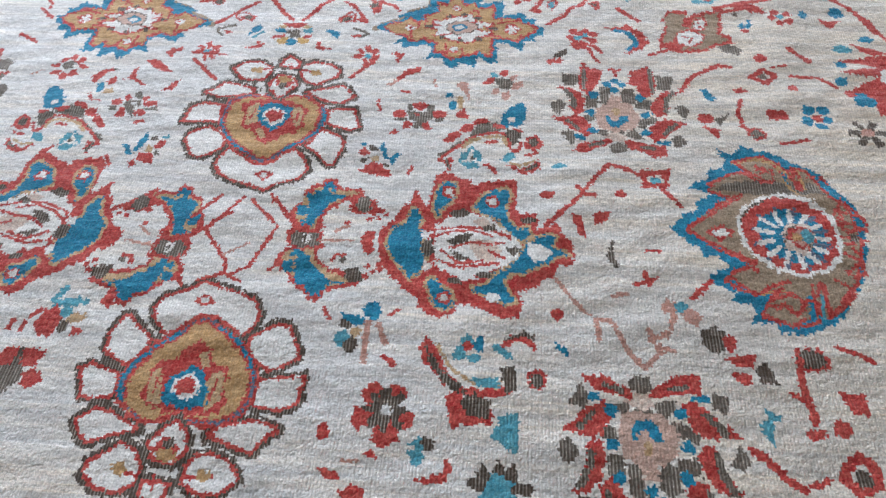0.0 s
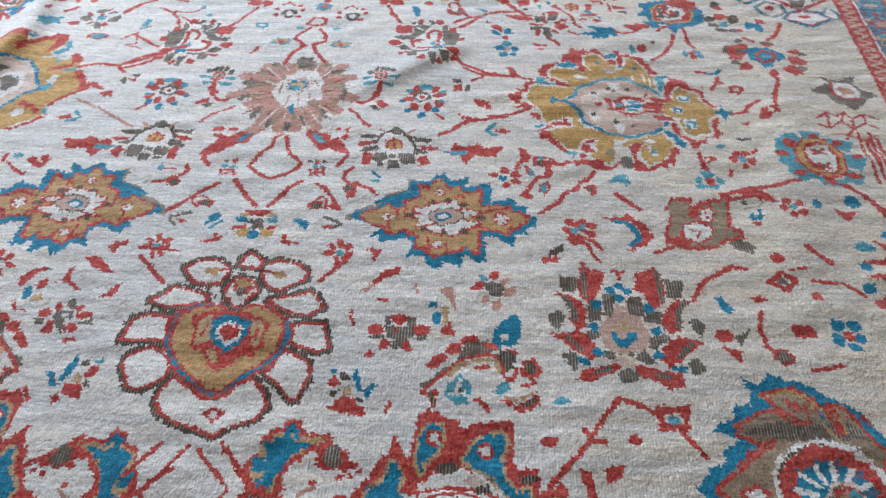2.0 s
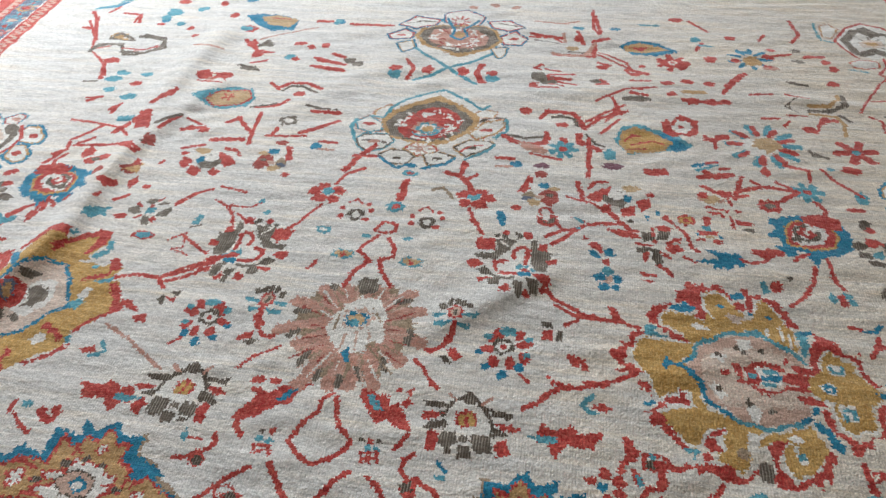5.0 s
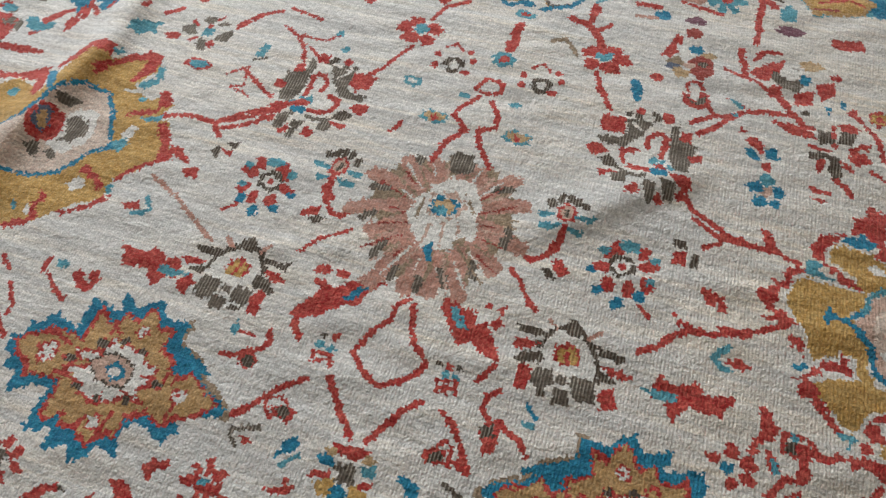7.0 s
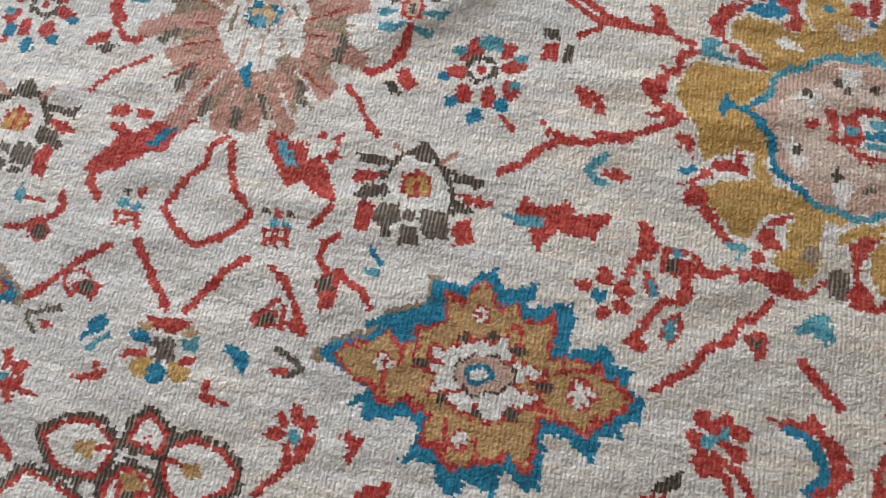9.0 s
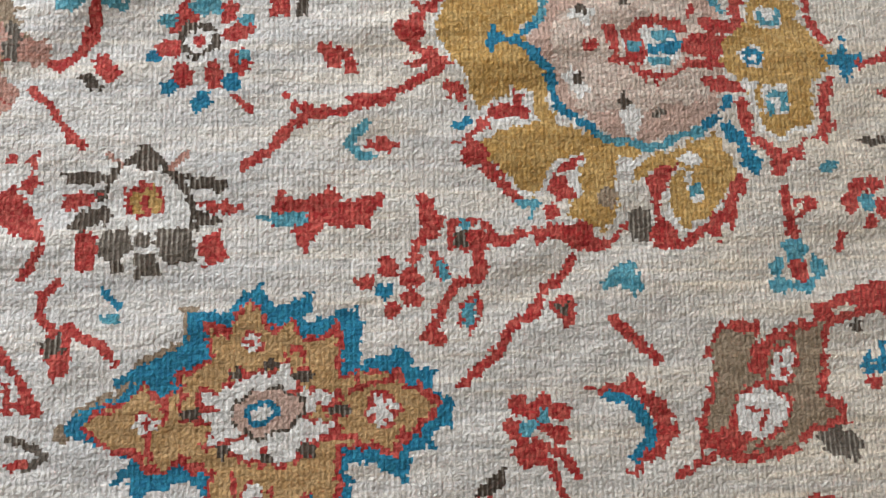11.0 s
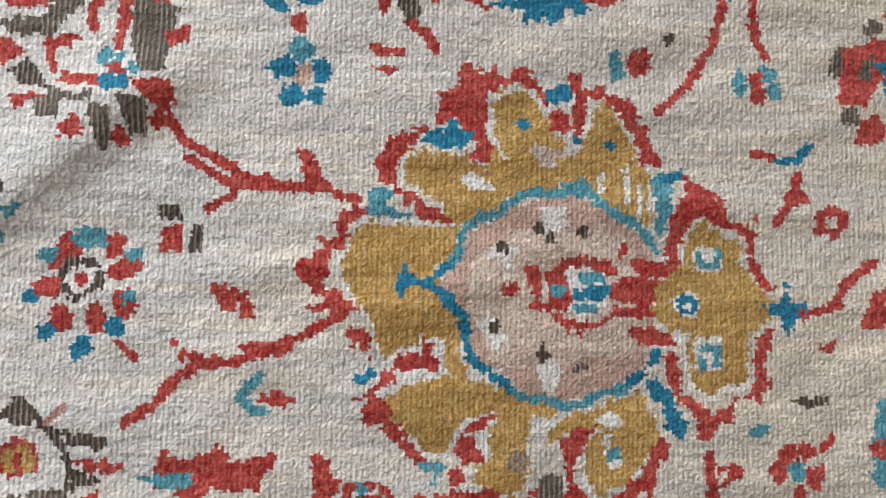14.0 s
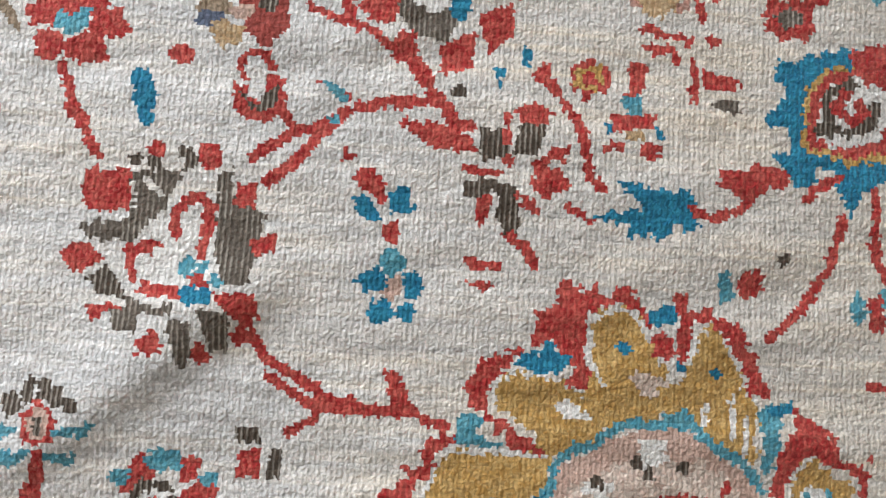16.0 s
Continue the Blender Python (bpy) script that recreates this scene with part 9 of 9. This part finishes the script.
motif("vine", "red vine forking from a ring", crown_vine, 0.025, 0.165)
motif("flower", "blue ringed knot on a red stem", pole_flower, 0.008, 0.357)
motif("vine", "red vine", upper_vine, -0.184, 0.238)
motif("vine", "red branching vine", left_branch, -0.346, 0.127)
motif("leaf", "light blue leaf", aqua_leaf, -0.406, 0.221)
motif("vine", "red forked stem", y_vine, 0.148, 0.427)
motif("flower", "many-coloured small flower", mixed_flower, 0.302, 0.392)
motif("flower", "dark round flower with red petals and blue eye", rose_flower, 0.475, 0.406)
motif("leaf", "small red leaf with light blue stem", comma, -0.446, -0.136, flip=True)
motif("leaf", "red serrated leaf with light blue vein", red_leaf, -0.376, -0.218, flip=True)
motif("flower", "light blue eye with red rim", eye, -0.500, 0.160)
motif("vine", "red vines", left_vine, -0.431, -0.012)
motif("bud", "red bud between two dark squares", dots_left, -0.372, -0.002)
motif("vine", "red branch with blue buds", fruit_branch, 0.500, -0.262)
motif("flower", "cluster of red petals with blue knot", bud_cluster, 0.441, -0.271)
motif("vine", "red vine with brown bud", side_vine, 0.568, -0.301)
motif("leaf", "red bar leaf", red_bar, 0.667, -0.322)
motif("leaf", "light blue leaf", aqua_patch, 0.658, -0.268)
motif("leaf", "small red hook", hook_d, 0.832, -0.201)
motif("flower", "small red flower with light blue centre", red_flower_b, 0.902, -0.198)
motif("flower", "light blue cross flower with red knot", blue_cross, 0.827, -0.260)
motif("vine", "red vine with a broad leaf", tail_vine, 0.919, -0.286)
motif("palmette", "khaki bracket palmette with red outline", khaki_palmette, 0.787, -0.352, size=0.92)
motif("leaf", "red crescent leaf with blue inner edge", crescent_leaf, 0.667, -0.396)
motif("flower", "red flower with light blue centre", red_flower_c, 0.573, -0.392)
motif("leaf", "blue forked bud", blue_vee, 0.891, -0.349)
motif("flower", "small red flower with light blue centre", red_flower_d, 0.962, -0.327)
motif("flower", "red ring knot", ring_knot, 0.942, 0.029)
motif("vine", "red spur", spur, 0.904, 0.045)
motif("vine", "red spur", spur_b, 0.951, -0.037)
motif("leaf", "red looped leaf", loop, 0.995, -0.045)
motif("leaf", "dark dash", dash, 0.920, -0.136)
motif("leaf", "red and blue twig", twig, 0.898, 0.089)
motif("vine", "red vines below a blue bud", long_vine, 0.828, 0.180)
motif("palmette", "rust medallion with brown ring and light blue leafy rim", far_medallion, 0.029, 0.610)
motif("flower", "red and gold spiral flower with blue leaves", spiral_flower, -0.784, 0.301, flip=True)
motif("palmette", "grey and pink palmette with blue scalloped petals", border_palmette, -1.033, 0.423, flip=True)
motif("flower", "blue flower with red and brown petals", blue_heart_flower, -0.943, 0.139, flip=True)
motif("leaf", "scattered red and blue leaves", scatter_far, -0.727, 0.171)
motif("palmette", "rust medallion with grey ring and blue leafy rim", far_medallion_b, 0.016, 1.076)
motif("vine", "red curls and buds between the medallions", curls, 0.030, 0.888)
motif("leaf", "red bars with a blue knot", bars, 0.239, 0.498)
motif("leaf", "red bars with a blue knot", bars, -0.215, 0.511, flip=True)
motif("vine", "red forked stem", left_y, -0.111, 0.471)
motif("leaf", "gold teardrop leaf with blue tip", bird_a, 0.565, 0.638)
motif("leaf", "gold teardrop leaf with blue tip", bird_b, 0.565, 1.068)
motif("leaf", "straw leaf with blue edge", bird_c, -0.534, 1.120)
motif("leaf", "straw leaf with light blue edge", bird_d, -0.515, 0.682)
motif("vine", "red and dark arch with red blocks", arch_a, 0.347, 0.695)
motif("vine", "red and dark arch with red leaves", arch_b, -0.328, 0.703)
motif("flower", "red ring flower", ring_leaf, 0.637, 0.711)
motif("flower", "light blue flower with red knot", aqua_flower, 0.353, 0.560)
motif("flower", "light blue flower with red knot", aqua_flower, 0.874, 0.466)
motif("vine", "thin red vines", thin_vines, 0.413, 0.538)
motif("flower", "dark round flower with red petals and blue eye", rose_flower, -0.462, 0.430, flip=True)
motif("flower", "many-coloured small flower", mixed_flower, -0.306, 0.443, flip=True)
motif("flower", "gold centred flower with red and blue petals", sun_flower, 0.809, 0.625)
motif("flower", "gold centred flower with blue petals", sun_flower_b, 0.839, 1.022)
motif("flower", "red six-petalled flower with light blue centre", six_flower, 1.012, 0.624)
motif("leaf", "brown and gold bracket leaves", brackets, 0.993, 0.792)
motif("leaf", "brown and gold bracket leaves", brackets_b, -0.915, 0.935)
motif("palmette", "grey palmette with red lozenge outline", grey_palmette, 1.195, 1.143)
motif("vine", "long red stems", stems, 1.166, 0.796)
motif("palmette", "grey and pink palmette with blue scalloped petals", border_palmette, 1.153, 0.452)
motif("flower", "blue flower with red and brown petals", blue_heart_flower, 1.032, 0.165)
motif("flower", "small brown and red flower", dark_knot_flower, 0.967, 0.295)
motif("flower", "red and gold spiral flower with blue leaves", spiral_flower, 0.854, 0.329)
motif("vine", "red thorny vine", thorn_vine, 0.796, 0.456)
motif("leaf", "scattered small red leaves", small_reds, 0.987, 0.565)
motif("flower", "scattered red and grey flowers beyond the crease", west_flowers, -0.750, 0.450)
motif("flower", "scattered red, grey and light blue flowers", west_far, -0.700, 1.000)
motif("flower", "scattered red and light blue flowers round the medallions", middle_far, 0.030, 1.000)
motif("flower", "scattered red and grey flowers near the border", east_far, 0.750, 0.950)
motif("leaf", "scattered red leaves", scatter_left, -0.596, 0.575)
motif("leaf", "scattered small leaves", scatter_top, 0.426, 0.908)
motif("palmette", "gold ringed flower with light blue scalloped petals", ring_palmette, 1.059, -0.187)
motif("vine", "red stems", ring_stems, 1.143, -0.260)
motif("bud", "blue knots and red leaf", knots_r, 1.064, -0.317)
motif("palmette", "red and grey open palmette with pink dome", red_palmette, -0.632, -0.620, flip=True)
motif("palmette", "arched brown horn with small blue flowers", horn, -0.369, -0.698, flip=True)
motif("palmette", "red feathered palmette with blue tips", spread_palmette, 1.102, -0.481)
motif("flower", "red flower with brown heart", dark_heart_flower, -0.427, -0.529)
motif("leaf", "red leaves with a small blue leaf", leaf_group, -0.291, -0.573)
motif("flower", "red flower with grey heart", grey_heart_flower, -0.260, -0.632)
motif("flower", "small blue and red flower", bee_flower, -0.200, -0.735)
motif("leaf", "small red leaf", little_reds, -0.261, -0.763)
motif("vine", "thin red lattice", lattice, 0.008, -0.907)
motif("flower", "red flower with dark heart", grey_heart_low, 0.274, -1.187)
motif("flower", "blue and brown small flower", low_bee, 0.226, -1.060)
motif("leaf", "small red leaves", low_reds, 0.237, -1.248)
motif("leaf", "red comma leaf with blue and brown knots", low_comma, 0.345, -1.263)
motif("flower", "light blue flower with dark petals", star_knot, 0.432, -1.282)
motif("vine", "faded rose vines", rose_vine, 0.602, -1.041)
motif("flower", "red and brown scattered flower", low_knot, 0.753, -1.087)
motif("vine", "red stem with brown bud", low_stem, 0.841, -1.130)
motif("leaf", "light blue forked leaf", low_hand, 0.786, -1.179)
motif("flower", "red ring flower", low_ring, 0.887, -1.238)
motif("vine", "red vine", low_vine_b, 0.783, -1.234)
motif("flower", "red flower with light blue centre", pair_flower, 0.572, -0.403)
motif("vine", "red curved stem", arc_stem, 0.796, -0.508)
motif("flower", "blue four-knot flower", four_knots, 0.975, -0.602)
motif("flower", "brown star flower", brown_star, 1.050, -0.641)
motif("flower", "dark and red flower", left_low_flower, -0.236, -1.145)
motif("flower", "light blue and red knots", left_knots, -0.223, -1.071)
motif("vine", "red bent vine with a small flower", bent_vine, 0.603, -0.765)
motif("leaf", "small red leaves and a grey hook", tiny_leaves, 0.561, -0.851)
motif("flower", "red flower with grey square heart", grey_heart_right, 0.274, -0.629)
motif("flower", "small blue and red flower with brown knots", bee_flower_right, 0.204, -0.734)
motif("flower", "faded rose flower with grey heart", pale_flower, 0.425, -0.530)
motif("leaf", "red leaf fading to rose, with small leaves", faded_leaves, 0.232, -0.526)
motif("flower", "grey-brown pointed flower with rose heart", side_flower, 1.162, 0.034)
motif("vine", "fine red lattice of thin stems", side_lattice, 1.147, -0.064)
motif("leaf", "scattered red, grey and blue leaves", far_scatter, 0.426, 0.908)
motif("palmette", "gold palmette with pale rose centre, blue line and red edge, over a crease", left_palmette, -0.616, -0.017)
motif("flower", "grey-brown flower with light blue centre", grey_star_flower, -0.520, 0.238)
motif("leaf", "scattered red and grey leaves", west_scatter, -0.602, 0.792)
motif("vine", "red hook with brown bud and light blue leaf", hook_west, -0.185, -0.302)
motif("leaf", "scattered red leaves with a light blue eye", west_reds, -0.483, -0.273)

def border_stripes(p):
    """Guard stripe, blue flower band, guard stripe and red main border along one side; it leans a little."""
    y0, y1 = -1450, 1800

    def band(colour, a, b):
        p.fill(colour, a + 32 * (y0 - 558) / 1000, y0, b + 32 * (y0 - 558) / 1000, y0, b + 32 * (y1 - 558) / 1000, y1, a + 32 * (y1 - 558) / 1000, y1)

    band("red", 1266, 1276)
    band("pink", 1276, 1306)
    band("red", 1306, 1315)
    band("cream", 1315, 1319)
    band("slate", 1319, 1390)
    band("red", 1390, 1397)
    band("pink", 1397, 1420)
    band("red", 1420, 1800)
    k = 0
    for y in range(y0, y1, 26):
        lean = 32 * (y - 558) / 1000
        p.fill("red", 1277 + lean, y, 1277 + lean, y + 15, 1299 + lean, y + 8)
        p.fill("red", 1305 + lean, y + 12, 1305 + lean, y + 26, 1284 + lean, y + 19)
        p.fill("red", 1398 + lean, y, 1398 + lean, y + 14, 1415 + lean, y + 7)
    for y in range(y0 + 30, y1, 82):
        lean = 32 * (y - 558) / 1000
        x = 1354 + lean
        heart, rim = (("apricot", "straw"), ("rose", "red"), ("pink", "aqua"), ("red", "apricot"))[k % 4]
        p.dot(rim, x, y, 27, 21)
        p.dot("slate", x, y, 20, 14)
        p.dot(heart, x, y, 15, 10)
        p.petals("aqua", x, y + 41, 4, 5, 20, 8, 45)
        p.dot("red", x, y + 41, 6, 6)
        p.dot("pink", x - 26, y + 20, 7, 7)
        p.dot("aqua", x + 26, y + 20, 6, 6)
        k += 1
    for y in range(y0 + 110, y1, 330):
        lean = 32 * (y - 558) / 1000
        x = 1535 + lean
        p.dot("aqua", x, y, 78, 92)
        p.dot("khaki", x, y, 68, 82)
        p.petals("cream", x, y, 9, 34, 66, 24)
        p.dot("grey", x, y, 34, 34)
        p.dot("apricot", x, y, 20, 20)
        p.line("aqua", 12, x - 75, y + 100, x - 20, y + 165, x + 60, y + 150)
        p.petals("cream", x - 40, y + 170, 6, 6, 26, 12)
        p.petals("slate", x + 70, y + 165, 6, 6, 24, 12)


motif("border", "red wool border with blue flower band", border_stripes, 0, 0)
motif("border", "red wool border with blue flower band", border_stripes, 0, 0, flip=True)

# Now and then a knot at an edge is tied in its neighbour's dye.
stray = np.random.RandomState(11).rand(NY, NX)
for low, dy, dx in ((0.0, 0, 1), (0.07, 0, -1), (0.14, 1, 0), (0.19, -1, 0)):
    swap = (stray >= low) & (stray < low + (0.07 if dx else 0.05))
    swap[:2] = swap[-2:] = False
    swap[:, :2] = swap[:, -2:] = False
    dye[swap] = np.roll(dye, (dy, dx), (0, 1))[swap]
    owner[swap] = np.roll(owner, (dy, dx), (0, 1))[swap]

# ---- the rug ----
def mesh_object(name, verts, faces, mats, index=None):
    me = bpy.data.meshes.new(name)
    me.vertices.add(len(verts))
    me.vertices.foreach_set("co", np.asarray(verts, np.float32).ravel())
    me.loops.add(len(faces) * 4)
    me.loops.foreach_set("vertex_index", np.asarray(faces, np.int32).ravel())
    me.polygons.add(len(faces))
    me.polygons.foreach_set("loop_start", np.arange(0, len(faces) * 4, 4, dtype=np.int32))
    for m in mats:
        me.materials.append(m)
    if index is not None:
        me.polygons.foreach_set("material_index", np.asarray(index, np.int32))
    me.polygons.foreach_set("use_smooth", np.zeros(len(faces), bool))
    me.update(calc_edges=True)
    me.validate()
    return new(name, me)


rug = tagged(new("rug"), "large worn ivory wool rug with floral pattern, creased", "rug")
rng = np.random.RandomState(7)
vx, vy = np.meshgrid(X0 + np.arange(NX + 1) * KNOT, Y0 + np.arange(NY + 1) * KNOT)
inner = np.zeros(vx.shape)
inner[1:-1, 1:-1] = 1
vz = cloth(vx, vy) + rng.uniform(-1, 1, vx.shape) * 0.0002 * inner
vx = vx + rng.uniform(-1, 1, vx.shape) * 0.0009 * inner
vy = vy + rng.uniform(-1, 1, vx.shape) * 0.0009 * inner
grid = np.stack([vx, vy, vz], 2).reshape(-1, 3)
jj, ii = np.mgrid[0:NY, 0:NX]
a = (jj * (NX + 1) + ii).reshape(-1)
quads = np.stack([a, a + 1, a + NX + 2, a + NX + 1], 1)
flat_owner, flat_dye = owner.reshape(-1), dye.reshape(-1)
order = np.argsort(flat_owner, kind="stable")
bounds = np.searchsorted(flat_owner[order], np.arange(len(motifs) + 1))
PIECES = {"flower": "petal", "rosette": "petal", "palmette": "petal", "leaf": "leaflet", "vine": "tendril", "bud": "knot", "border": "border_motif"}


def islands(cells):
    """The cells of one motif, sorted into patches that hang together, the largest first."""
    left, found = set(cells.tolist()), []
    while left:
        todo, patch = [left.pop()], []
        while todo:
            c = todo.pop()
            patch.append(c)
            for d in (1, -1, NX, -NX, NX + 1, NX - 1, 1 - NX, -1 - NX):
                if c + d in left:
                    left.remove(c + d)
                    todo.append(c + d)
        found.append(np.array(patch))
    return sorted(found, key=len, reverse=True)


def knotted(name, cells, parent):
    q = quads[cells]
    used, back = np.unique(q, return_inverse=True)
    colours, index = np.unique(flat_dye[cells], return_inverse=True)
    ob = mesh_object(name, grid[used], back.reshape(-1, 4), [DYES[DYE_NAMES[c]] for c in colours], index)
    ob.parent = parent
    return ob


loose = []
for k, (name, label) in enumerate(motifs):
    cells = order[bounds[k]:bounds[k + 1]]
    if k == 0 or len(cells) == 0:
        continue
    patches = islands(cells)
    main = tagged(knotted(name, patches[0], rug), label)
    for patch in patches[1:]:
        if len(patch) < 5:
            loose.append(patch)
        else:
            knotted(PIECES[name], patch, main)
field = knotted("field", np.concatenate([order[bounds[0]:bounds[1]], *loose]), rug)
tagged(field, motifs[0][1])


def sheet(name, x0, x1, y0, y1, step, mat, label=""):
    """A plain stretch of the rug beyond the knotted middle."""
    nx, ny = max(1, round((x1 - x0) / step)), max(1, round((y1 - y0) / step))
    gx, gy = np.meshgrid(np.linspace(x0, x1, nx + 1), np.linspace(y0, y1, ny + 1))
    gz = cloth(gx, gy)
    j, i = np.mgrid[0:ny, 0:nx]
    c = (j * (nx + 1) + i).reshape(-1)
    ob = mesh_object(name, np.stack([gx, gy, gz], 2).reshape(-1, 3), np.stack([c, c + 1, c + nx + 2, c + nx + 1], 1), [mat])
    ob.parent = rug
    return tagged(ob, label)


RX, RY0, RY1 = 1.90, -2.9, 3.1
XE, YE = X0 + NX * KNOT, Y0 + NY * KNOT
sheet("border", XE, RX, Y0, YE, 0.02, DYES["red"], "red wool border")
sheet("border", -RX, X0, Y0, YE, 0.02, DYES["red"], "red wool border")
sheet("border", -RX, RX, YE, RY1, 0.02, DYES["red"], "red wool border")
sheet("border", 1.2, RX, RY0, Y0, 0.02, DYES["red"], "red wool border")
sheet("border", -RX, -1.2, RY0, Y0, 0.02, DYES["red"], "red wool border")
sheet("border", -1.2, 1.2, RY0, RY0 + 0.5, 0.02, DYES["red"], "red wool border")
sheet("field_end", -1.2, 1.2, RY0 + 0.5, Y0, 0.02, DYES["ivory"], "ivory wool ground")


def box(name, x0, x1, y0, y1, z0, z1, mat, bevel=0.0):
    bm = bmesh.new()
    bmesh.ops.create_cube(bm, size=1)
    for v in bm.verts:
        v.co = ((x0 + x1) / 2 + v.co.x * (x1 - x0), (y0 + y1) / 2 + v.co.y * (y1 - y0), (z0 + z1) / 2 + v.co.z * (z1 - z0))
    if bevel:
        bmesh.ops.bevel(bm, geom=bm.edges[:], offset=bevel, segments=2, affect="EDGES")
    me = bpy.data.meshes.new(name)
    bm.to_mesh(me)
    bm.free()
    me.materials.append(mat)
    return new(name, me)


back = box("backing", -RX, RX, RY0, RY1, -0.012, -0.004, COTTON, 0.003)
back.parent = rug
tagged(back, "undyed cotton backing")
PLASTER = plain("cream_plaster", (0.50, 0.465, 0.40), 0.9, 5)
FRAME = plain("white_painted_wood", (0.7, 0.7, 0.68), 0.5, 20)
floor = tagged(box("floor", -2.8, 3.7, -4.3, 4.3, -0.2, -0.012, CONCRETE), "plain grey concrete floor under the rug", "floor", kind="structure")
WX, WY0, WY1, WZ0, WZ1 = WINDOW


def structure(name, *sizes):
    return tagged(box(name, *sizes), kind="structure")


structure("ceiling", -2.8, 3.7, -4.3, 4.3, 2.8, 2.95, PLASTER)
structure("wall_east", 3.4, 3.6, -4.2, 4.2, -0.012, 2.8, PLASTER)
FX0, FX1 = -2.2, 0.0  # the far window, from x to x
structure("wall_north", -2.5, FX0, 4.0, 4.2, -0.012, 2.8, PLASTER)
structure("wall_north", FX1, 3.4, 4.0, 4.2, -0.012, 2.8, PLASTER)
structure("wall_north", FX0, FX1, 4.0, 4.2, -0.012, WZ0, PLASTER)
structure("wall_north", FX0, FX1, 4.0, 4.2, WZ1, 2.8, PLASTER)
structure("wall_south", -2.5, 3.4, -4.2, -4.0, -0.012, 2.8, PLASTER)
structure("wall_west", -2.7, WX, -4.2, WY0, -0.012, 2.8, PLASTER)
structure("wall_west", -2.7, WX, WY1, 4.2, -0.012, 2.8, PLASTER)
structure("wall_west", -2.7, WX, WY0, WY1, -0.012, WZ0, PLASTER)
structure("wall_west", -2.7, WX, WY0, WY1, WZ1, 2.8, PLASTER)
window = tagged(new("window_1"), kind="structure")
for sizes in ((WY0, WY1, WZ0, WZ0 + 0.06), (WY0, WY1, WZ1 - 0.06, WZ1), (WY0, WY0 + 0.06, WZ0 + 0.06, WZ1 - 0.06), (WY1 - 0.06, WY1, WZ0 + 0.06, WZ1 - 0.06)):
    bar = box("window_frame", -2.66, -2.59, *sizes, FRAME, 0.006)
    bar.parent = window
far_window = tagged(new("window_2"), kind="structure")
for x0, x1, z0, z1 in ((FX0, FX1, WZ0, WZ0 + 0.06), (FX0, FX1, WZ1 - 0.06, WZ1), (FX0, FX0 + 0.06, WZ0 + 0.06, WZ1 - 0.06), (FX1 - 0.06, FX1, WZ0 + 0.06, WZ1 - 0.06)):
    bar = box("window_frame", x0, x1, 4.09, 4.16, z0, z1, FRAME, 0.006)
    bar.parent = far_window
